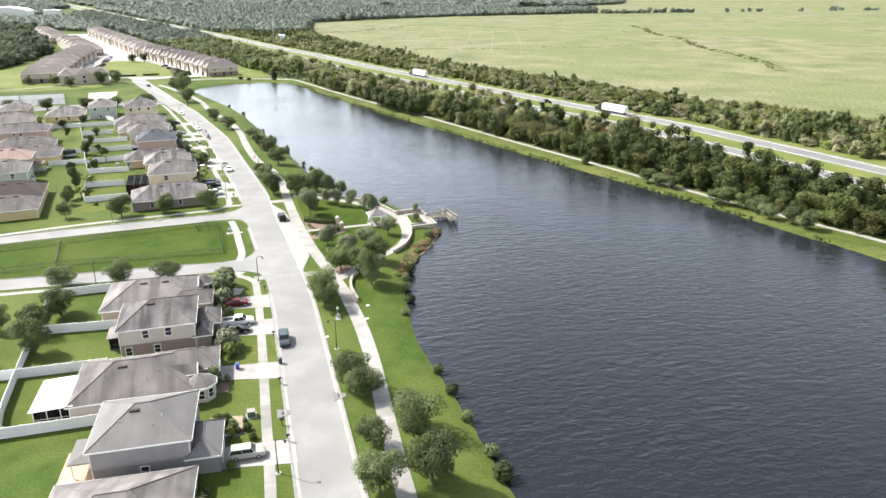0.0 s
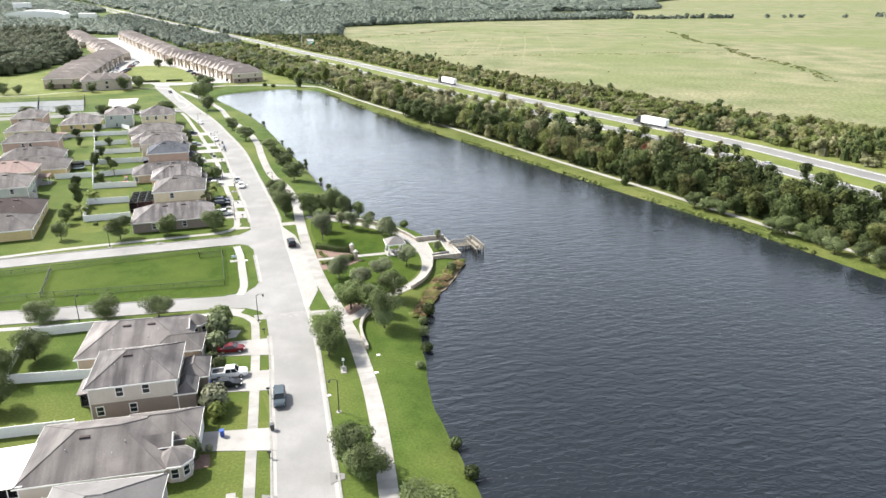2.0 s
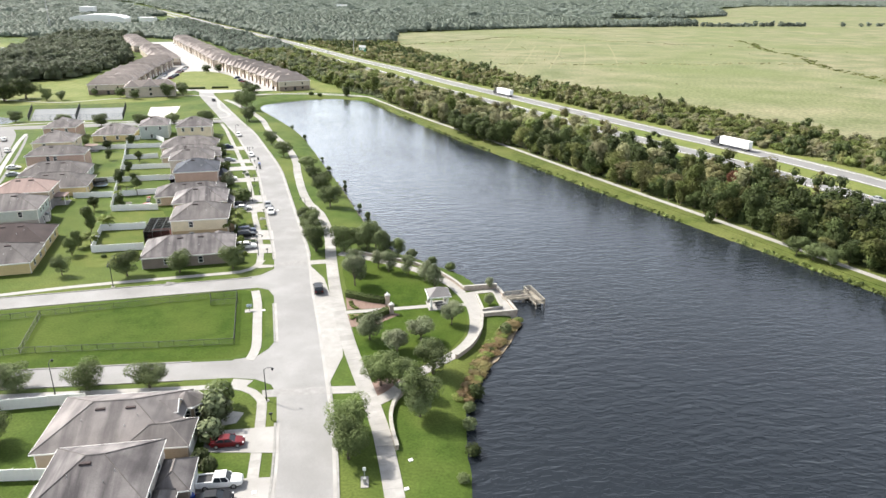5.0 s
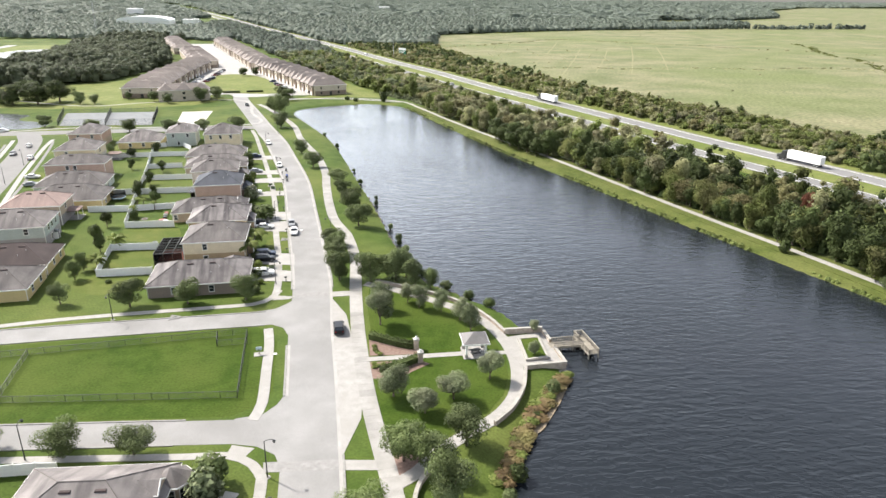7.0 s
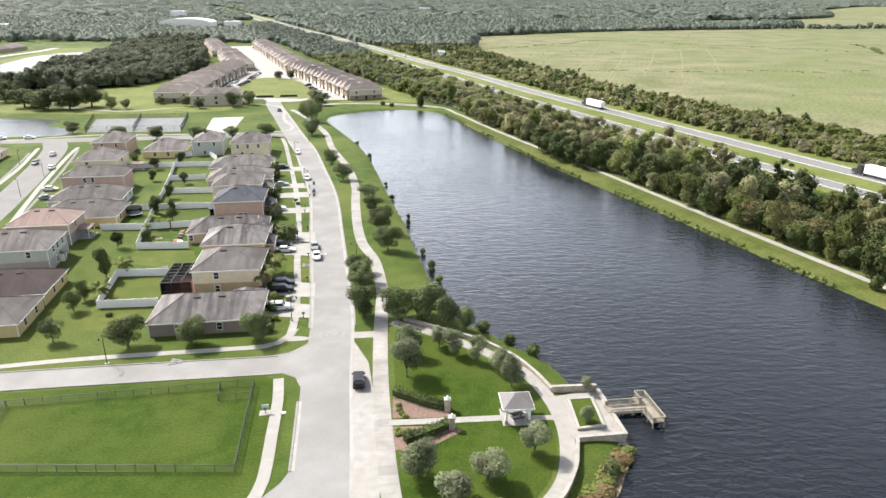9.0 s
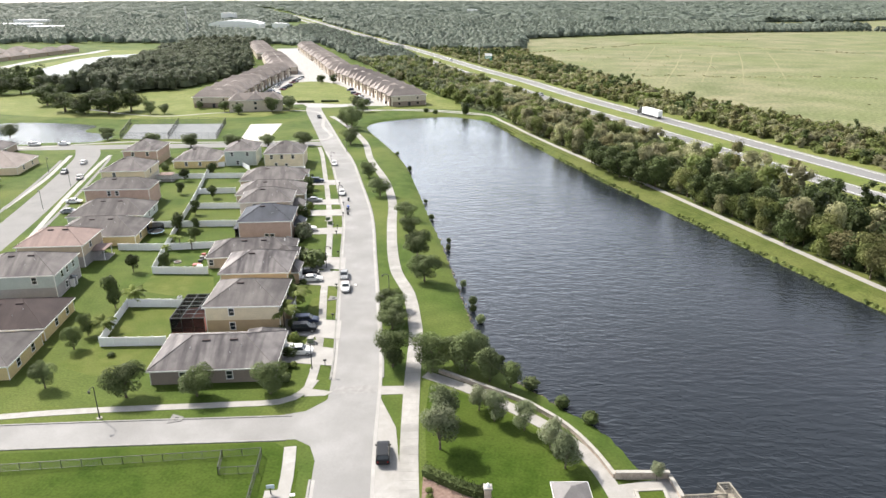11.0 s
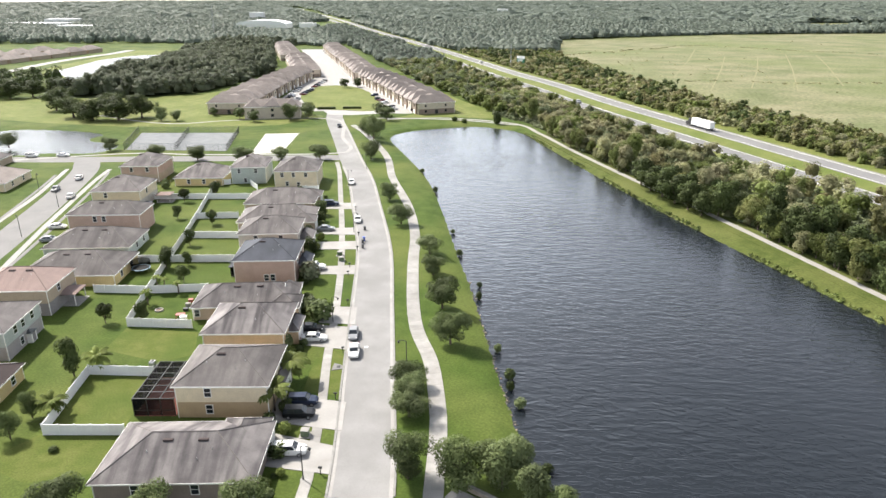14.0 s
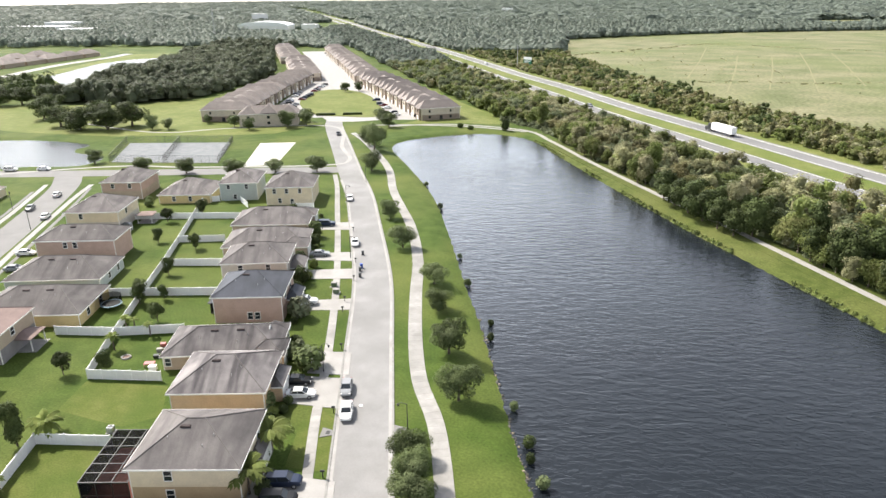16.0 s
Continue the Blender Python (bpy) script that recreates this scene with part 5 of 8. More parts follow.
NORTH_BELT = [p for p in HW_W if 350 < p[1] < 1250] + [(-520, 1230), (-470, 1100), (-400, 985), (-320, 850), (-255, 745), (-165, 590), (-120, 515), (-72, 440), (-45, 400), (-28, 372), (5, 352), (40, 330)]
x, y = jitter(NORTH_BELT, 5.6, RNG)
near = y < 620
pick = RNG.uniform(size=len(x)) + 0.25 * np.sin(x * 0.05 + y * 0.02)
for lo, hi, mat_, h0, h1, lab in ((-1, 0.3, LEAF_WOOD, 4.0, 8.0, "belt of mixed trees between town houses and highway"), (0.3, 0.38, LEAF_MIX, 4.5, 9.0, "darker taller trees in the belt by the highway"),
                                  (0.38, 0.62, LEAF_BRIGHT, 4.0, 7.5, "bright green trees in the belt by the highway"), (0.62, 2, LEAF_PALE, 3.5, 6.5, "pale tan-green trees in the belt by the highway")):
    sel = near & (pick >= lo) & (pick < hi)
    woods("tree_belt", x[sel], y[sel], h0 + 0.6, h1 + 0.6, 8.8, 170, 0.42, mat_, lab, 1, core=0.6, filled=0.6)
woods("tree_belt", x[~near], y[~near], 7, 10.5, 11.5, 24, 0.8, LEAF_HAZY, "far end of the tree belt along the highway", 2, core=0.9)
EAST_BELT = [p for p in HW_E if -60 < p[1] < 760] + [(-52, 775), (14, 600), (80, 447), (158, 335), (262, 178), (335, 40), (372, -40)]
x, y = jitter(EAST_BELT, 3.9, RNG)
keep = RNG.uniform(size=len(x)) < 0.9
x, y = x[keep], y[keep]
pick = RNG.uniform(size=len(x)) + 0.22 * np.sin(x * 0.06 + 0.4) * np.cos(y * 0.045)
for near_, count, leaf, tall, shift in ((y < 215, 210, 0.3, 1.5, -0.14), ((y >= 215) & (y < 330), 150, 0.36, 1.05, 0.0), (y >= 330, 50, 0.62, 0.95, 0.06)):
    for k, (lo, hi, h0, h1, wide, mat_, lab) in enumerate((
            (-1, 0.3, 2.6, 5.6, 6.4, LEAF_MIX, "green thicket along the far side of the highway"), (0.3, 0.52, 2.2, 5.0, 6.0, LEAF_BRIGHT, "bright green bushes along the far side of the highway"),
            (0.52, 0.86, 2.4, 5.2, 6.0, LEAF_PALE, "pale dry scrub along the highway"), (0.86, 0.94, 3.5, 6.5, 6.0, LEAF_RED, "russet bushes in the thicket"), (0.94, 2, 5.5, 8.5, 7.0, LEAF_DARK, "taller dark trees scattered in the thicket"))):
        sel = near_ & (pick >= lo - (shift if lo > 0 and lo < 0.9 else 0)) & (pick < hi - (shift if hi < 0.9 else 0))
        if sel.any():
            woods("thicket", x[sel], y[sel], h0 * tall, h1 * tall, wide * (0.5 + 0.5 * tall), count, leaf, mat_, lab, 60 + k, 0.0, core=0.55, filled=0.6)
structure("thicket_floor", flat(EAST_BELT, 0.08), VERGE, "rough grass under the thicket", "undergrowth")
OAK_WOOD = [(-300, 362), (-262, 372), (-242, 384), (-226, 405), (-230, 450), (-243, 530), (-287, 605), (-320, 660), (-380, 770), (-360, 805), (-460, 795), (-440, 720), (-418, 660), (-396, 600), (-370, 540), (-347, 480), (-325, 430), (-312, 395)]
x, y = jitter(OAK_WOOD, 8.2, RNG, [POND_2])
woods("oak_wood", x, y, 8.0, 12.5, 14.5, 240, 0.6, LEAF_GROVE, "dense dark live oak wood behind the town houses", 6, lobes=6, cone=0.0, filled=0.75)
structure("oak_wood_floor", flat(OAK_WOOD, 0.05), FOREST_FLOOR, "dark floor sheet of the oak wood, shade in its colour", "undergrowth")
FAR_HOUSES = [(-640, 700), (-500, 700), (-470, 640), (-440, 440), (-520, 440), (-640, 480)]
NW = [(-1900, 620), (-760, 790), (-620, 810), (-520, 800), (-360, 812), (-300, 775), (-330, 862), (-420, 1000), (-480, 1130), (-640, 1390), (-700, 1480), (-2300, 1480)]
DOME = [(-690, 1080), (-480, 1080), (-480, 1215), (-690, 1215)]
x, y = jitter(NW, 9.5, RNG, [DOME])
woods("far_woods", x, y, 7.5, 10.5, 19, 5, 1.2, LEAF_HAZY, "far woods to the north-west", 7, core=0.98, rings=2)
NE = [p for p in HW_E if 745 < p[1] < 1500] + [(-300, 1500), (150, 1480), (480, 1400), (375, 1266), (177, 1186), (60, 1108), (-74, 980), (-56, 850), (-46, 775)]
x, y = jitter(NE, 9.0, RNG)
woods("far_woods", x, y, 8, 11.5, 18, 6, 1.2, LEAF_HAZY, "far woods beyond the pasture", 8, core=0.98, rings=2)
WEST_TREES = [(-760, 420), (-600, 380), (-420, 330), (-320, 350), (-372, 450), (-470, 490), (-700, 555), (-765, 720), (-600, 785), (-520, 795), (-760, 800), (-1600, 620), (-1200, 300)]
x, y = jitter(WEST_TREES, 13, RNG, [FAR_HOUSES, [(-425, 440), (-340, 440), (-400, 640), (-440, 720), (-560, 720), (-520, 640), (-480, 520)]])
nearby = (x > -520) & (y < 520)
woods("oak_wood", x[nearby], y[nearby], 8, 13, 13, 200, 0.6, LEAF_DARK, "dark oaks in front of the far pond", 91)
x, y = x[~nearby], y[~nearby]
woods("far_woods", x, y, 8, 14, 14, 40, 0.9, LEAF_HAZY, "scattered trees among the western houses", 9, core=0.9)
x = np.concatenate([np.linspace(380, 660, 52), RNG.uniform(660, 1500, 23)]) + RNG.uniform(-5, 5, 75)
woods("tree_row", x, 1262 + (x - 375) * 0.24 + RNG.uniform(-6, 6, 75), 6, 11, 12, 40, 1.5, LEAF_HAZY, "row of trees along the end of the pasture", 10)
x, y = RNG.uniform(-20, 900, 60), RNG.uniform(420, 1150, 60)
ok = ~inside(NE, x, y) & inside([(200, 380), (95, 470), (0, 700), (-60, 900), (-60, 960), (370, 1230), (1200, 1380), (1200, 300)], x, y)
woods("field_bushes", x[ok], y[ok], 0.3, 0.9, 1.8, 24, 0.3, LEAF_PALE, "scattered low bushes in the pasture", 11, 0.0)


def hedge_line(a, b, n, wide, h0, h1, mat, label, seed):
    """A wavering row of scrub from a to b, thick and thin."""
    t = np.sort(RNG.uniform(0, 1, n))
    wob = 5 * np.sin(t * 17) + RNG.uniform(-wide, wide, n)
    d = np.array(b) - np.array(a)
    q = np.array([-d[1], d[0]]) / np.hypot(*d)
    woods("field_bushes", a[0] + d[0] * t + q[0] * wob, a[1] + d[1] * t + q[1] * wob, h0, h1, 4.0, 30, 0.45, mat, label, seed, 0.0)


hedge_line((392, 905), (339, 375), 190, 5, 0.25, 0.95, LEAF_MIX, "green reeds along the field ditch", 12)
hedge_line((70, 548), (345, 590), 70, 4, 0.2, 0.5, LEAF_PALE, "faint line of low scrub across the pasture", 13)
hedge_line((-34, 748), (100, 930), 70, 3.5, 0.3, 1.0, LEAF_PALE, "line of bushes along the pasture's edge", 15)
hedge_line((100, 930), (420, 745), 60, 3, 0.2, 0.7, LEAF_PALE, "dry scrub across the far pasture", 16)
x, y = RNG.uniform(20, 135, 45), RNG.uniform(560, 810, 45)
woods("field_bushes", x, y, 0.3, 0.9, 2.0, 24, 0.3, LEAF_PALE, "scattered bushes in the corner of the pasture", 17, 0.0)


def canopy(name, x0, x1, y0, y1, step, height, label, skip=None):
    """A far forest seen only as its rough canopy."""
    xs, ys = np.arange(x0, x1, step), np.arange(y0, y1, step)
    X, Y = np.meshgrid(xs, ys)
    X, Y = X + RNG.uniform(-0.3, 0.3, X.shape) * step, Y + RNG.uniform(-0.3, 0.3, Y.shape) * step
    Z = height * (0.75 + 0.2 * np.sin(X * 0.011 + 2 * np.sin(Y * 0.006)) + RNG.uniform(-0.5, 0.5, X.shape))
    Z[0, :] = 0
    g = Geo()
    g.v = list(zip(X.ravel().tolist(), Y.ravel().tolist(), Z.ravel().tolist()))
    nx = len(xs)
    cx, cy = (X[:-1, :-1] + X[1:, 1:]) / 2, (Y[:-1, :-1] + Y[1:, 1:]) / 2
    ok = np.ones(cx.shape, bool)
    for p in skip or ():
        ok &= ~inside(p, cx, cy)
    g.f = [(j * nx + i, j * nx + i + 1, (j + 1) * nx + i + 1, (j + 1) * nx + i) for j in range(len(ys) - 1) for i in range(nx - 1) if ok[j, i]]
    tagged(part(name, g, LEAF_HAZY), label, "woods", "", "stuff")


HW_FAR = [(p.x, p.y) for p in offset(HIGHWAY_LINE, 34)][::-1] + [(p.x, p.y) for p in offset(HIGHWAY_LINE, -34)]
MEADOW = [(300, 1290), (420, 1262), (1200, 1335), (4600, 1500), (4600, 3300), (2000, 3500), (1250, 3300), (900, 2650), (690, 1900), (520, 1690), (320, 1640)]
FAR_NEAR = [(-3000, 1480), (1500, 1480), (1900, 2150), (-3400, 2150)]
x, y = jitter(FAR_NEAR, 17, RNG, [HW_FAR, MEADOW])
woods("far_woods", x, y, 9, 12.5, 31, 1, 2.0, LEAF_HAZY, "far forest of mixed trees behind the highway bend", 14, core=0.98, seg=6, rings=2)
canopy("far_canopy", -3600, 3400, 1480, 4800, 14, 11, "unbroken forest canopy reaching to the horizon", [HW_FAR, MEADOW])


for a, b in (((118, 768), (86, 500)), ((149, 775), (113, 521)), ((180, 814), (140, 515)), ((209, 820), (174, 550)), ((96, 868), (65, 570))):
    structure("farm_track", ribbon([Vector(a), Vector(a).lerp(Vector(b), 0.5) + Vector((1.5, 0)), Vector(b)], 0.45, -0.45, 0.0, 0.075), TRACK, "faint worn track across the pasture", "track")


# ---- town houses ----
def row_house(a, b, width, label, side, units):
    """A two-storey row of town houses from a to b; its entrances face `side` (1: right of the way)."""
    a, b = Vector(a), Vector(b)
    L = (b - a).length
    d = b - a
    h = thing("town_house_row", pose(a.x, a.y, 0, 0, 0, math.degrees(math.atan2(d.y, d.x))), label, "town houses", "rows of town houses")
    w = width
    part("lower_wall", Geo().box(0.5, -w / 2 + 0.5, -0.1, L - 0.5, w / 2 - 0.5, 2.8), ROW_TAN, h)
    part("upper_wall", Geo().box(0.48, -w / 2 + 0.48, 2.8, L - 0.48, w / 2 - 0.48, 5.6), ROW_TAN, h)
    part("roof", hip(L, w, 5.8, 3.4, 0, 0, -w / 2), ROOF_TAN, h)
    part("fascia", fascia(L, w, 5.8, 0, -w / 2), TRIM, h)
    u = L / units
    s = -1 if side > 0 else 1
    for k in range(units):
        c = u * (k + 0.5)
        y0 = s * w / 2 - (0.5 if s < 0 else 3.5)
        part("bay_wall", Geo().box(c - u * 0.3, y0, -0.1, c + u * 0.3, y0 + 4.0, 5.4 if k % 2 else 5.9), ROW_TAN if k % 2 else ROW_BROWN, h)
        g = hip(u * 0.94, w * 1.04, 5.85 + 0.3 * (k % 2), 3.5 + 0.3 * (k % 2), 0, c - u * 0.47, -w * 0.52 + s * 0.5)
        part("bay_roof", g, ROOF_TAN, h)
        yf = s * w / 2 + s * (1.6 + 0.85)
        m = pose(c, y0 if s < 0 else y0 + 4.0, 0, 0, 0, 0 if s < 0 else 180)
        part("garage_door", Geo().box(-1.2, -0.06, 0, 1.2, 0.02, 2.1, m), TRIM, h)
        part("window", Geo().box(-0.8, -0.06, 3.5, 0.8, 0.02, 4.8, m), GLASS, h)
        m2 = pose(u * (k + 1) - 0.6 if k < units - 1 else c + u * 0.42, s * (w / 2 - 0.5), 0, 0, 0, 0 if s < 0 else 180)
        part("door", Geo().box(-0.5, -0.06, 0, 0.5, 0.02, 2.1, m2), DARK, h)
        m3 = pose(c, -s * (w / 2 - 0.5), 0, 0, 0, 180 if s < 0 else 0)
        for zz in (0.9, 3.6):
            part("window", Geo().box(-0.7, -0.05, zz, 0.7, 0.02, zz + 1.3, m3), GLASS, h)
    part("stone_base", Geo().box(0.38, -w / 2 + 0.9, -0.1, 0.5, w / 2 - 0.9, 2.6), ROW_BROWN, h)
    m = pose(0.38, 0, 0, 0, 0, -90)
    part("door", Geo().box(-0.75, -0.06, 0, 0.75, 0.02, 2.2, m), DARK, h)
    for fx in (-0.28, 0.24):
        for zz, half in ((0.9, 0.6), (3.7, 0.45)):
            part("window", Geo().box(fx * w - half, -0.05 + (0 if zz < 2 else 0.12), zz, fx * w + half, 0.14, zz + 1.2, m), GLASS, h)
    return h


ROW_TAN = stucco("pale tan stucco", (0.56, 0.49, 0.4))
ROW_BROWN = stucco("brown stucco", (0.27, 0.215, 0.17))
TL = "two-storey tan town house row under tan shingle roofs"
row_house((-163, 337), (-184, 412), 23, TL, 1, 8)
row_house((-184, 414), (-201, 490), 21, TL, 1, 8)
row_house((-199, 499), (-262, 606), 21, TL, 1, 11)
row_house((-275, 620), (-347, 738), 20, TL, 1, 12)
row_house((-58.7, 367.6), (-100, 430), 21, TL, -1, 8)
row_house((-101, 432), (-142, 489), 21, TL, -1, 8)
row_house((-148, 496), (-212, 610), 20, TL, -1, 11)
row_house((-214, 612), (-285, 735), 20, TL, -1, 12)
row_house((-150, 331.5), (-124, 343), 13, "two-storey tan end house beside the green", -1, 3)
structure("court_pavement", flat([(-120, 360), (-140, 352), (-152, 362), (-166, 400), (-178, 440), (-192, 497), (-205, 520), (-250, 605), (-258, 625), (-330, 748), (-300, 760), (-222, 640), (-205, 620), (-140, 515), (-130, 498), (-88, 436), (-62, 392), (-72, 364), (-84, 362), (-100, 352), (-112, 350)], 0.04),
          DRIVE, "white concrete parking court of the town houses", "pavement")
structure("round_lawn", Geo().prism([(p.x, p.y) for p in curve([(-106, 365), (-125, 366), (-141, 381), (-157, 407), (-167, 437), (-165, 458), (-149, 461), (-126, 439), (-103, 399), (-92, 372), (-98, 365)])], -0.1, 0.16), VERGE, "oval mown green between the town houses", "lawn")
for k, (x, y, h_, w_) in enumerate([(-148, 452, 6.5, 7), (-141, 458, 6.5, 7)]):
    tree(OAK, x, y, h_, w_, "small street tree at the end of the green", "trees round the courts", k)
for cx, cy in ((-121, 366), (-108, 371)):
    hg = thing("hedge", pose(cx, cy, 0, 0, 0, 20), "low dark clipped hedge at the head of the road", "hedge", "hedges at the green")
    part("foliage", Geo().box(-5, -0.8, 0, 5, 0.8, 1.3, c=0.25), LEAF_DARK, hg)

# far buildings
dm = thing("warehouse", pose(-603, 1150, 0, 0, 0, 12), "long white building with a low arched roof", "warehouse")
n = 14
arc = [(math.cos(math.pi * i / n) * 44, 9 + math.sin(math.pi * i / n) * 7) for i in range(n + 1)]
g = Geo().add([(x, -22, z) for x, z in arc] + [(x, 22, z) for x, z in arc], [(i + 1, i, n + 1 + i, n + 2 + i) for i in range(n)] + [tuple(range(n + 1)), tuple(range(2 * n + 1, n, -1))])
part("roof", g, WHITE, dm)
part("wall", Geo().box(-43.5, -21.5, 0, 43.5, 21.5, 9.01), TRIM, dm)
for x_, y_, w_, d_, h_ in ((-520, 1150, 26, 16, 11), (-1030, 1090, 110, 30, 9), (-900, 1040, 60, 25, 8), (-1080, 1200, 60, 30, 12), (-820, 1500, 30, 20, 18), (-360, 2050, 30, 16, 16)):
    b_ = thing("far_building", pose(x_, y_, 0, 0, 0, 10), "pale flat-roofed building among far woods", "building", "far buildings")
    part("wall", Geo().box(-w_ / 2, -d_ / 2, 0, w_ / 2, d_ / 2, h_, c=0.3), TRIM, b_)
    part("roof_edge", Geo().box(-w_ / 2 - 0.4, -d_ / 2 - 0.4, h_, w_ / 2 + 0.4, d_ / 2 + 0.4, h_ + 0.6), WHITE, b_)
for x_, y_, ang_ in ((-500, 476, 102), (-505, 503, 100), (-508, 530, 98), (-511, 557, 97), (-514, 584, 97), (-517, 611, 97), (-521, 640, 99), (-540, 490, 100), (-545, 520, 98), (-550, 550, 97), (-553, 580, 97), (-557, 612, 97), (-590, 520, 98), (-595, 552, 98), (-600, 585, 98)):
    b_ = thing("far_house", pose(x_, y_, 0, 0, 0, ang_), "tan-roofed house beside the far pond", "house", "far houses")
    part("wall", Geo().box(0.5, 0.5, 0, 25.5, 15.5, 3.4), TAN, b_)
    part("roof", hip(26, 16, 3.6, 4.2), ROOF_TAN, b_)
structure("far_street", ribbon(curve([(-425, 430), (-450, 470), (-470, 517), (-485, 563), (-493, 608), (-497, 645), (-510, 690)]), 5, -5, -0.1, 0.068), DRIVE, "pale street in front of the far houses", "road")
for pts_ in ([(-330, 300), (-240, 290), (-190, 292), (-150, 303), (-122, 316), (-112, 345), (-124, 350), (-150, 360), (-186, 420), (-215, 430), (-222, 402), (-245, 380), (-300, 358), (-330, 350)],
             [(-76, 350), (-48, 360), (-22, 362), (-34, 384), (-60, 420), (-100, 480), (-128, 500), (-100, 440), (-62, 388), (-70, 362)]):
    structure("meadow", flat(pts_, 0.022), VERGE, "pale yellow-green lawn round the town houses", "lawn")


# ---- driveways, corner walks ----
DRIVES = [[(29.5, -33.2), (42.0, -31.2), (43.2, -36.6), (31.0, -37.4)], [(26.5, -10.9), (37.3, -9.8), (38.5, -15.1), (28.2, -15.2)], [(23.0, 4.9), (33.4, 6.4), (34.9, 0.2), (24.8, -0.6)],
          [(20.5, 15.4), (30.8, 17.5), (32.4, 11.4), (22.0, 10.8)], [(-3.0, 93.0), (7.7, 92.6), (9.6, 86.9), (0.2, 86.0)], [(-7.6, 102.2), (4.6, 103.3), (7.0, 96.2), (-4.4, 95.4)],
          [(-13.6, 125.8), (-4.2, 127.3), (-1.1, 118.9), (-10.5, 118.2)], [(-14.4, 134.3), (-7.0, 135.6), (-4.5, 128.4), (-11.5, 127.2)], [(-28.4, 152.3), (-16.0, 156.9), (-14.0, 151.9), (-26.8, 148.1)],
          [(-34.0, 168.3), (-22.2, 172.4), (-20.0, 166.9), (-31.6, 163.5)], [(-37.6, 178.5), (-26.6, 182.5), (-24.0, 177.0), (-35.0, 174.6)], [(-46.5, 200.4), (-36.0, 204.2), (-33.5, 198.2), (-44.5, 195.2)]]
for p in DRIVES:
    structure("driveway", Geo().prism(p[::-1], -0.2, 0.075), DRIVE, "pale concrete driveway from garage to road", "driveway")
structure("sidewalk", ribbon(curve([(12.2, 64.6), (14.6, 58.5), (17.2, 50), (20.0, 40.5), (20.2, 36)]), 0.85, -0.85, -0.2, 0.062), WALK, "pale sidewalk beside the fenced lawn", "pavement")
structure("sidewalk", ribbon(curve([(-60, 49), (-29.2, 62.8), (-2.3, 71.9), (5.5, 74.6), (8.0, 78.0), (8.3, 82)]), 0.75, -0.75, -0.2, 0.058), WALK, "pale sidewalk along the side street", "pavement")
structure("sidewalk", ribbon(curve([(-40, 17.5), (-17.1, 21.6), (14.3, 26.6), (19.9, 27.6), (24.0, 26.2), (26.6, 23.2)]), 0.7, -0.7, -0.2, 0.058), WALK, "pale sidewalk along the south side street", "pavement")
structure("ramp", Geo().prism([(19.6, 29.9), (23.0, 29.6), (22.3, 27.4), (19.8, 27.2)][::-1], -0.2, 0.05), WALK, "pale kerb ramp at the corner", "pavement")
structure("ramp", Geo().prism([(8.6, 79.2), (12.6, 79.3), (11.8, 77.9), (8.6, 76.9)], -0.2, 0.05), WALK, "pale kerb ramp at the northern corner", "pavement")
structure("apron", Geo().prism([(18.0, 30.2), (23.2, 30.0), (26.2, 28.6), (28.2, 25.6), (33, 27), (30.2, 39.5), (22.8, 44.4), (22.4, 40.4), (21.2, 37.6), (17.5, 36.0)], -0.2, 0.027), ROAD, "pale flared mouth of the side street", "road")
structure("apron", Geo().prism([(7.0, 65.6), (11.2, 66.7), (14.8, 65.4), (17.4, 61.6), (19.0, 71.5), (13.4, 80.2), (12.4, 76.4), (10.6, 73.2), (6.5, 70.8)], -0.2, 0.027), ROAD, "pale flared mouth of the northern side street", "road")
CROSSING = surface("worn paver", (0.2, 0.195, 0.19), (0.25, 0.245, 0.24), scale=1.2, fine=10, rough=0.9)
for a in ([(25.3, 26.8), (35.6, 28.8), (36.0, 26.6), (26.0, 24.8)], [(12.2, 80.8), (19.4, 83.0), (20.2, 80.8), (13.0, 78.6)]):
    structure("crossing", Geo().prism(a[::-1], -0.1, 0.036), CROSSING, "greyer paved crossing band", "pavement")
for a in ([(35.4, 28.6), (42.2, 29.4), (42.8, 27.4), (35.8, 26.5)], [(19.6, 82.6), (24.4, 83.9), (25.0, 81.6), (20.3, 80.2)]):
    structure("walk_link", Geo().prism(a[::-1], -0.2, 0.056), WALK, "short pale walk from road to path", "pavement")
GARDEN_PATH = curve([(43.2, 24.0), (46.2, 27.5), (48.4, 32), (52.2, 36.8), (56.0, 41.5), (58.4, 47), (58.9, 53), (58.2, 59.5), (56, 66.2), (52, 73), (46.5, 77.8), (40, 81.8), (33, 85.2), (25.5, 87.8)], 1.5)
structure("garden_path", ribbon(GARDEN_PATH, 1.1, -1.1, -0.2, 0.066), WALK, "curved pale promenade round the lakeside garden", "path")
structure("garden_path", ribbon(curve([(33.0, 55.7), (41.5, 57.8), (49.5, 59.9)], 1.5), 0.7, -0.7, -0.2, 0.07), WALK, "straight pale walk to the gazebo", "path")
structure("garden_path", ribbon(curve([(52.5, 60.4), (58, 61.4)], 1.5), 0.6, -0.6, -0.2, 0.068), WALK, "short pale walk from gazebo to promenade", "path")
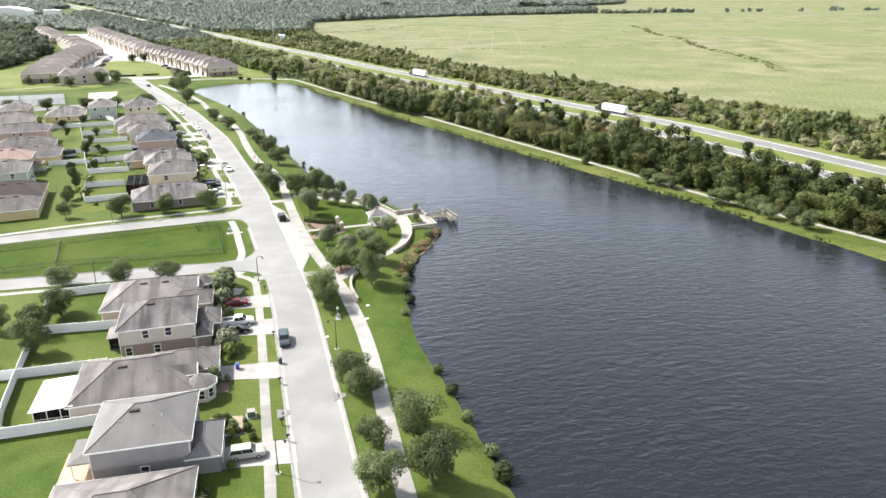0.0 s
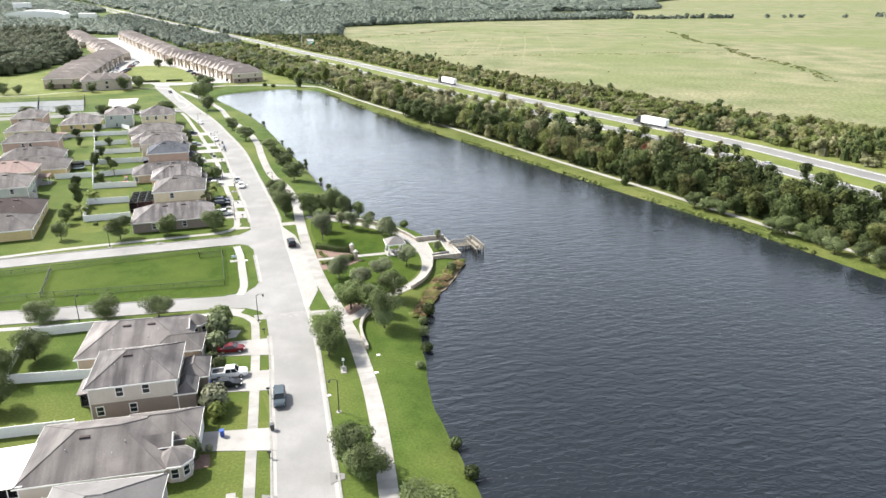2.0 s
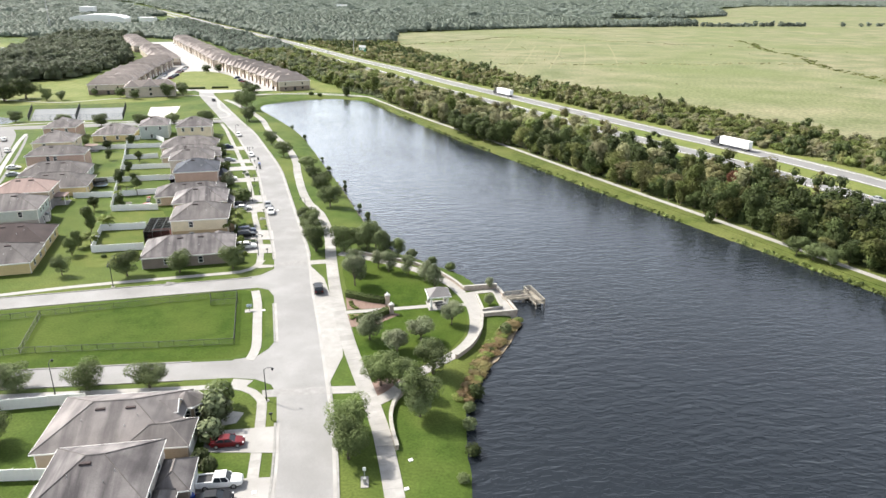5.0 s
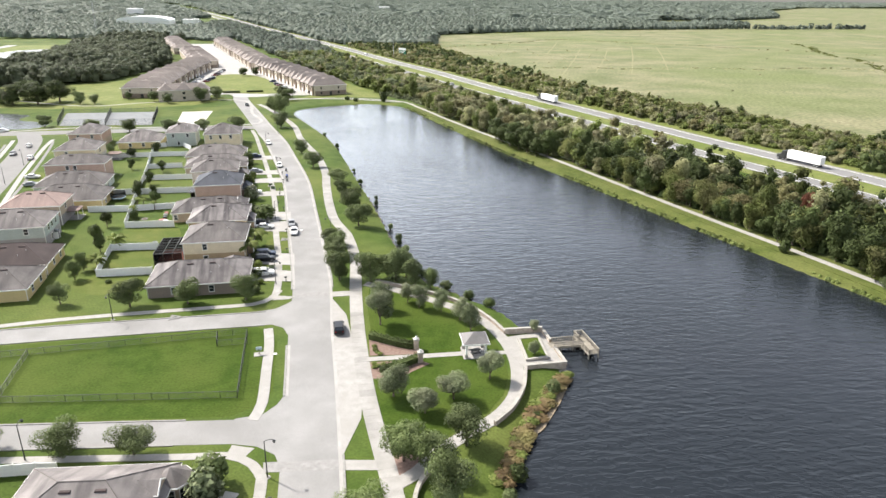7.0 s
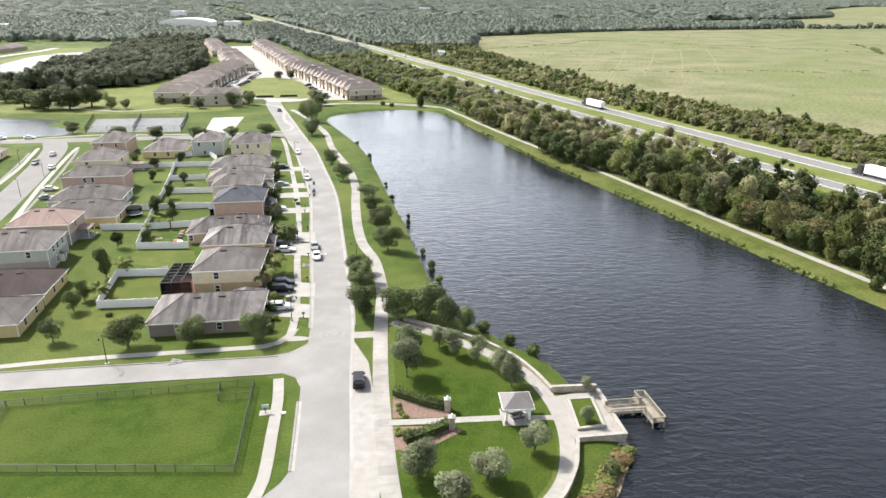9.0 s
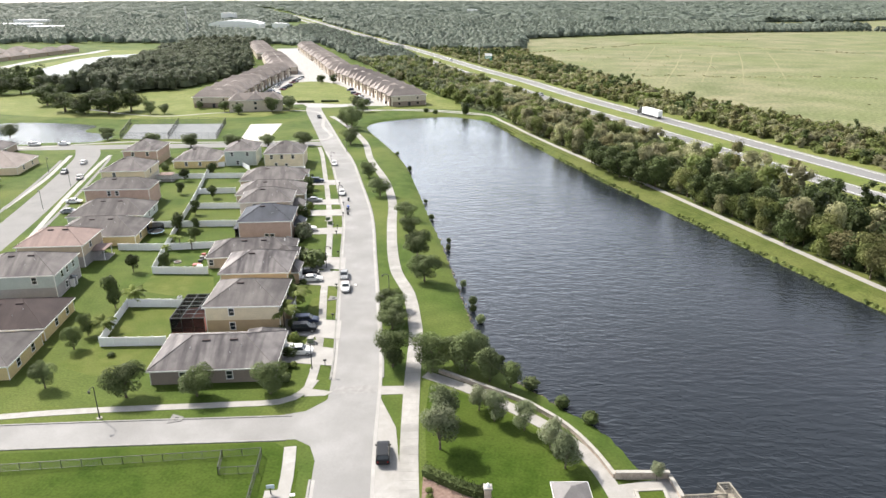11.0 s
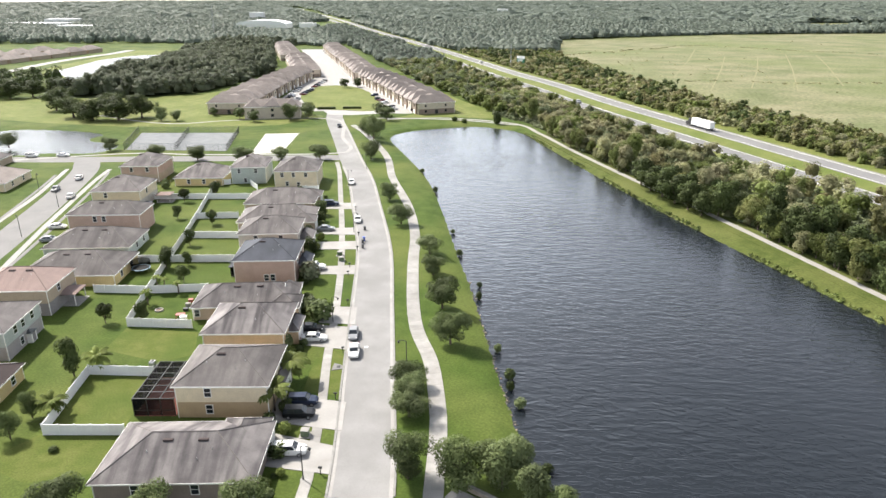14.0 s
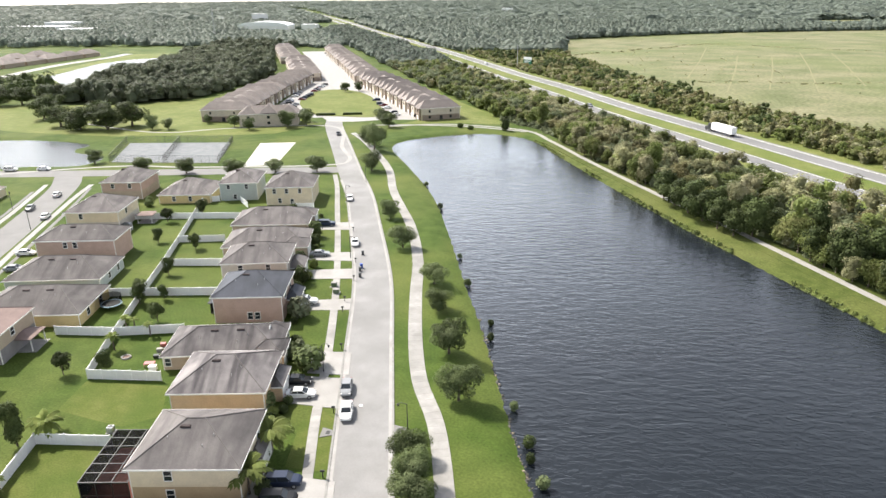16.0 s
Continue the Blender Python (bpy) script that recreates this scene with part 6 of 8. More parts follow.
structure("garden_lawn", flat([(34.2, 56.9), (37, 63), (31.8, 65), (28.6, 76), (27.0, 85), (33, 83.5), (40, 80.3), (45.6, 76.4), (50.6, 71.8), (54.3, 66), (56.6, 60.3), (57.4, 53), (56.8, 47.6), (54.8, 42.6), (51.2, 38.2), (47.2, 33), (44.6, 28.4), (42.6, 27.4), (36.8, 45.3)][::-1], 0.03), GRASS_LUSH, "lush green garden lawn", "lawn")
structure("block_lawn", flat([(-90, 14), (-40, 26.2), (-15, 30.8), (16.5, 36.4), (19.5, 39.5), (20.5, 44), (15.5, 60), (13, 63.5), (9.5, 65), (-34, 51.4), (-90, 33)], 0.012), GRASS_LUSH, "lush lawn round the black fence", "lawn")
structure("dog_lawn", flat([(-25.4, 49.7), (-20, 35.3), (15.6, 41.4), (8.9, 62)], 0.03), GRASS_LUSH, "lush green lawn inside the black fence", "lawn")
for p in ([(31.5, 64.6), (33.2, 57.0), (42, 58.6), (41.2, 60.6), (36, 62.4)], [(34.2, 49.3), (39.6, 50.6), (44.0, 55.6), (42.2, 56.6), (33.8, 54.8)]):
    structure("planting_bed", flat(p, 0.045), MULCH, "reddish mulch bed behind the hedge", "bed")
structure("planting_bed", flat([(42.2, 24.6), (44.6, 25.6), (46.9, 31.5), (44, 32.5), (41.4, 28.8)], 0.045), MULCH, "dark mulch bed under the corner tree", "bed")
structure("planting_bed", flat([(28.2, -29.8), (29.0, -25.5), (33.5, -25.2), (35.8, -28.6), (33.5, -30.5)], 0.045), BANK, "pale sandy bed beside the driveway", "bed")
structure("planting_bed", flat([(26.8, -19.8), (26.4, -16.2), (29.4, -15.8), (30.2, -18.4)], 0.045), MULCH, "reddish mulch bed at the bay window", "bed")
structure("planting_bed", flat([(19, 17.5), (21, 21), (24.5, 20.5), (24.2, 17.8), (20, 16)], 0.045), SAND, "pale gravel bed beside the driveway", "bed")
for p in ([(-29.0, 101.6), (-40.0, 100.0), (-34.6, 86.0), (-24.0, 88.6)], [(-18.5, 90.6), (-23.0, 88.0), (-34.0, 85.0), (-37.0, 76.0), (-28.0, 74.5), (-20.0, 79.0)], [(-43.5, 107.0), (-31.0, 106.0), (-27.0, 110.0), (-31.5, 117.5), (-45.5, 115.2)],
          [(3.0, 104.8), (-0.6, 115.5), (-4.2, 118.0), (-6.0, 114.0), (-3.2, 104.2)], [(7.9, 93.6), (4.9, 101.6), (6.0, 102.4), (9.2, 94.0)], [(31.6, -8.6), (28.6, -1.4), (33.0, -0.6), (36.0, -8.2)]):
    structure("dry_lawn", flat(p, 0.016), GRASS_DRY, "sun-dried yellow-green patch of lawn", "lawn")
structure("muddy_bank", flat([(58.2, 27), (59.6, 33), (61.9, 38.6), (63.0, 40.2), (65.6, 47.2), (66.9, 52), (68.2, 55), (66.2, 55), (64.2, 50.2), (61.8, 45.0), (59.2, 39.2), (57.0, 31)], -0.66), BANK, "bare muddy bank below the garden", "bank")


# ---- leafy things ----
def clump_mesh(name, mat, rnd, n=420, size=0.105, shape=(1, 1, 1)):
    """A shrub, one metre across and high, of loose leaf clumps."""
    g = Geo()
    for _ in range(n):
        u = Vector((rnd.gauss(0, 1), rnd.gauss(0, 1), rnd.gauss(0, 1))).normalized()
        rr = 0.5 * rnd.uniform(0.6, 1.08)
        p = Vector((u.x * rr * shape[0], u.y * rr * shape[1], 0.48 + u.z * rr * 0.98 * shape[2]))
        q = (u + Vector((rnd.uniform(-.6, .6), rnd.uniform(-.6, .6), rnd.uniform(-.3, .7)))).normalized().to_track_quat("Z", "Y")
        s = size * rnd.uniform(0.5, 1.3)
        k = rnd.choice((3, 4))
        g.add([p + q @ Vector((math.cos(6.28 * j / k) * s, math.sin(6.28 * j / k) * s * rnd.uniform(.5, 1), rnd.uniform(-.2, .2) * s)) for j in range(k)], [tuple(range(k))])
    return g.mesh(name, mat)


SHRUBS = {"green": [clump_mesh("foliage", LEAF_OAK, R) for _ in range(2)], "dark": [clump_mesh("foliage", LEAF_DARK, R) for _ in range(2)], "grey": [clump_mesh("foliage", LEAF_GREY, R)],
          "reed": [clump_mesh("foliage", REED, R, 220, 0.14, (1, 1, 0.9))], "palm": [clump_mesh("foliage", LEAF_PALM, R)]}


def shrub(kind, x, y, w, h, label, group, z=0.0):
    s = thing("shrub", pose(x, y, z, 0, 0, (x * 77 + y * 31) % 360), label, "shrub", group)
    s.scale = (w, w, h)
    part("foliage", R.choice(SHRUBS[kind]), None, s)


for x, y, w, h in [(63.3, -13.7, 1.9, 1.7), (65.2, -20.2, 2.2, 2.0), (66.9, -27.5, 2.0, 2.0), (69.4, -35.5, 2.2, 1.8), (70.4, -40.2, 3.0, 2.4), (23.7, 126.6, 1.4, 1.7), (27.4, 118.4, 1.9, 1.8), (28.2, 114.8, 1.3, 1.7), (30.6, 110.3, 1.9, 1.8),
                   (36.8, 96.2, 1.6, 1.3), (33.4, 99.8, 1.2, 1.2), (42.9, 88.9, 2.8, 2.0), (48.3, 84.6, 2.4, 2.0), (52.7, 81.2, 2.6, 2.0), (15.3, 147.9, 1.3, 1.7), (14.0, 153.9, 1.2, 1.3), (4.9, 171.4, 1.8, 1.6), (-1.0, 187.0, 1.4, 1.2), (-17, 224.5, 1.8, 2.0),
                   (-28.9, 248, 1.8, 1.6), (59.4, 28.5, 2.6, 2.4), (64.6, 50.0, 2.4, 2.6), (58.0, 8.0, 1.8, 1.4), (59.2, 14, 2.4, 1.6), (58.6, 20, 2.2, 1.8), (58.4, 24.5, 2.0, 1.6), (61.8, 43, 1.6, 1.0)]:
    shrub("green" if R.random() < 0.45 else "dark", x, y, w, h, "green bush growing at the water's edge", "bushes at the shore", -0.75)
for k in range(60):
    t = k / 59
    p = Vector((58.2 + 9.0 * t ** 1.4, 27 + 28 * t))
    shrub("reed" if R.random() < 0.85 else "palm", p.x - 0.6 + R.uniform(-.8, .8), p.y + R.uniform(-.6, .6), R.uniform(1.5, 2.8), R.uniform(0.5, 1.0), "brown reeds along the garden bank", "reeds at the shore", -0.6)
# stones at the near waterline
WEST_SHORE = [q for q in SHORE if q[0] < 50 and 84 < q[1] < 165 and q[0] < 160 - q[1] * 0.56]
STONE_MESHES = []
for m_ in (BANK, MUD_STONE, MUD_STONE, MUD_STONE):
    rings_ = [(math.cos(i * 0.8976) * r_ * R.uniform(0.8, 1.2), math.sin(i * 0.8976) * r_ * R.uniform(0.8, 1.2), z_ + R.uniform(-0.05, 0.05)) for r_, z_ in ((0.46, -0.5), (0.5, 0.02), (0.3, 0.36)) for i in range(7)]
    STONE_MESHES.append(Geo().add(rings_, [(r_ * 7 + i, r_ * 7 + (i + 1) % 7, r_ * 7 + 7 + (i + 1) % 7, r_ * 7 + 7 + i) for r_ in (0, 1) for i in range(7)] + [tuple(range(14, 21))]).mesh("stone", m_))
for k in range(150):
    (ax, ay), (bx, by) = R.choice(list(zip(WEST_SHORE, WEST_SHORE[1:])))
    t_, d_ = R.random(), R.uniform(0.15, 0.55)
    st = new("stone", STONE_MESHES[k % 4])
    st.matrix_world = pose(ax + (bx - ax) * t_ + R.uniform(-0.25, 0.45), ay + (by - ay) * t_, -0.79, 0, 0, R.uniform(0, 360)) @ Matrix.Diagonal((d_ * 1.3, d_, d_ * 0.8, 1))
    tagged(st, "dark wet stone at the grassy waterline" if k % 4 else "tan stone at the grassy waterline", "stone", "stones at the shore")
# a low green fringe along the far waterline
EAST_SHORE = [q for q in SHORE if q[0] > -15 and 40 < q[1] < 330 and q[0] > 160 - q[1] * 0.56]
fx, fy = [], []
for (ax, ay), (bx, by) in zip(EAST_SHORE, EAST_SHORE[1:]):
    for _ in range(int(math.hypot(bx - ax, by - ay) * 1.6)):
        t_ = R.random()
        fx.append(ax + (bx - ax) * t_ + R.uniform(-0.1, 1.1))
        fy.append(ay + (by - ay) * t_ + R.uniform(-0.1, 0.7))
fx, fy = np.array(fx), np.array(fy)
keep = np.sin(fx * 0.35) + np.sin(fx * 0.13 + 2) > -0.6
woods("waterside_plants", fx[keep], fy[keep], 0.4, 1.0, 1.5, 16, 0.2, LEAF_BRIGHT, "low green plants along the far waterline", 51, 0.0, -0.75)
woods("waterside_plants", fx[keep][::3], fy[keep][::3], 0.5, 1.3, 1.2, 14, 0.2, LEAF_DARK, "darker reeds along the far waterline", 52, 0.0, -0.75)
for k, (x, y, w, h) in enumerate([(122.9, 120.2, 2.6, 3.6), (-22, 346, 4, 6), (-44, 349, 3, 2.5), (-38, 345, 3, 2.2)]):
    shrub("dark", x, y, w, h, "dark rounded bush beside the far path", "far bank plants", -0.1)
# shrubs beside the houses
for kind, x, y, w, h in [("dark", 33.0, -29.0, 1.6, 1.5), ("green", 30.4, -28.2, 1.8, 1.6), ("dark", 35.0, -28.8, 1.3, 1.2), ("dark", 31.5, -26.4, 1.2, 1.4), ("dark", 36.2, -31.0, 1.2, 1.0), ("green", 27.5, -16.5, 2.2, 3.6), ("dark", 26.8, -18.5, 1.6, 1.2),
                        ("grey", 26.8, -4.4, 4.2, 4.0), ("green", 25.4, -1.8, 2.6, 2.4), ("palm", 28.0, -7.2, 2.6, 2.6), ("green", 25.2, -8.0, 2.0, 1.6), ("grey", 21.3, 18.2, 4.4, 5.2), ("grey", 22.0, 13.6, 3.8, 3.4), ("dark", 22.6, 8.6, 2.4, 2.2), ("green", 20.5, 21.5, 4.6, 4.8),
                        ("green", 16.5, -43.2, 1.2, 1.0), ("green", 21.5, -42.0, 1.4, 0.8), ("green", 25.5, -41.3, 1.4, 0.8), ("green", 28.8, -40.6, 1.2, 0.9), ("dark", 1.0, 88.6, 3.0, 2.0), ("dark", -0.6, 82.4, 1.6, 1.6), ("green", -12.6, 115.6, 3.4, 3.4), ("dark", -10.2, 111.4, 3.2, 2.6),
                        ("green", -11.8, 129.0, 5.4, 4.2), ("green", -16.2, 131.0, 3.0, 2.4), ("grey", -22.6, 146.2, 4.2, 4.6), ("dark", -28.4, 156.4, 2.6, 3.0), ("dark", -30.2, 161.5, 3.8, 4.2), ("dark", -36.5, 173.2, 3.0, 2.8), ("dark", -41.0, 190.5, 3.8, 4.4), ("dark", -38.4, 185.0, 2.8, 3.0),
                        ("dark", -58.0, 211, 2.2, 2.0), ("green", -9.0, 87.6, 1.2, 0.8), ("dark", -102, 203, 2.6, 2.2), ("green", -7.0, 104.6, 2.4, 2.2), ("dark", -3.8, 94.6, 2.0, 2.4), ("green", -105, 207, 2.2, 2), ("dark", -29.5, 81, 1.4, 0.8), ("green", -56.0, 91.5, 1.0, 0.8)]:
    shrub(kind, x, y, w, h, "leafy garden shrub beside a house" if kind != "grey" else "grey-green garden shrub beside a driveway", "house shrubs")

# planting along the house fronts
for (cx, cy), ang, w_, d_, gar in FRONTS[:13]:
    ca, sa = math.cos(math.radians(ang)), math.sin(math.radians(ang))
    gy0 = gar[1] if gar else -9
    for k in range(6):
        lx, ly = w_ + R.uniform(0.3, 2.2), R.uniform(-0.5, d_ + 0.5)
        if gar and abs(ly - gy0) < 3.4:
            lx, ly = gar[0] + R.uniform(0.5, 1.4), gy0 + R.choice((-1, 1)) * R.uniform(3.2, 3.9)
        s_ = R.uniform(0.8, 2.0)
        shrub(R.choice(("dark", "green", "green", "grey", "palm")), cx + lx * ca - ly * sa, cy + lx * sa + ly * ca, s_, s_ * R.uniform(0.7, 1.2), "leafy shrub in a bed along the house front", "front garden shrubs")
for k in range(16):
    shrub(R.choice(("green", "reed", "dark", "grey")), 31 + R.uniform(-2.5, 4.5), -28.2 + R.uniform(-1.6, 2.6), R.uniform(0.6, 1.5), R.uniform(0.5, 1.4), "mixed flowering shrub in the front bed", "front garden shrubs")
for k in range(14):
    t_ = k / 13
    shrub(R.choice(("green", "dark", "grey")), 18.6 + 12 * t_, -41.6 + 2.2 * t_ + R.uniform(-.3, .3), R.uniform(0.6, 1.3), R.uniform(0.5, 1.0), "low shrub along the grey house wall", "front garden shrubs")


def palm(x, y, h, spread):
    p = thing("palm_tree", pose(x, y, 0, 0, 0, (x * 53) % 360), "small palm with arching yellow-green fronds", "palm", "garden palms")
    part("trunk", Geo().tube([(0, 0, -0.1), (0.1, 0, h * 0.3), (0.05, 0.05, h * 0.6)], [0.16, 0.13, 0.11], 7), BARK, p, "", True)
    for k in range(22):
        a, e = k * 2.4, R.uniform(0.15, 1.25)
        g = Geo()
        pts = []
        for i in range(7):
            t = i / 6
            r, z = spread * 0.62 * t * math.cos(e * 0.7), h * 0.6 + spread * 0.68 * math.sin(e) * t - spread * 0.38 * t * t
            pts.append(Vector((math.cos(a) * r, math.sin(a) * r, z)))
        side = Vector((-math.sin(a), math.cos(a), 0))
        for i, (u, v) in enumerate(zip(pts, pts[1:])):
            wl = spread * 0.13 * math.sin(math.pi * (i + 0.7) / 7)
            for s in (1, -1):
                g.add([u, v, v + side * s * wl * 0.9 + (v - u) * 0.5 - Vector((0, 0, wl * 0.5)), u + side * s * wl + (v - u) * 0.5 - Vector((0, 0, wl * 0.5))], [(0, 1, 2, 3)])
        part("frond", g, LEAF_PALM, p)


for x, y, h, s in [(-39.6, 101.3, 4.2, 4.4), (-36.4, 88.3, 4.0, 4.0), (-6.6, 106.8, 6.0, 5.6), (-4.9, 98.2, 6.4, 5.0), (-50.6, 131.4, 5.4, 1.9), (-49.0, 131.6, 5.0, 1.8), (-48.6, 125.4, 4.6, 2.2), (-46.0, 131.8, 4.2, 1.6)]:
    palm(x, y, h, s)


def hedge(line, w, h, label):
    ln = curve(line, 0.8)
    hg = thing("hedge", Matrix(), label, "hedge", "garden hedges")
    g = ribbon(ln, w / 2 - 0.12, -w / 2 + 0.12, 0, h - 0.12)
    part("core", g, LEAF_DARK, hg)
    gl = Geo()
    for p, nn in zip(ln, normals(ln)):
        for _ in range(70):
            o, z = R.uniform(-w / 2, w / 2), R.uniform(0.1, h)
            if R.random() < 0.55:
                z = h * R.uniform(0.93, 1.05)
            else:
                o = math.copysign(w / 2, o)
            c = Vector((p.x + nn.x * o + R.uniform(-.4, .4), p.y + nn.y * o + R.uniform(-.4, .4), z))
            q = Vector((R.uniform(-1, 1), R.uniform(-1, 1), R.uniform(0.2, 1.2))).to_track_quat("Z", "Y")
            s = R.uniform(0.06, 0.15)
            gl.add([c + q @ Vector((s, 0, 0)), c + q @ Vector((0, s, 0)), c + q @ Vector((-s, 0, 0)), c + q @ Vector((0, -s, 0))], [(0, 1, 2, 3)])
    part("foliage", gl, LEAF_DARK, hg)


hedge([(32.0, 63.4), (35.4, 62.1), (38, 61.2), (40.4, 60.8)], 1.5, 1.2, "clipped dark-green hedge behind the mulch bed")
hedge([(36.4, 51.4), (38.6, 53.4), (40.2, 54.8), (41.7, 56.5)], 1.5, 1.2, "clipped dark-green hedge beside the entrance walk")
for x, y in [(33.4, 60.2), (33.8, 59.0), (34.3, 58.2), (35.0, 57.6), (34.6, 54.2), (35.4, 53.6), (36.3, 54.2), (34.9, 53.0)]:
    shrub("palm", x, y, 1.0, 0.5, "low yellow-green flowering plant in mulch", "bed plants")


# ---- garden masonry, gazebo, pier ----
def stone_wall(line, h, label, closed=False, t=0.42, base=-0.1):
    w = thing("garden_wall", Matrix(), label, "wall", "garden walls")
    ln = curve(line, 1.2) if len(line) > 2 else [Vector(line[0]), Vector(line[1])]
    part("stonework", ribbon(ln, t / 2, -t / 2, base, h), STONE, w)
    for a, b in zip(ln, ln[1:]):
        d = (b - a).normalized() * 0.012
        part("coping", ribbon([a + d, b - d], t / 2 + 0.07, -t / 2 - 0.07, h, h + 0.09), CAP, w)


stone_wall([(27.5, 89.0), (34.2, 86.4), (41.4, 83.6), (45.8, 81.0), (49.9, 77.6), (53.6, 72.9), (56.3, 68.3)], 0.65, "curved low stacked-stone wall with pale coping")
stone_wall([(56.3, 68.3), (63.2, 70.0)], 1.0, "straight stacked-stone wall with pale coping")
stone_wall([(63.2, 70.0), (64.6, 66.0)], 0.55, "low stone parapet beside the pier")
stone_wall([(65.3, 63.4), (67.0, 58.1)], 0.55, "low stone parapet beside the pier")
stone_wall([(67.0, 58.1), (60.1, 55.9)], 0.75, "stone retaining wall above the bank", base=-1.4)
stone_wall([(60.2, 56.0), (60.1, 52), (59.9, 49.3), (58.4, 43.8), (55.8, 39.2)], 0.7, "curved low stacked-stone wall with pale coping")
stone_wall([(48.8, 32.2), (48.1, 28.4), (46.9, 24.9), (46.7, 21.2), (47.3, 17.6), (48.6, 13.2)], 0.7, "curved low stacked-stone wall with pale coping")
structure("terrace", Geo().prism([(56.3, 66.8), (63.1, 69.8), (66.9, 58.2), (60.1, 56.0), (57.6, 60.5)][::-1], -1.5, 0.09), WALK, "pale concrete terrace above the lake", "terrace")
pl = thing("planter", Matrix(), "raised lawn planter with pale coping", "planter")
PL = [Vector(p) for p in ((58.9, 66.0), (62.4, 67.1), (64.0, 60.0), (60.4, 58.6))]
for a, b in zip(PL, PL[1:] + PL[:1]):
    d = (b - a).normalized() * 0.22
    part("coping", ribbon([a - d * 0.9, b - d * 1.05], 0.22, -0.22, 0.09, 0.5), CAP, pl)
part("soil_lawn", flat([(p.x, p.y) for p in PL][::-1], 0.4), GRASS_LUSH, pl, "mown grass inside the planter")
for x, y in ((40.9, 60.4), (42.3, 55.9)):
    p = thing("entrance_pillar", pose(x, y, 0, 0, 0, 14), "square stone pillar with white cap", "pillar", "entrance pillars")
    part("shaft", Geo().box(-0.42, -0.42, -0.1, 0.42, 0.42, 1.9), STONE, p)
    part("cap", Geo().box(-0.55, -0.55, 1.9, 0.55, 0.55, 2.1, c=0.06), CAP, p)
    part("finial", Geo().cone((0, 0, 2.1), (0, 0, 2.55), 0.3, 0.12, 8), WHITE, p, "white lantern globe")

gz_ = thing("gazebo", pose(51.2, 60.4, 0, 0, 0, 14), "white open gazebo with a grey hip roof", "gazebo")
part("slab", Geo().box(-2.2, -2.2, -0.2, 2.2, 2.2, 0.12), WALK, gz_)
for sx in (-1, 1):
    for sy in (-1, 1):
        po = part("post", Geo().box(sx * 1.7 - 0.16, sy * 1.7 - 0.16, 0.12, sx * 1.7 + 0.16, sy * 1.7 + 0.16, 2.6), WHITE, gz_)
        part("plinth", Geo().box(sx * 1.7 - 0.24, sy * 1.7 - 0.24, 0.12, sx * 1.7 + 0.24, sy * 1.7 + 0.24, 0.7), CAP, po)
for m in (pose(0, 0, 0), pose(0, 0, 0, 0, 0, 90), pose(0, 0, 0, 0, 0, 180), pose(0, 0, 0, 0, 0, 270)):
    part("beam", Geo().box(-1.83, -1.83, 2.4, 1.57, -1.57, 2.72, m), WHITE, gz_)
part("roof", hip(4.6, 4.6, 2.85, 1.35, 0, -2.3, -2.3), ROOF_GREY, gz_)
part("fascia", fascia(4.6, 4.6, 2.85, -2.3, -2.3), WHITE, gz_)
tb = thing("picnic_table", pose(51.4, 60.1, 0.12, 0, 0, 30), "dark picnic table under the gazebo", "table")
part("tabletop", Geo().box(-0.9, -0.4, 0.7, 0.9, 0.4, 0.76), BLACK, tb)
for s in (-1, 1):
    part("bench", Geo().box(-0.9, s * 0.75 - 0.14, 0.42, 0.9, s * 0.75 + 0.14, 0.46), BLACK, tb)
    part("leg", Geo().box(s * 0.7 - 0.04, -0.8, 0, s * 0.7 + 0.04, 0.8, 0.08).box(s * 0.7 - 0.04, -0.05, 0, s * 0.7 + 0.04, 0.05, 0.7), BLACK, tb)

pier = thing("pier", Matrix(), "weathered timber fishing pier with railings", "pier")


def deck(a, b, w, n):
    a, b = Vector(a), Vector(b)
    d = (b - a).normalized()
    q = Vector((-d.y, d.x))
    L = (b - a).length
    k = int(L / 0.19)
    me = None
    for i in range(k):
        c = a + d * (L * (i + 0.5) / k)
        if me is None:
            me = Geo().box(-0.088, -w / 2, 0.0, 0.088, w / 2, 0.05).mesh("plank", TIMBER)
        o = part("plank", me, None, pier)
        o.matrix_basis = pose(c.x, c.y, 0.1 + R.uniform(-.004, .004), 0, 0, math.degrees(math.atan2(d.y, d.x)))
    for s in (1, -1):
        part("joist", ribbon([a, b], s * (w / 2 - 0.1) + 0.06, s * (w / 2 - 0.1) - 0.06, -0.18, 0.095), TIMBER, pier)
    for i in range(n + 1):
        c = a + d * (L * i / n)
        for s in (1, -1):
            p = c + q * s * (w / 2 - 0.12)
            part("support_post", Geo().cone((p.x, p.y, -2.6), (p.x, p.y, 0.06), 0.14, 0.13, 8), TIMBER, pier)


BALUSTER = Geo().box(-0.02, -0.02, 0, 0.02, 0.02, 0.7).mesh("baluster", TIMBER)


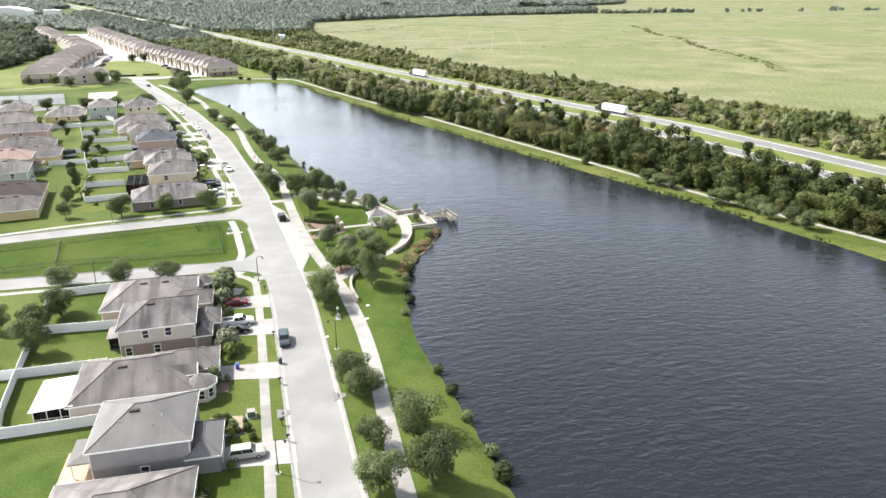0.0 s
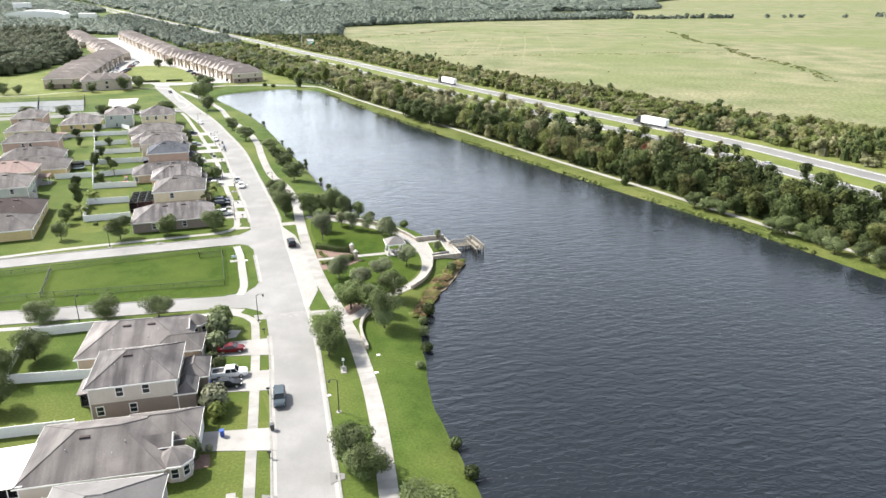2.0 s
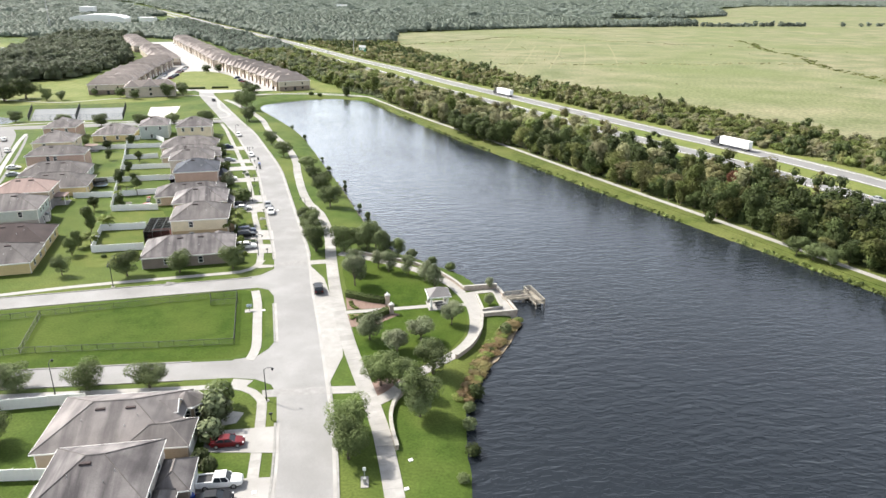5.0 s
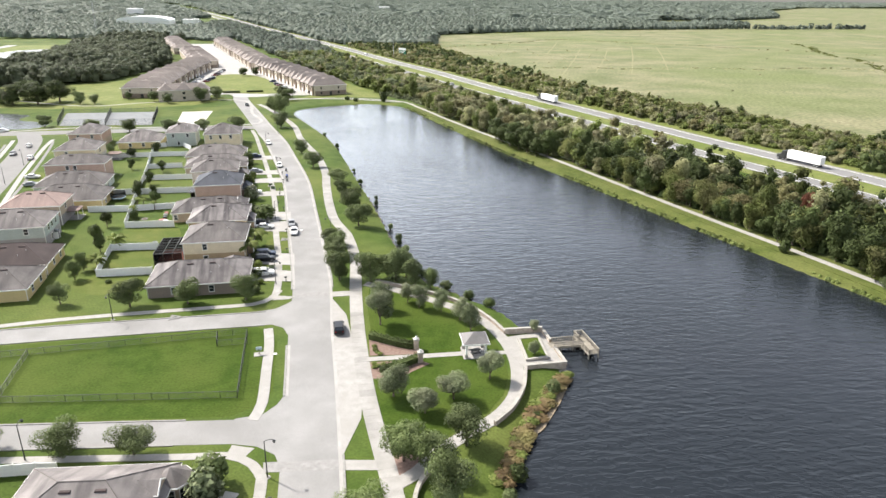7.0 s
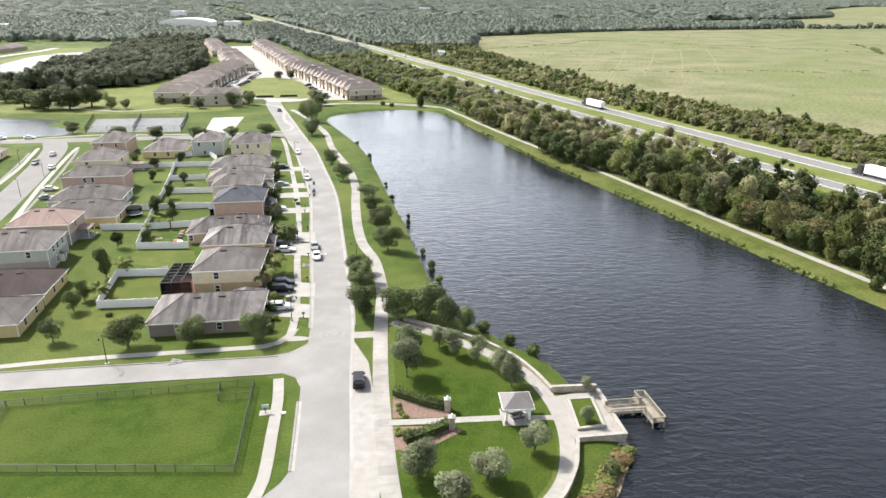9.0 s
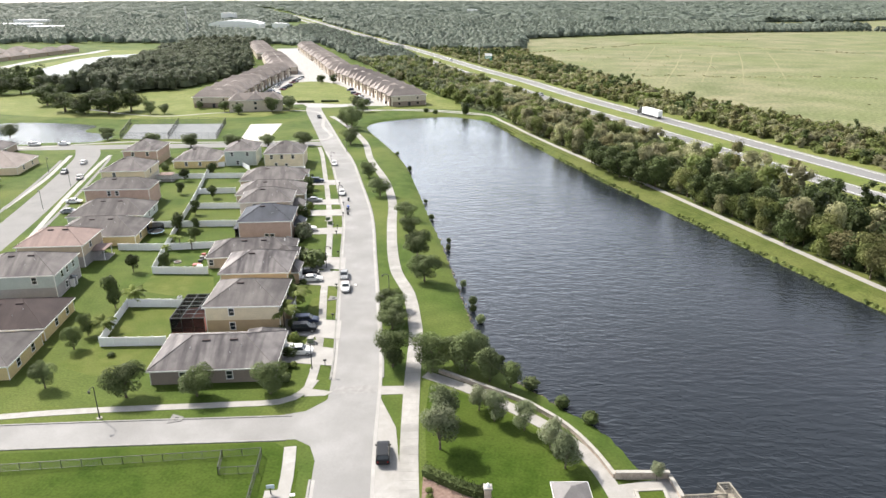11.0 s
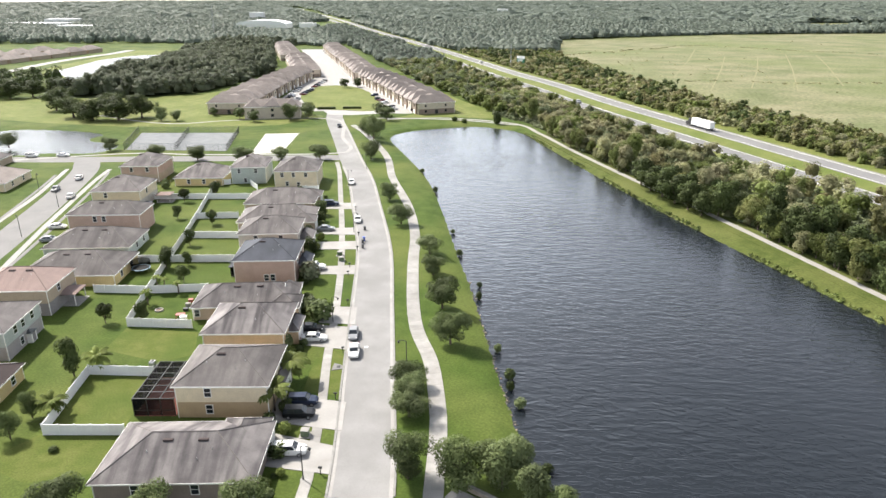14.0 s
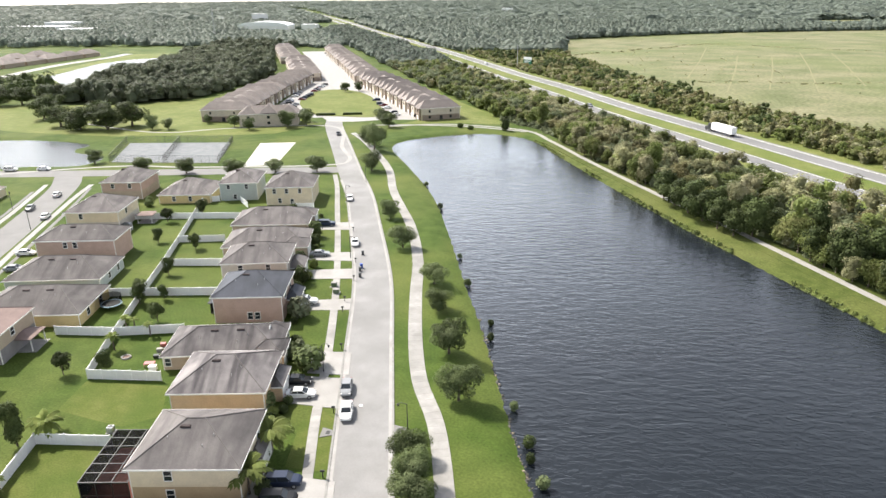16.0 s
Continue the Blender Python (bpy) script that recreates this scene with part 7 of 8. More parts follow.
def railing(pts):
    for a, b in zip(pts, pts[1:]):
        a, b = Vector(a), Vector(b)
        n = max(1, round((b - a).length / 1.6))
        for z0, z1, t in ((1.12, 1.18, 0.07), (0.28, 0.36, 0.025), (0.95, 1.03, 0.025), (0.62, 0.7, 0.025)):
            part("rail", ribbon([a, b], t, -t, z0, z1), TIMBER, pier)
        for i in range(n + 1):
            c = a.lerp(b, i / n)
            part("post", Geo().box(c.x - 0.05, c.y - 0.05, -0.1, c.x + 0.05, c.y + 0.05, 1.14), TIMBER, pier)
        m = int((b - a).length / 0.16)
        for i in range(m):
            c = a.lerp(b, (i + 0.5) / m)
            o = part("baluster", BALUSTER, None, pier)
            o.matrix_basis = pose(c.x, c.y, 0.3)


deck((64.3, 64.6), (70.2, 66.4), 1.9, 3)
deck((69.6, 69.0), (72.0, 62.4), 2.0, 4)
railing([(64.7, 65.6), (69.9, 67.2)])
railing([(69.7, 67.2), (68.9, 68.9), (70.4, 69.4), (72.9, 62.6), (71.2, 62.0), (70.3, 64.6), (65.2, 63.1)])
for i in range(9):
    bl = thing("boulder", pose(62 + i * 0.62 + R.uniform(-.2, .2), 55.3 + i * 0.28 + R.uniform(-.3, .3), -0.75, R.uniform(0, 40), R.uniform(0, 40), R.uniform(0, 360)), "pale boulder at the foot of the wall", "boulder", "bank boulders")
    bl.scale = (R.uniform(.5, .9),) * 3
    part("rock", Geo().box(-.5, -.4, -.3, .5, .4, .35, c=0.22), CAP, bl)


# ---- fences ----
PANEL = Geo().box(0, -0.02, 0.06, 1, 0.02, 1.72).box(0, -0.045, 1.68, 1, 0.045, 1.8).box(0, -0.045, 0.04, 1, 0.045, 0.16).mesh("panel", WHITE)
POST = Geo().box(-0.07, -0.07, -0.2, 0.07, 0.07, 1.88, c=0.03).box(-0.09, -0.09, 1.88, 0.09, 0.09, 1.94, c=0.03).mesh("post", WHITE)


def vinyl_fence(pts):
    f = thing("fence", Matrix(), "tall white vinyl privacy fence", "fence", "white garden fences")
    for a, b in zip(pts, pts[1:]):
        a, b = Vector(a), Vector(b)
        n = max(1, round((b - a).length / 2.4))
        ang = math.degrees(math.atan2(b.y - a.y, b.x - a.x))
        for i in range(n + 1):
            c = a.lerp(b, i / n)
            o = part("post", POST, None, f)
            o.matrix_basis = pose(c.x, c.y, 0, 0, 0, ang)
            if i < n:
                o = part("panel", PANEL, None, f)
                o.matrix_basis = pose(c.x, c.y, 0, 0, 0, ang) @ Matrix.Diagonal(((b - a).length / n, 1, 1, 1))


for pts in [[(-14, -32.5), (1.4, -28.8), (14.6, -25.9)], [(-13.4, 18.2), (-9.3, 3.0), (-5.6, -10.6), (-2.2, -22.4), (0.6, -29)], [(-20, -15.6), (-6.7, -13.1), (8.4, -10.0)], [(-9.0, 2.2), (4.6, 4.0), (9.4, 5.0)],
            [(-13.4, 18.2), (-3.1, 20.8), (-0.4, 21.2)], [(-29.0, 101.8), (-39.8, 99.3), (-33.8, 83.6), (-22.5, 86.8)], [(-33.5, 118.6), (-45.8, 115.9), (-52.2, 130.0), (-59.6, 146.8), (-66.3, 162.6), (-73.0, 177.5), (-81.5, 195.8), (-88.3, 210.8)], [(-63.5, 127.4), (-52.2, 130.0), (-40.5, 134.6)],
            [(-70.1, 143.5), (-59.6, 146.8), (-43.1, 151.6)], [(-66.3, 162.6), (-51.1, 166.8)], [(-73.0, 177.5), (-62.0, 181.4)], [(-81.5, 195.8), (-68.0, 199.6)],
            [(-81.5, 195.8), (-100, 190.2), (-106, 203)], [(-88.3, 210.8), (-84.2, 213)], [(-58.5, 211.5), (-52.5, 213.2), (-49.4, 206.5), (-50, 205.8)], [(-72.0, 209), (-77.4, 214)]]:
    vinyl_fence(pts)


def wire_fence(pts, h, label, gap=2.6, group="black fences"):
    f = thing("wire_fence", Matrix(), label, "fence", group)
    for a, b in zip(pts, pts[1:]):
        a, b = Vector(a), Vector(b)
        n = max(1, round((b - a).length / gap))
        for i in range(n + 1):
            c = a.lerp(b, i / n)
            part("post", Geo().cone((c.x, c.y, -0.1), (c.x, c.y, h + 0.05), 0.045, 0.045, 6), BLACK, f)
        part("top_rail", ribbon([a, b], 0.03, -0.03, h - 0.06, h), BLACK, f)
        part("bottom_rail", ribbon([a, b], 0.015, -0.015, 0.1, 0.13), BLACK, f)
        wires = Geo()
        for k in range(1, 6):
            z = h * k / 6
            ribbon([a, b], 0.006, -0.006, z, z + 0.012, wires)
        m = int((b - a).length / 0.22)
        for i in range(m):
            c = a.lerp(b, (i + 0.5) / m)
            wires.box(c.x - 0.006, c.y - 0.006, 0.1, c.x + 0.006, c.y + 0.006, h)
        o = part("wire", wires, BLACK, f)
        o["kind"] = "stuff"


wire_fence([(-25.4, 49.7), (9.2, 62.0), (15.7, 41.4), (-20.2, 35.3), (-25.4, 49.7)], 1.25, "low black chain-link fence round the lawn")
wire_fence([(4.2, 60.2), (5.6, 56.8), (10.6, 58.4)], 1.25, "black chain-link pen at the gate")
wire_fence([(-25.4, 49.7), (-52, 40), (-46, 26), (-20.2, 35.3)], 1.25, "low black chain-link fence of the next lawn")
wire_fence([(-174.5, 281.7), (-130.6, 294), (-113.8, 257.1), (-155.1, 248.0), (-174.5, 281.7)], 3.0, "tall black chain-link fence round the ball courts", 3.2)
wire_fence([(-152.5, 287.8), (-134.5, 252.5)], 3.0, "tall black chain-link divider between courts", 3.2)
COURT = surface("grey court surface", (0.13, 0.14, 0.145), (0.165, 0.175, 0.18), scale=0.3, fine=5, rough=0.8)
structure("ball_court", flat([(-173, 281.2), (-130.9, 293), (-114.6, 257.9), (-155.1, 249)][::-1], 0.05), COURT, "faded grey tennis courts inside the fence", "court")
structure("sand_court", flat([(-117.6, 294.4), (-103.5, 299.6), (-91.3, 260.4), (-102.1, 255.4)][::-1], 0.05), SAND, "white sand volleyball court", "court")
structure("sidewalk", ribbon(curve([(-200, 211), (-150, 243), (-120, 249.5), (-74, 264), (-68, 275), (-80, 295), (-104, 338), (-150, 322), (-178, 305), (-235, 318)]), 0.8, -0.8, -0.1, 0.05), WALK, "pale path round the ball courts", "path")
structure("sidewalk", ribbon(curve([(-60, 80), (-84, 116), (-105.3, 154.0), (-116.0, 174.4), (-131.0, 204), (-138.0, 219.7)]), 0.75, -0.75, -0.1, 0.05), WALK, "pale sidewalk beside the back street", "pavement")
structure("sidewalk", ribbon(curve([(-120, 150), (-133.3, 179.8), (-144.3, 200.3), (-152.8, 215.5)]), 0.75, -0.75, -0.1, 0.05), WALK, "pale sidewalk beside the back street", "pavement")
structure("lake_head_path", ribbon(curve([(-12, 346), (-40, 352), (-70, 350), (-88, 345)]), 0.9, -0.9, -0.1, 0.056), WALK, "pale path round the head of the lake", "path")


# ---- street furniture ----
def street_lamp(x, y, h, ang):
    l = thing("street_lamp", pose(x, y, 0, 0, 0, ang), "slim black street lamp with a hanging lantern", "street lamp", "street lamps")
    part("base", Geo().cone((0, 0, -0.1), (0, 0, 0.06), 0.42, 0.42, 10), WALK, l)
    part("pole", Geo().tube([(0, 0, 0), (0, 0, 0.8), (0, 0, h)], [0.12, 0.085, 0.06], 8), BLACK, l)
    part("arm", Geo().tube([(0, 0, h - 0.1), (0.35, 0, h + 0.12), (0.9, 0, h + 0.16), (1.25, 0, h + 0.02)], [0.045] * 4, 6), BLACK, l)
    la = part("lantern", Geo().cone((1.25, 0, h - 0.12), (1.25, 0, h + 0.04), 0.24, 0.08, 10), BLACK, l)
    part("globe", Geo().cone((1.25, 0, h - 0.42), (1.25, 0, h - 0.12), 0.1, 0.19, 8), GLASS, la)


for x, y, h, a in [(26.9, 24.0, 5.6, 20), (-6.6, 23.3, 5.6, 100), (10.6, 114.8, 5.6, 190), (-18.6, 64.4, 5.4, 280), (45.9, -5.9, 5.5, 180), (40.9, -38.5, 5.2, 0), (-25.8, 178.5, 5.4, 0), (-9.0, 128.4, 5.2, 0), (6.5, 85.0, 5.2, 0), (-46, 222, 5.2, 0),
                   (-49, 245, 5.2, 200), (-119, 176, 5.6, 150), (-108, 152, 5.6, 150), (-140, 190, 5.6, -30), (-195, 226, 6, 90)]:
    street_lamp(x, y, h, a)


def mailbox(x, y):
    m = thing("mailbox", pose(x, y, 0, 0, 0, 15), "black mailbox on a post beside the kerb", "mailbox", "mailboxes")
    part("post", Geo().box(-0.06, -0.06, -0.1, 0.06, 0.06, 1.0), BLACK, m)
    part("box", Geo().box(-0.28, -0.12, 1.0, 0.28, 0.12, 1.26, c=0.06), BLACK, m)


for x, y in [(29.1, 19.0), (34.2, -1.0), (37.8, -16.8), (39.8, -28), (41.2, -31.8), (2.7, 103.6), (-2.2, 117.6), (8.2, 86.6), (-9.3, 136.3), (-15.4, 150.5), (-17.0, 155.2), (-19.6, 166), (-23.4, 176), (-33, 197)]:
    mailbox(x, y)


def bin_(x, y, mat, label):
    b = thing("wheelie_bin", pose(x, y, 0, 0, 0, 20 + x % 30), label, "bin", "wheelie bins")
    g = Geo().add([(-.24, -.26, .08), (.24, -.26, .08), (.24, .26, .08), (-.24, .26, .08), (-.3, -.32, 1.0), (.3, -.32, 1.0), (.3, .32, 1.0), (-.3, .32, 1.0)], [(3, 2, 1, 0), (4, 5, 6, 7), (0, 1, 5, 4), (1, 2, 6, 5), (2, 3, 7, 6), (3, 0, 4, 7)])
    part("body", g, mat, b)
    part("lid", Geo().box(-.34, -.36, 1.0, .34, .38, 1.1, c=0.05), mat, b)
    for s in (-1, 1):
        part("wheel", Geo().cone((s * .26, .28, .1), (s * .32, .28, .1), .1, .1, 10), BLACK, b)


BLUE = plain("blue plastic", (0.02, 0.07, 0.35), 0.4)
BINGREY = plain("dark grey plastic", (0.06, 0.065, 0.065), 0.5)
for x, y, m in [(30.0, -11.8, BLUE), (36.8, -10.4, BINGREY), (24.4, 1.2, BLUE), (31.4, -33.0, BINGREY), (32.6, -31.4, BINGREY), (-0.8, 88.4, BLUE), (-20.4, 171.4, BINGREY), (-20.8, 173.2, BLUE), (-19.0, 168, BINGREY), (-23.8, 181.2, BINGREY)]:
    bin_(x, y, m, "blue wheelie bin beside the driveway" if m is BLUE else "dark grey wheelie bin at the kerb")
for x, y in [(34.9, -25.4), (2.4, 93.8), (-22.4, 161.8), (-20.5, 158.6)]:
    u = thing("utility_cabinet", pose(x, y, 0, 0, 0, 12), "green electrical cabinet on a concrete pad", "utility box", "utility boxes")
    part("pad", Geo().box(-.8, -.8, -0.1, .8, .8, .1), WALK, u)
    part("cabinet", Geo().box(-.55, -.5, .1, .55, .5, 1.0, c=0.05), plain("utility green", (0.1, 0.14, 0.08), 0.5), u)
    part("lid", Geo().box(-.58, -.53, 1.0, .58, .53, 1.06), WALK, u)
ws = thing("waste_station", pose(45.2, 6.2, 0, 0, 0, 10), "white post with a small bin on a concrete pad", "post")
part("pad", Geo().box(-.5, -1.1, -.1, .5, 1.1, .1), WALK, ws)
part("post", Geo().box(-.06, .5, .1, .06, .62, 2.0), STEEL, ws)
part("sign", Geo().box(-.22, .46, 1.5, .22, .5, 2.0), WHITE, ws)
part("bin", Geo().cone((0, -.3, .1), (0, -.3, 0.9), .2, .24, 10), STEEL, ws)
for x, y in [(47.6, -20.8), (8.9, 116.2), (-0.9, 112.8), (39.6, -25.0), (-7.2, 66.8)]:
    d = thing("storm_drain", pose(x, y, 0, 0, 0, 12), "concrete storm drain inlet in the grass", "drain", "storm drains")
    part("apron", Geo().prism([(-1.0, -1.2), (0.9, -0.5), (0.9, 0.5), (-1.0, 1.2)], -0.1, 0.1), STREET, d)
    part("grate", Geo().box(-0.3, -0.4, 0.1, 0.3, 0.4, 0.115), DARK, d)
for x, y in [(50.7, 11.1), (50.8, 5.3), (16.8, 55.5), (43.8, -1.5), (1.0, 120.5), (31.5, 3.3)]:
    d = thing("valve_cover", pose(x, y, 0, 0, 0, 25), "small pale irrigation box in the lawn", "cover", "valve covers")
    part("cover", Geo().box(-.3, -.25, -.05, .3, .25, .12, c=0.03), WHITE, d)
sg = thing("notice_board", pose(14.1, 55.0, 0, 0, 0, 18), "pale notice panel beside the fenced lawn", "sign")
part("pad", Geo().box(-.9, -.7, -.1, .9, .7, .09), WALK, sg)
part("post", Geo().box(-.06, -.06, .05, .06, .06, 1.1), BLACK, sg)
part("board", Geo().box(-.5, -.04, .9, .5, .04, 1.5), plain("pale blue board", (0.45, 0.52, 0.6), 0.5), sg)


# ---- vehicles ----
def loft(stations, geo=None):
    """A shell through cross-sections (x, half width, z low, z high, inset at top)."""
    g = geo or Geo()
    n = 8
    vs, fs = [], []
    for x, w, z0, z1, i in stations:
        c = min(0.12, (z1 - z0) * 0.25)
        vs += [(x, -w + 0.06, z0), (x, -w, z0 + c), (x, -w + 0.01, z1 - c), (x, -w + i, z1), (x, w - i, z1), (x, w - 0.01, z1 - c), (x, w, z0 + c), (x, w - 0.06, z0)]
    for k in range(len(stations) - 1):
        for j in range(n):
            fs.append((k * n + j, k * n + (j + 1) % n, (k + 1) * n + (j + 1) % n, (k + 1) * n + j))
    m = (len(stations) - 1) * n
    fs += [tuple(range(n)), tuple(range(m + n - 1, m - 1, -1))]
    return g.add(vs, fs)


TYRE = plain("tyre rubber", (0.02, 0.02, 0.02), 0.8)
RIM = plain("alloy rim", (0.45, 0.45, 0.46), 0.35, 0.8)
RED_LAMP = plain("red lamp lens", (0.3, 0.01, 0.01), 0.2)
CLEAR = plain("clear lamp lens", (0.6, 0.6, 0.6), 0.15)
KINDS = {  # body stations, then cabin: x rear, x front at belt, at roof, belt z, roof z
    "sedan": ([(-2.32, 0.7, 0.4, 0.85, .12), (-2.15, 0.84, 0.3, 1.0, .1), (-1.5, 0.9, 0.25, 1.02, .08), (1.0, 0.9, 0.25, 0.98, .08), (1.9, 0.86, 0.28, 0.85, .12), (2.25, 0.74, 0.32, 0.7, .15), (2.36, 0.6, 0.4, 0.6, .12)], (-1.75, 1.15, -1.05, 0.35, 1.0, 1.45)),
    "suv": ([(-2.38, 0.78, 0.45, 1.05, .08), (-2.25, 0.9, 0.35, 1.12, .06), (-1.5, 0.94, 0.3, 1.14, .06), (1.0, 0.94, 0.3, 1.12, .06), (1.95, 0.9, 0.35, 1.02, .1), (2.3, 0.8, 0.4, 0.85, .12), (2.4, 0.66, 0.48, 0.72, .1)], (-2.25, 1.2, -2.0, 0.55, 1.12, 1.72)),
    "pickup": ([(-2.85, 0.86, 0.5, 1.1, .05), (-2.75, 0.95, 0.42, 1.15, .05), (-0.8, 0.97, 0.38, 1.16, .05), (1.3, 0.97, 0.38, 1.16, .05), (2.4, 0.93, 0.42, 1.08, .1), (2.75, 0.85, 0.48, 0.95, .1), (2.86, 0.7, 0.52, 0.8, .1)], (-0.75, 1.5, -0.55, 0.85, 1.15, 1.85)),
}
PAINTS = {}


def vehicle(kind, paint_name, colour, label, m):
    if paint_name not in PAINTS:
        PAINTS[paint_name] = plain(paint_name + " car paint", colour, 0.38, 0.0, spec=0.2, coat=0.03)
    mat = PAINTS[paint_name]
    st, (xr, xf, xr2, xf2, zb, zt) = KINDS[kind]
    name = {"sedan": "car", "suv": "car", "pickup": "pickup_truck"}[kind]
    c = thing(name, m, label, "car", "parked vehicles")
    part("body", loft(st), mat, c)
    w0, w1 = st[2][1] - 0.06, st[2][1] - 0.24
    fr = [(xr, -w0, zb - 0.06), (xf, -w0, zb - 0.06), (xf, w0, zb - 0.06), (xr, w0, zb - 0.06), (xr2, -w1, zt - 0.06), (xf2, -w1, zt - 0.06), (xf2, w1, zt - 0.06), (xr2, w1, zt - 0.06)]
    part("glazing", Geo().add(fr, [(3, 2, 1, 0), (4, 5, 6, 7), (0, 1, 5, 4), (1, 2, 6, 5), (2, 3, 7, 6), (3, 0, 4, 7)]), GLASS, c, "dark glazing")
    part("roof", Geo().box(xr2 - 0.04, -w1 - 0.03, zt - 0.09, xf2 + 0.04, w1 + 0.03, zt, c=0.04), mat, c)
    V = [Vector(p) for p in fr]
    for a, b in ((0, 4), (1, 5), (2, 6), (3, 7)):
        part("pillar", Geo().cone(V[a], V[b], 0.055, 0.045, 5), mat, c)
    mid = 0.5
    for s in (0, 1):
        a = V[0 if s == 0 else 3].lerp(V[1 if s == 0 else 2], mid)
        b = V[4 if s == 0 else 7].lerp(V[5 if s == 0 else 6], mid)
        part("pillar", Geo().cone(a, b, 0.05, 0.05, 5), mat, c)
    L = st[-1][0]
    R0 = 0.38 if kind == "pickup" else 0.34
    for x in (-L * 0.6, L * 0.62):
        for s in (-1, 1):
            y = s * (st[2][1] - 0.1)
            t = part("tyre", Geo().cone((x, y - 0.1, R0), (x, y + 0.12 * 1, R0), R0, R0, 14), TYRE, c)
            part("rim", Geo().cone((x, y + s * 0.1 + 0.01 * s, R0), (x, y + s * 0.135, R0), R0 * 0.62, R0 * 0.55, 10), RIM, t)
    for s in (-1, 1):
        part("headlight", Geo().box(L - 0.24, s * 0.62 - 0.16, 0.62, L - 0.06, s * 0.62 + 0.12, 0.78), CLEAR, c)
        part("tail_light", Geo().box(-L - 0.0, s * 0.66 - 0.1, 0.75, -L + 0.12, s * 0.66 + 0.1, 0.95), RED_LAMP, c)
        part("mirror", Geo().box(xf - 0.35, s * (w0 + 0.12) - 0.1, zb, xf - 0.2, s * (w0 + 0.12) + 0.1, zb + 0.14), mat, c)
    if kind == "pickup":
        part("bed_liner", Geo().box(-2.7, -0.82, 1.1, -0.9, 0.82, 1.168), DARK, c)
        for y0, y1 in ((-0.97, -0.82), (0.82, 0.97)):
            part("bed_side", Geo().box(-2.8, y0, 1.1, -0.8, y1, 1.36), mat, c)
        part("tailgate", Geo().box(-2.86, -0.9, 1.05, -2.78, 0.9, 1.36), mat, c)
    return c


W_, B_, S_ = ("white", (0.72, 0.72, 0.71)), ("black", (0.012, 0.013, 0.015)), ("silver", (0.24, 0.25, 0.26))
for kind, (pn, pc), lb, x, y, a in [
        ("suv", ("blue-grey", (0.045, 0.062, 0.075)), "blue-grey car parked at the kerb", 36.4, -3.0, -78),
        ("suv", B_, "black car parked in the pull-off lane", 25.5, 65.6, 107), ("sedan", S_, "silver car parked at the kerb", -2.9, 124.0, -70), ("sedan", W_, "white car parked at the kerb", -0.2, 117.9, -70),
        ("sedan", W_, "white car parked at the kerb", -28.5, 187.6, -66), ("sedan", W_, "white car parked at the kerb", -46.0, 224.5, -65), ("sedan", B_, "dark car driving on the lake road", -92.5, 319, -62),
        ("suv", W_, "white car in the driveway", 2.2, 89.4, 17), ("suv", B_, "black car in the driveway", -0.6, 97.8, 17), ("suv", ("dark blue", (0.02, 0.03, 0.06)), "dark blue car in the driveway", -1.6, 101.0, 17),
        ("sedan", W_, "white hatchback in the driveway", -9.1, 120.4, 17), ("sedan", B_, "black car in the driveway", -11.4, 123.8, 17), ("pickup", W_, "white pickup truck in the driveway", -24.6, 151.8, 18),
        ("sedan", S_, "silver car in the driveway", -33.6, 178.0, 18), ("suv", ("dark blue", (0.02, 0.03, 0.06)), "dark blue van in the driveway", -42.0, 199.6, 18), ("sedan", ("red", (0.12, 0.01, 0.014)), "dark red car in the driveway", 24.8, 12.6, 12),
        ("pickup", W_, "white pickup truck in the driveway", 26.8, 4.3, 12), ("sedan", B_, "black car beside the pickup truck", 27.2, 1.2, 12), ("suv", ("champagne", (0.42, 0.4, 0.36)), "champagne car in the driveway", 36.2, -34.8, 10),
        ("sedan", W_, "white car in the back street", -123.4, 185.6, 118), ("sedan", S_, "silver car in the back street", -134.4, 191, -62), ("sedan", W_, "white car in the back street", -104, 160, 20), ("sedan", S_, "grey car beside a house", -98, 151, 22),
        ("suv", W_, "white car in the cross street", -181, 228.0, 20), ("sedan", W_, "white car at the far kerb", -170, 232, 20), ("sedan", W_, "white car in the back street", -138, 205, 118), ("sedan", B_, "dark car in a driveway", -150, 176, 25)]:
    vehicle(kind, pn, pc, lb, pose(x, y, 0.05, 0, 0, a))
# cars in the parking court of the town houses
COURT_CARS = [vehicle(k, pn, pc, lb, pose(-110, 380, 0.05, 0, 0, 0)) for k, (pn, pc), lb in (("sedan", W_, "white car in the parking court"), ("suv", B_, "black car in the parking court"), ("sedan", S_, "silver car in the parking court"), ("sedan", ("red", (0.12, 0.01, 0.014)), "red car in the parking court"), ("suv", ("dark blue", (0.02, 0.03, 0.06)), "dark blue car in the parking court"))]
SPOTS = []
for a, b, n, off, tilt in [((-150, 345), (-186, 480), 22, -9.5, 0), ((-63, 376), (-136, 490), 22, 9.5, 0), ((-213, 520), (-262, 610), 12, -11, 0), ((-152, 515), (-280, 730), 26, 11.0, 0), ((-78, 372), (-118, 436), 9, 5, 0), ((-158, 392), (-180, 455), 9, 0, 0)]:
    a, b = Vector(a), Vector(b)
    d = (b - a).normalized()
    q = Vector((-d.y, d.x))
    for i in range(n):
        if R.random() < 0.78:
            c = a.lerp(b, (i + R.uniform(0.2, 0.8)) / n) + q * (off + R.uniform(-.6, .6))
            SPOTS.append((c, math.degrees(math.atan2(q.y, q.x)) + R.choice((0, 180)) + R.uniform(-4, 4)))
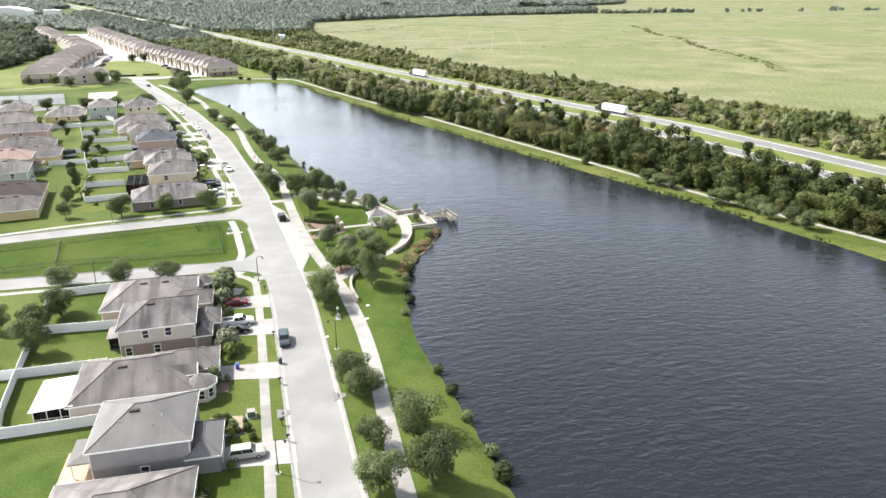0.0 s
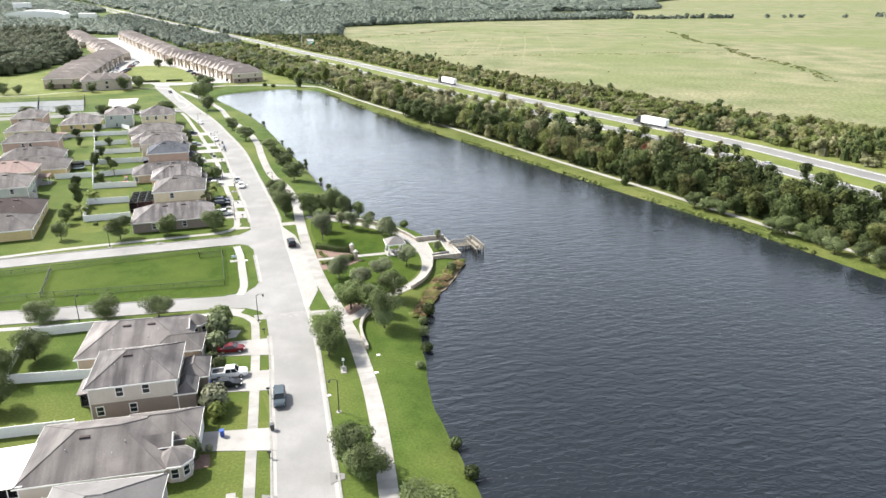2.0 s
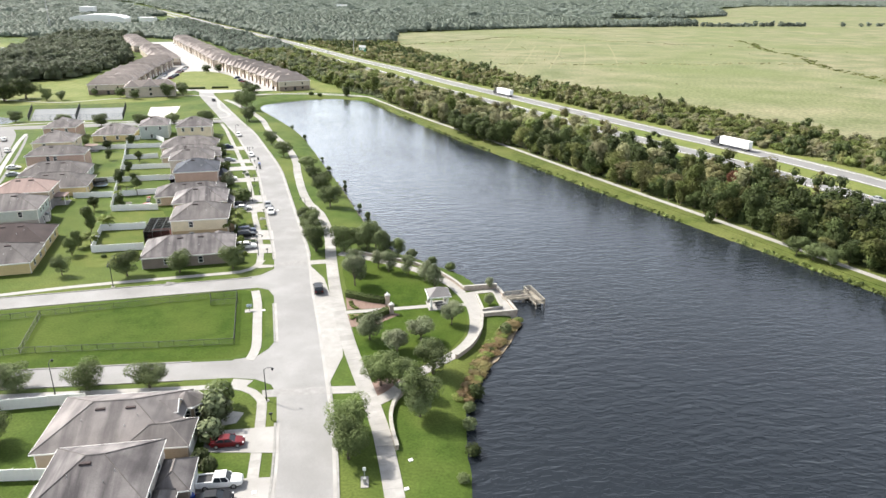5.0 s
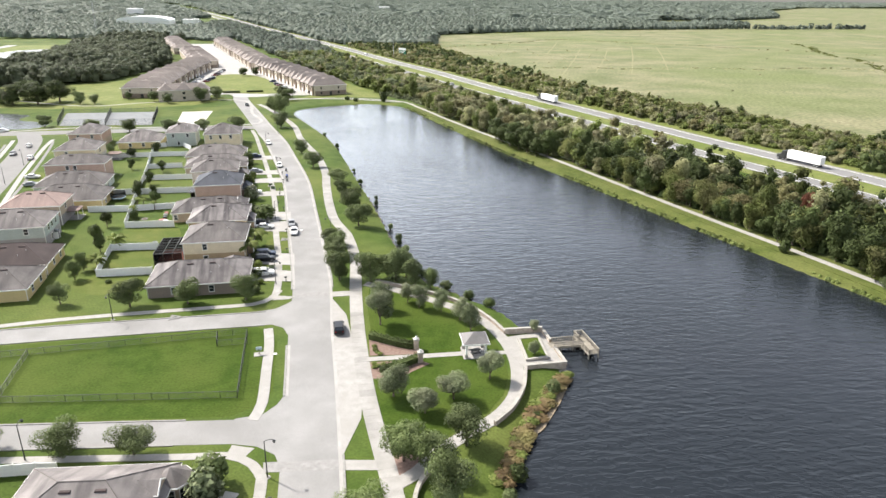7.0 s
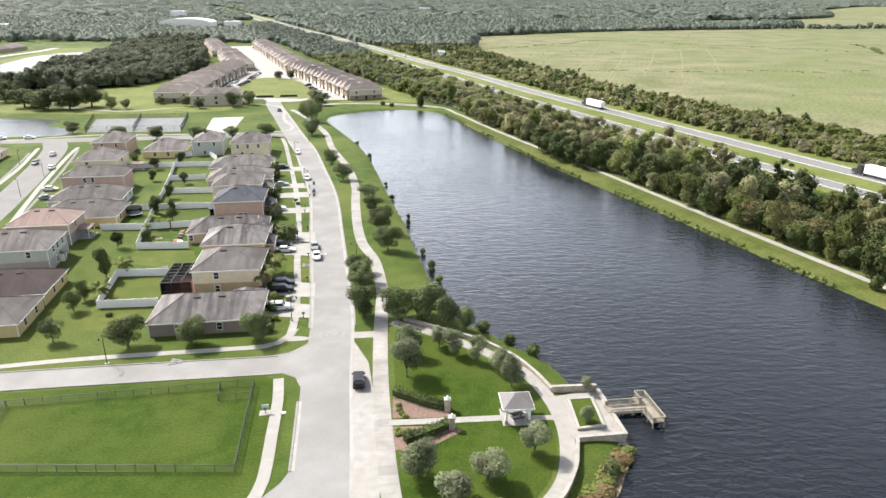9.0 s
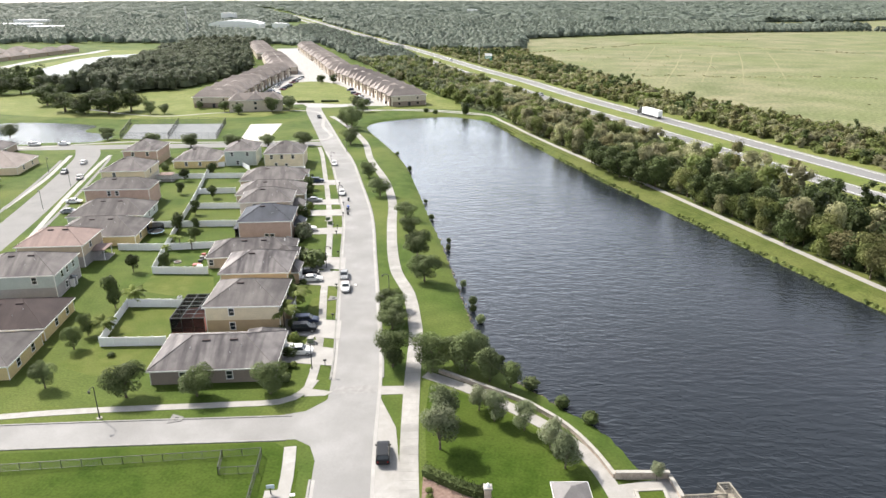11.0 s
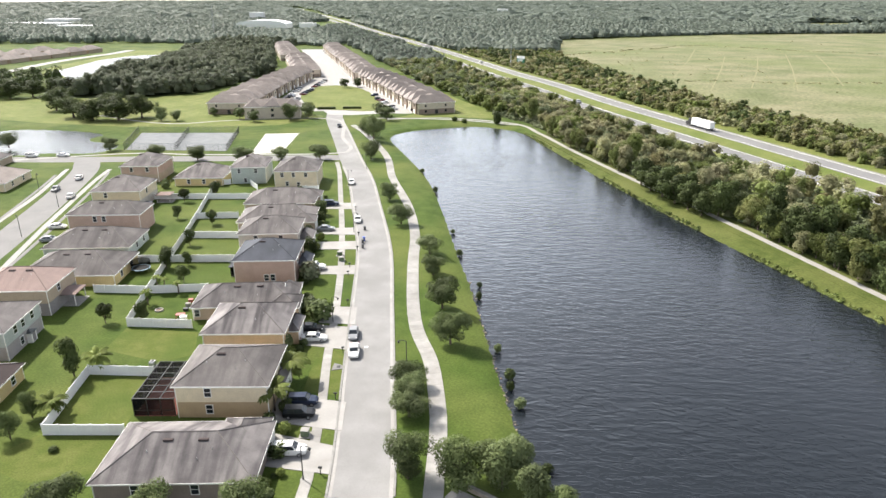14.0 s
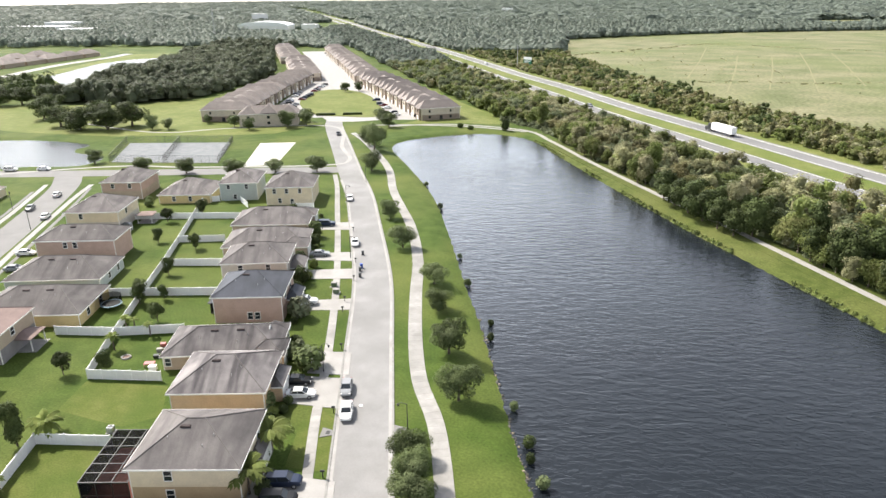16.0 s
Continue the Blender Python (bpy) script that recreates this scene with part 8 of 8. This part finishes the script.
for i, (c, ang) in enumerate(SPOTS):
    if i < 5:
        COURT_CARS[i].matrix_basis = pose(c.x, c.y, 0.05, 0, 0, ang)
    else:
        copy_thing(R.choice(COURT_CARS), pose(c.x, c.y, 0.05, 0, 0, ang))


def semi(x, y, ang):
    t = thing("semi_truck", pose(x, y, 0.13, 0, 0, ang), "semi truck with a long white box trailer on the highway", "truck", "highway trucks")
    part("trailer", Geo().box(-8.5, -1.3, 1.15, 5.2, 1.3, 4.1, c=0.06), WHITE, t)
    part("chassis", Geo().box(-8.2, -0.5, 0.8, 9.0, 0.5, 1.15), BLACK, t)
    cab = part("cab", loft([(5.9, 1.2, 0.7, 3.6, .15), (6.2, 1.25, 0.6, 3.8, .2), (7.6, 1.25, 0.6, 3.5, .25), (8.1, 1.2, 0.6, 2.2, .15), (9.6, 1.1, 0.6, 2.0, .2), (9.9, 1.0, 0.7, 1.6, .2)]), BLACK, t, "black tractor cab")
    part("windscreen", Geo().add([(7.65, -1.0, 3.2), (7.65, 1.0, 3.2), (8.16, 1.0, 2.25), (8.16, -1.0, 2.25)], [(0, 1, 2, 3)]), GLASS, cab)
    for xx in (-7.4, -6.2, 5.6, 6.8, 8.9):
        for s in (-1, 1):
            w = part("tyre", Geo().cone((xx, s * 1.0 - 0.15, 0.5), (xx, s * 1.0 + 0.15, 0.5), 0.5, 0.5, 14), TYRE, t)
            part("rim", Geo().cone((xx, s * 1.16, 0.5), (xx, s * 1.19, 0.5), 0.3, 0.28, 10), RIM, w)


def on_highway(y, lane):
    for p, q, n in zip(HIGHWAY_LINE, HIGHWAY_LINE[1:], normals(HIGHWAY_LINE)):
        if p.y <= y < q.y:
            f = (y - p.y) / (q.y - p.y)
            c = p.lerp(q, f) + n * lane
            return c.x, c.y, math.degrees(math.atan2(q.y - p.y, q.x - p.x))


semi(*on_highway(356, -8.5))
semi(*on_highway(215, -8.5))
for y, lane, kind, pc in ((640, -8, "suv", W_), (560, 11, "sedan", W_), (150, 11, "sedan", S_), (430, 10, "suv", S_), (900, 11, "suv", W_)):
    x_, y_, a_ = on_highway(y, lane)
    vehicle(kind, pc[0], pc[1], pc[0] + " car on the highway", pose(x_, y_, 0.14, 0, 0, a_ + (180 if lane > 0 else 0)))
hs = thing("highway_sign", pose(-57.8, 616, 0, 0, 0, -30), "green highway sign with a white panel on posts", "road sign")
for s in (-3.0, 3.0):
    part("post", Geo().box(s - 0.15, -0.15, -0.1, s + 0.15, 0.15, 8.0), STEEL, hs)
part("panel", Geo().box(-4.2, -0.25, 3.6, 4.2, -0.16, 7.2), plain("sign green", (0.02, 0.16, 0.09), 0.4), hs)
part("upper_panel", Geo().box(-4.2, -0.25, 7.3, 4.2, -0.16, 9.4), WHITE, hs)
for z in (6.2, 5.3, 4.4):
    part("bar", Geo().box(-3.2, -0.3, z, 3.0 - (6.2 - z), -0.255, z + 0.4), WHITE, hs)
mast = thing("mast", pose(-66, 614, 0), "slim grey steel mast beside the highway", "mast")
part("shaft", Geo().tube([(0, 0, -0.1), (0, 0, 9), (0, 0, 19)], [0.3, 0.24, 0.16], 8), STEEL, mast)
tw_ = thing("radio_mast", pose(-560, 930, 0), "thin grey lattice radio mast above the woods", "mast")
for s in range(3):
    a = s * 2.094
    part("leg", Geo().cone((math.cos(a) * 1.2, math.sin(a) * 1.2, 0), (math.cos(a) * 0.5, math.sin(a) * 0.5, 42), 0.16, 0.12, 5), STEEL, tw_)
for z in range(2, 42, 3):
    r0 = 1.2 - 0.7 * z / 42
    part("brace", Geo().cone((r0, 0, z), (-r0 / 2, r0 * 0.86, z + 3), 0.07, 0.07, 4).cone((-r0 / 2, r0 * 0.86, z), (-r0 / 2, -r0 * 0.86, z + 3), 0.07, 0.07, 4), STEEL, tw_)


# ---- garden things behind the houses ----
SCREEN, snt, sb = nodes_of("black insect screen")
stp = snt.nodes.new("ShaderNodeBsdfTransparent")
smx = snt.nodes.new("ShaderNodeMixShader")
smx.inputs[0].default_value = 0.68
sb.inputs["Base Color"].default_value = (0.012, 0.012, 0.013, 1)
sb.inputs["Specular IOR Level"].default_value = 0.0
sb.inputs["Roughness"].default_value = 1.0
snt.links.new(stp.outputs[0], smx.inputs[1])
snt.links.new(sb.outputs[0], smx.inputs[2])
snt.links.new(smx.outputs[0], snt.nodes["Material Output"].inputs[0])
PATIO = surface("brick-red patio pavers", (0.25, 0.1, 0.08), (0.34, 0.15, 0.12), scale=1.5, fine=9, rough=0.85)


def screen_room(x, y, ang, w, d, h, label, roof_mat=None, floor=None):
    c = thing("screen_room", pose(x, y, 0, 0, 0, ang), label, "screen room", "screen rooms")
    part("floor", Geo().box(0, 0, -0.1, w, d, 0.08), floor or PATIO, c)
    nx, ny = max(1, round(w / 1.8)), max(1, round(d / 1.8))
    fm = TRIM if roof_mat is WHITE else BLACK
    for i in range(nx + 1):
        for y_ in (0, d):
            part("post", Geo().box(w * i / nx - 0.05, y_ - 0.05, 0, w * i / nx + 0.05, y_ + 0.05, h), fm, c)
    for i in range(1, ny):
        for x_ in (0, w):
            part("post", Geo().box(x_ - 0.05, d * i / ny - 0.05, 0, x_ + 0.05, d * i / ny + 0.05, h), fm, c)
    for z in (1.0, h - 0.06):
        part("rail", Geo().box(-0.04, -0.04, z, w + 0.04, 0.04, z + 0.07), fm, c)
        part("rail", Geo().box(-0.04, 0, z, 0.04, d, z + 0.07), fm, c)
    for x0, y0, x1, y1 in ((0, -0.005, w, 0.005), (-0.005, 0, 0.005, d), (0, d - 0.005, w, d + 0.005)):
        part("screen", Geo().box(x0, y0, 0.1, x1, y1, h - 0.08), SCREEN, c)
    if roof_mat:
        part("roof", Geo().add([(-0.4, -0.4, h), (w + 0.1, -0.4, h + 0.25), (w + 0.1, d + 0.4, h + 0.25), (-0.4, d + 0.4, h), (-0.4, -0.4, h + 0.12), (w + 0.1, -0.4, h + 0.37), (w + 0.1, d + 0.4, h + 0.37), (-0.4, d + 0.4, h + 0.12)],
                               [(3, 2, 1, 0), (4, 5, 6, 7), (0, 1, 5, 4), (1, 2, 6, 5), (2, 3, 7, 6), (3, 0, 4, 7)]), roof_mat, c)
    else:
        for i in range(nx + 1):
            part("roof_bar", Geo().box(w * i / nx - 0.045, 0, h, w * i / nx + 0.045, d, h + 0.1), fm, c)
        for i in range(ny + 1):
            part("roof_bar", Geo().box(0, d * i / ny - 0.045, h, w, d * i / ny + 0.045, h + 0.095), fm, c)
        part("screen", Geo().add([(0, 0, h + 0.03), (w, 0, h + 0.03), (w, d, h + 0.03), (0, d, h + 0.03)], [(0, 1, 2, 3)]), SCREEN, c)


screen_room(-24.4, 91.2, 16, 6.2, 11.0, 3.0, "black screened pool cage over a red patio")
screen_room(4.2, -26.2, 11.5, 5.4, 8.2, 2.5, "white-roofed sun room with dark screens", WHITE, WALK)
screen_room(6.6, -4.2, 12.8, 3.2, 4.0, 2.25, "dark screened porch under a shingle roof", ROOF_BROWN, WALK)
screen_room(-40.4, 143.0, 17.8, 3.0, 4.4, 2.3, "dark screened porch under a blue roof", ROOF_BLUE, WALK)
pt = thing("patio", pose(13.6, -40.2, 0, 0, 0, 10), "tan patio slab beside the grey house", "patio")
part("slab", Geo().box(-0.5, -3.4, -0.1, 4.3, 7.6, 0.08), surface("tan pavers", (0.42, 0.29, 0.21), (0.5, 0.36, 0.27), scale=1.2, fine=8, rough=0.9), pt)


def canopy_roof(x, y, ang, w, d, h, mat, label):
    c = thing("patio_cover", pose(x, y, 0, 0, 0, ang), label, "patio cover", "patio covers")
    part("floor", Geo().box(-0.2, -0.2, -0.1, w + 0.6, d + 0.2, 0.07), WALK, c)
    for x_ in (0.1, w - 0.1):
        for y_ in (0.1, d - 0.1):
            part("post", Geo().box(x_ - 0.07, y_ - 0.07, 0, x_ + 0.07, y_ + 0.07, h), TRIM, c)
    part("roof", hip(w + 0.6, d + 0.6, h + 0.1, 0.5, 0, -0.3, -0.3, 0.14), mat, c)


canopy_roof(-66.4, 119.6, 18, 4.4, 4.6, 2.5, ROOF_PINK, "faded red covered patio behind a house")
canopy_roof(14.6, -38.3, 10, 3.2, 5.0, 2.4, ROOF_GREY, "grey shingled patio cover beside the grey house")
canopy_roof(-94.0, 188.0, 18, 4.0, 3.6, 2.3, ROOF_PINK, "rust-red garden pavilion behind a house")
for x, y, a in ((-59.2, 106.2, 20), (-92.6, 182.2, 18)):
    s = thing("garden_shed", pose(x, y, 0, 0, 0, a), "small pale plastic garden shed", "shed", "garden sheds")
    part("wall", Geo().box(-1.1, -0.9, -0.05, 1.1, 0.9, 1.9), TRIM, s)
    part("roof", hip(2.5, 2.1, 1.95, 0.5, 0, -1.25, -1.05, 0.08), BINGREY, s)
    part("door", Geo().box(1.1, -0.5, 0.05, 1.13, 0.5, 1.75), GREIGE_D, s)
fp = thing("fire_pit", pose(-44.6, 123.6, 0), "round stone fire pit on the fenced lawn", "fire pit")
for k in range(10):
    a = k * 0.6283
    part("stone", Geo().box(-0.24, -0.13, -0.02, 0.24, 0.13, 0.26, pose(math.cos(a) * 0.72, math.sin(a) * 0.72, 0, 0, 0, math.degrees(a) + 90), 0.05), CAP, fp)
part("ash_bed", Geo().cone((0, 0, -0.02), (0, 0, 0.1), 0.6, 0.6, 12), MULCH, fp)
RED_PLASTIC = plain("faded red plastic", (0.36, 0.1, 0.09), 0.5)
pt = thing("play_table", pose(-38.6, 122.2, 0, 0, 0, 20), "faded red plastic play table beside the house", "table")
part("tabletop", Geo().box(-0.9, -0.55, 0.62, 0.9, 0.55, 0.7, c=0.03), RED_PLASTIC, pt)
for sx in (-0.75, 0.75):
    for sy in (-0.42, 0.42):
        part("leg", Geo().box(sx - 0.05, sy - 0.05, 0, sx + 0.05, sy + 0.05, 0.62), RED_PLASTIC, pt)
for x, y, w, d, h_, mat_, lab in ((-37.2, 121.2, 1.2, 0.8, 0.9, WHITE, "white plastic storage box beside the house"), (-39.4, 125.0, 0.9, 0.6, 0.6, BLACK, "dark storage box by the house wall"), (-40.2, 127.0, 1.0, 0.6, 0.7, CAP, "pale storage box by the house wall"), (-41.0, 129.0, 0.9, 0.7, 0.6, RED_PLASTIC, "red storage box by the house wall")):
    bx = thing("storage_box", pose(x, y, 0, 0, 0, 20), lab, "box", "boxes beside the house")
    part("body", Geo().box(-w / 2, -d / 2, 0, w / 2, d / 2, h_ - 0.1), mat_, bx)
    part("lid", Geo().box(-w / 2 - 0.04, -d / 2 - 0.04, h_ - 0.1, w / 2 + 0.04, d / 2 + 0.04, h_, c=0.03), mat_, bx)
tr = thing("trampoline", pose(-62.0, 140.4, 0), "round blue trampoline with a safety net", "trampoline")
ring = [(math.cos(a) * 2.1, math.sin(a) * 2.1) for a in np.linspace(0, 2 * math.pi, 25)[:-1]]
part("mat", Geo().prism([(x * 0.82, y * 0.82) for x, y in ring], 0.82, 0.86), BLACK, tr)
part("pad", Geo().add([(x, y, 0.88) for x, y in ring] + [(x * 0.82, y * 0.82, 0.9) for x, y in ring] + [(x, y, 0.78) for x, y in ring], [(i, (i + 1) % 24, 24 + (i + 1) % 24, 24 + i) for i in range(24)] + [(48 + i, 48 + (i + 1) % 24, (i + 1) % 24, i) for i in range(24)]), plain("pale blue pad", (0.35, 0.5, 0.62), 0.5), tr)
for i in range(0, 24, 4):
    x, y = ring[i]
    part("leg", Geo().cone((x, y, -0.05), (x, y, 2.6), 0.03, 0.03, 6), BLACK, tr)
part("net", Geo().add([(x, y, 0.9) for x, y in ring] + [(x, y, 2.55) for x, y in ring], [(i, (i + 1) % 24, 24 + (i + 1) % 24, 24 + i) for i in range(24)]), SCREEN, tr)
for x, y in ((5.2, 4.6), (-14.6, 90.4), (-31.5, 104.6), (-52.0, 91.0), (-49.4, 79.5)):
    ac = thing("air_conditioner", pose(x, y, 0, 0, 0, 15), "grey air conditioner on a slab beside the wall", "air conditioner", "air conditioners")
    part("slab", Geo().box(-.6, -.6, -.05, .6, .6, .08), WALK, ac)
    part("case", Geo().box(-.45, -.45, .08, .45, .45, .95, c=0.06), STEEL, ac)
    part("fan_grille", Geo().cone((0, 0, .95), (0, 0, .98), .36, .36, 14), DARK, ac)
# houses beyond the back street
house((-168.4, 176.8), 22, 22, 19, 1, ROOF_TAN, CREAM, CREAM, "one-storey cream house across the back street", east=((0.3, 0.75), (0.7, 0.75)), vents=1)
house((-157, 156), 22, 17, 13, 2, ROOF_BROWN, BEIGE, BEIGE, "two-storey pale house across the back street", east=((0.3, 3.6), (0.7, 3.6)), south=((0.5, 3.6),), vents=1)
house((-192, 202), 20, 16, 14, 1, ROOF_BROWN, TAN, TAN, "one-storey tan house across the back street", east=((0.3, 0.75),), vents=1)


# ---- the single slabs of path and sidewalks ----
def slabs(walk_ob, line, half, z, step, y0, y1):
    """Concrete slabs along a line, a narrow joint between each and the next."""
    pts, left = [line[0]], step
    for a, b in zip(line, line[1:]):
        d = (b - a).length
        u = 0.0
        while d - u >= left:
            u += left
            pts.append(a.lerp(b, u / d))
            left = step
        left -= d - u
    A, B = offset(pts, half), offset(pts, -half)
    for i in range(len(pts) - 1):
        if not y0 < pts[i].y < y1:
            continue
        g = 0.014 / step
        quad = [B[i].lerp(B[i + 1], g), B[i + 1].lerp(B[i], g), A[i + 1].lerp(A[i], g), A[i].lerp(A[i + 1], g)]
        part("slab", Geo().prism([(q.x, q.y) for q in quad], z - 0.06, z), SLAB, walk_ob)


slabs(lake_path, PATH_LINE, 1.28, 0.064, 1.8, -52, 330)
slabs(front_walks[0], WALK_LINE, 0.74, 0.071, 1.5, -52, 24)
slabs(front_walks[1], WALK_NORTH, 0.74, 0.071, 1.5, 78, 252)
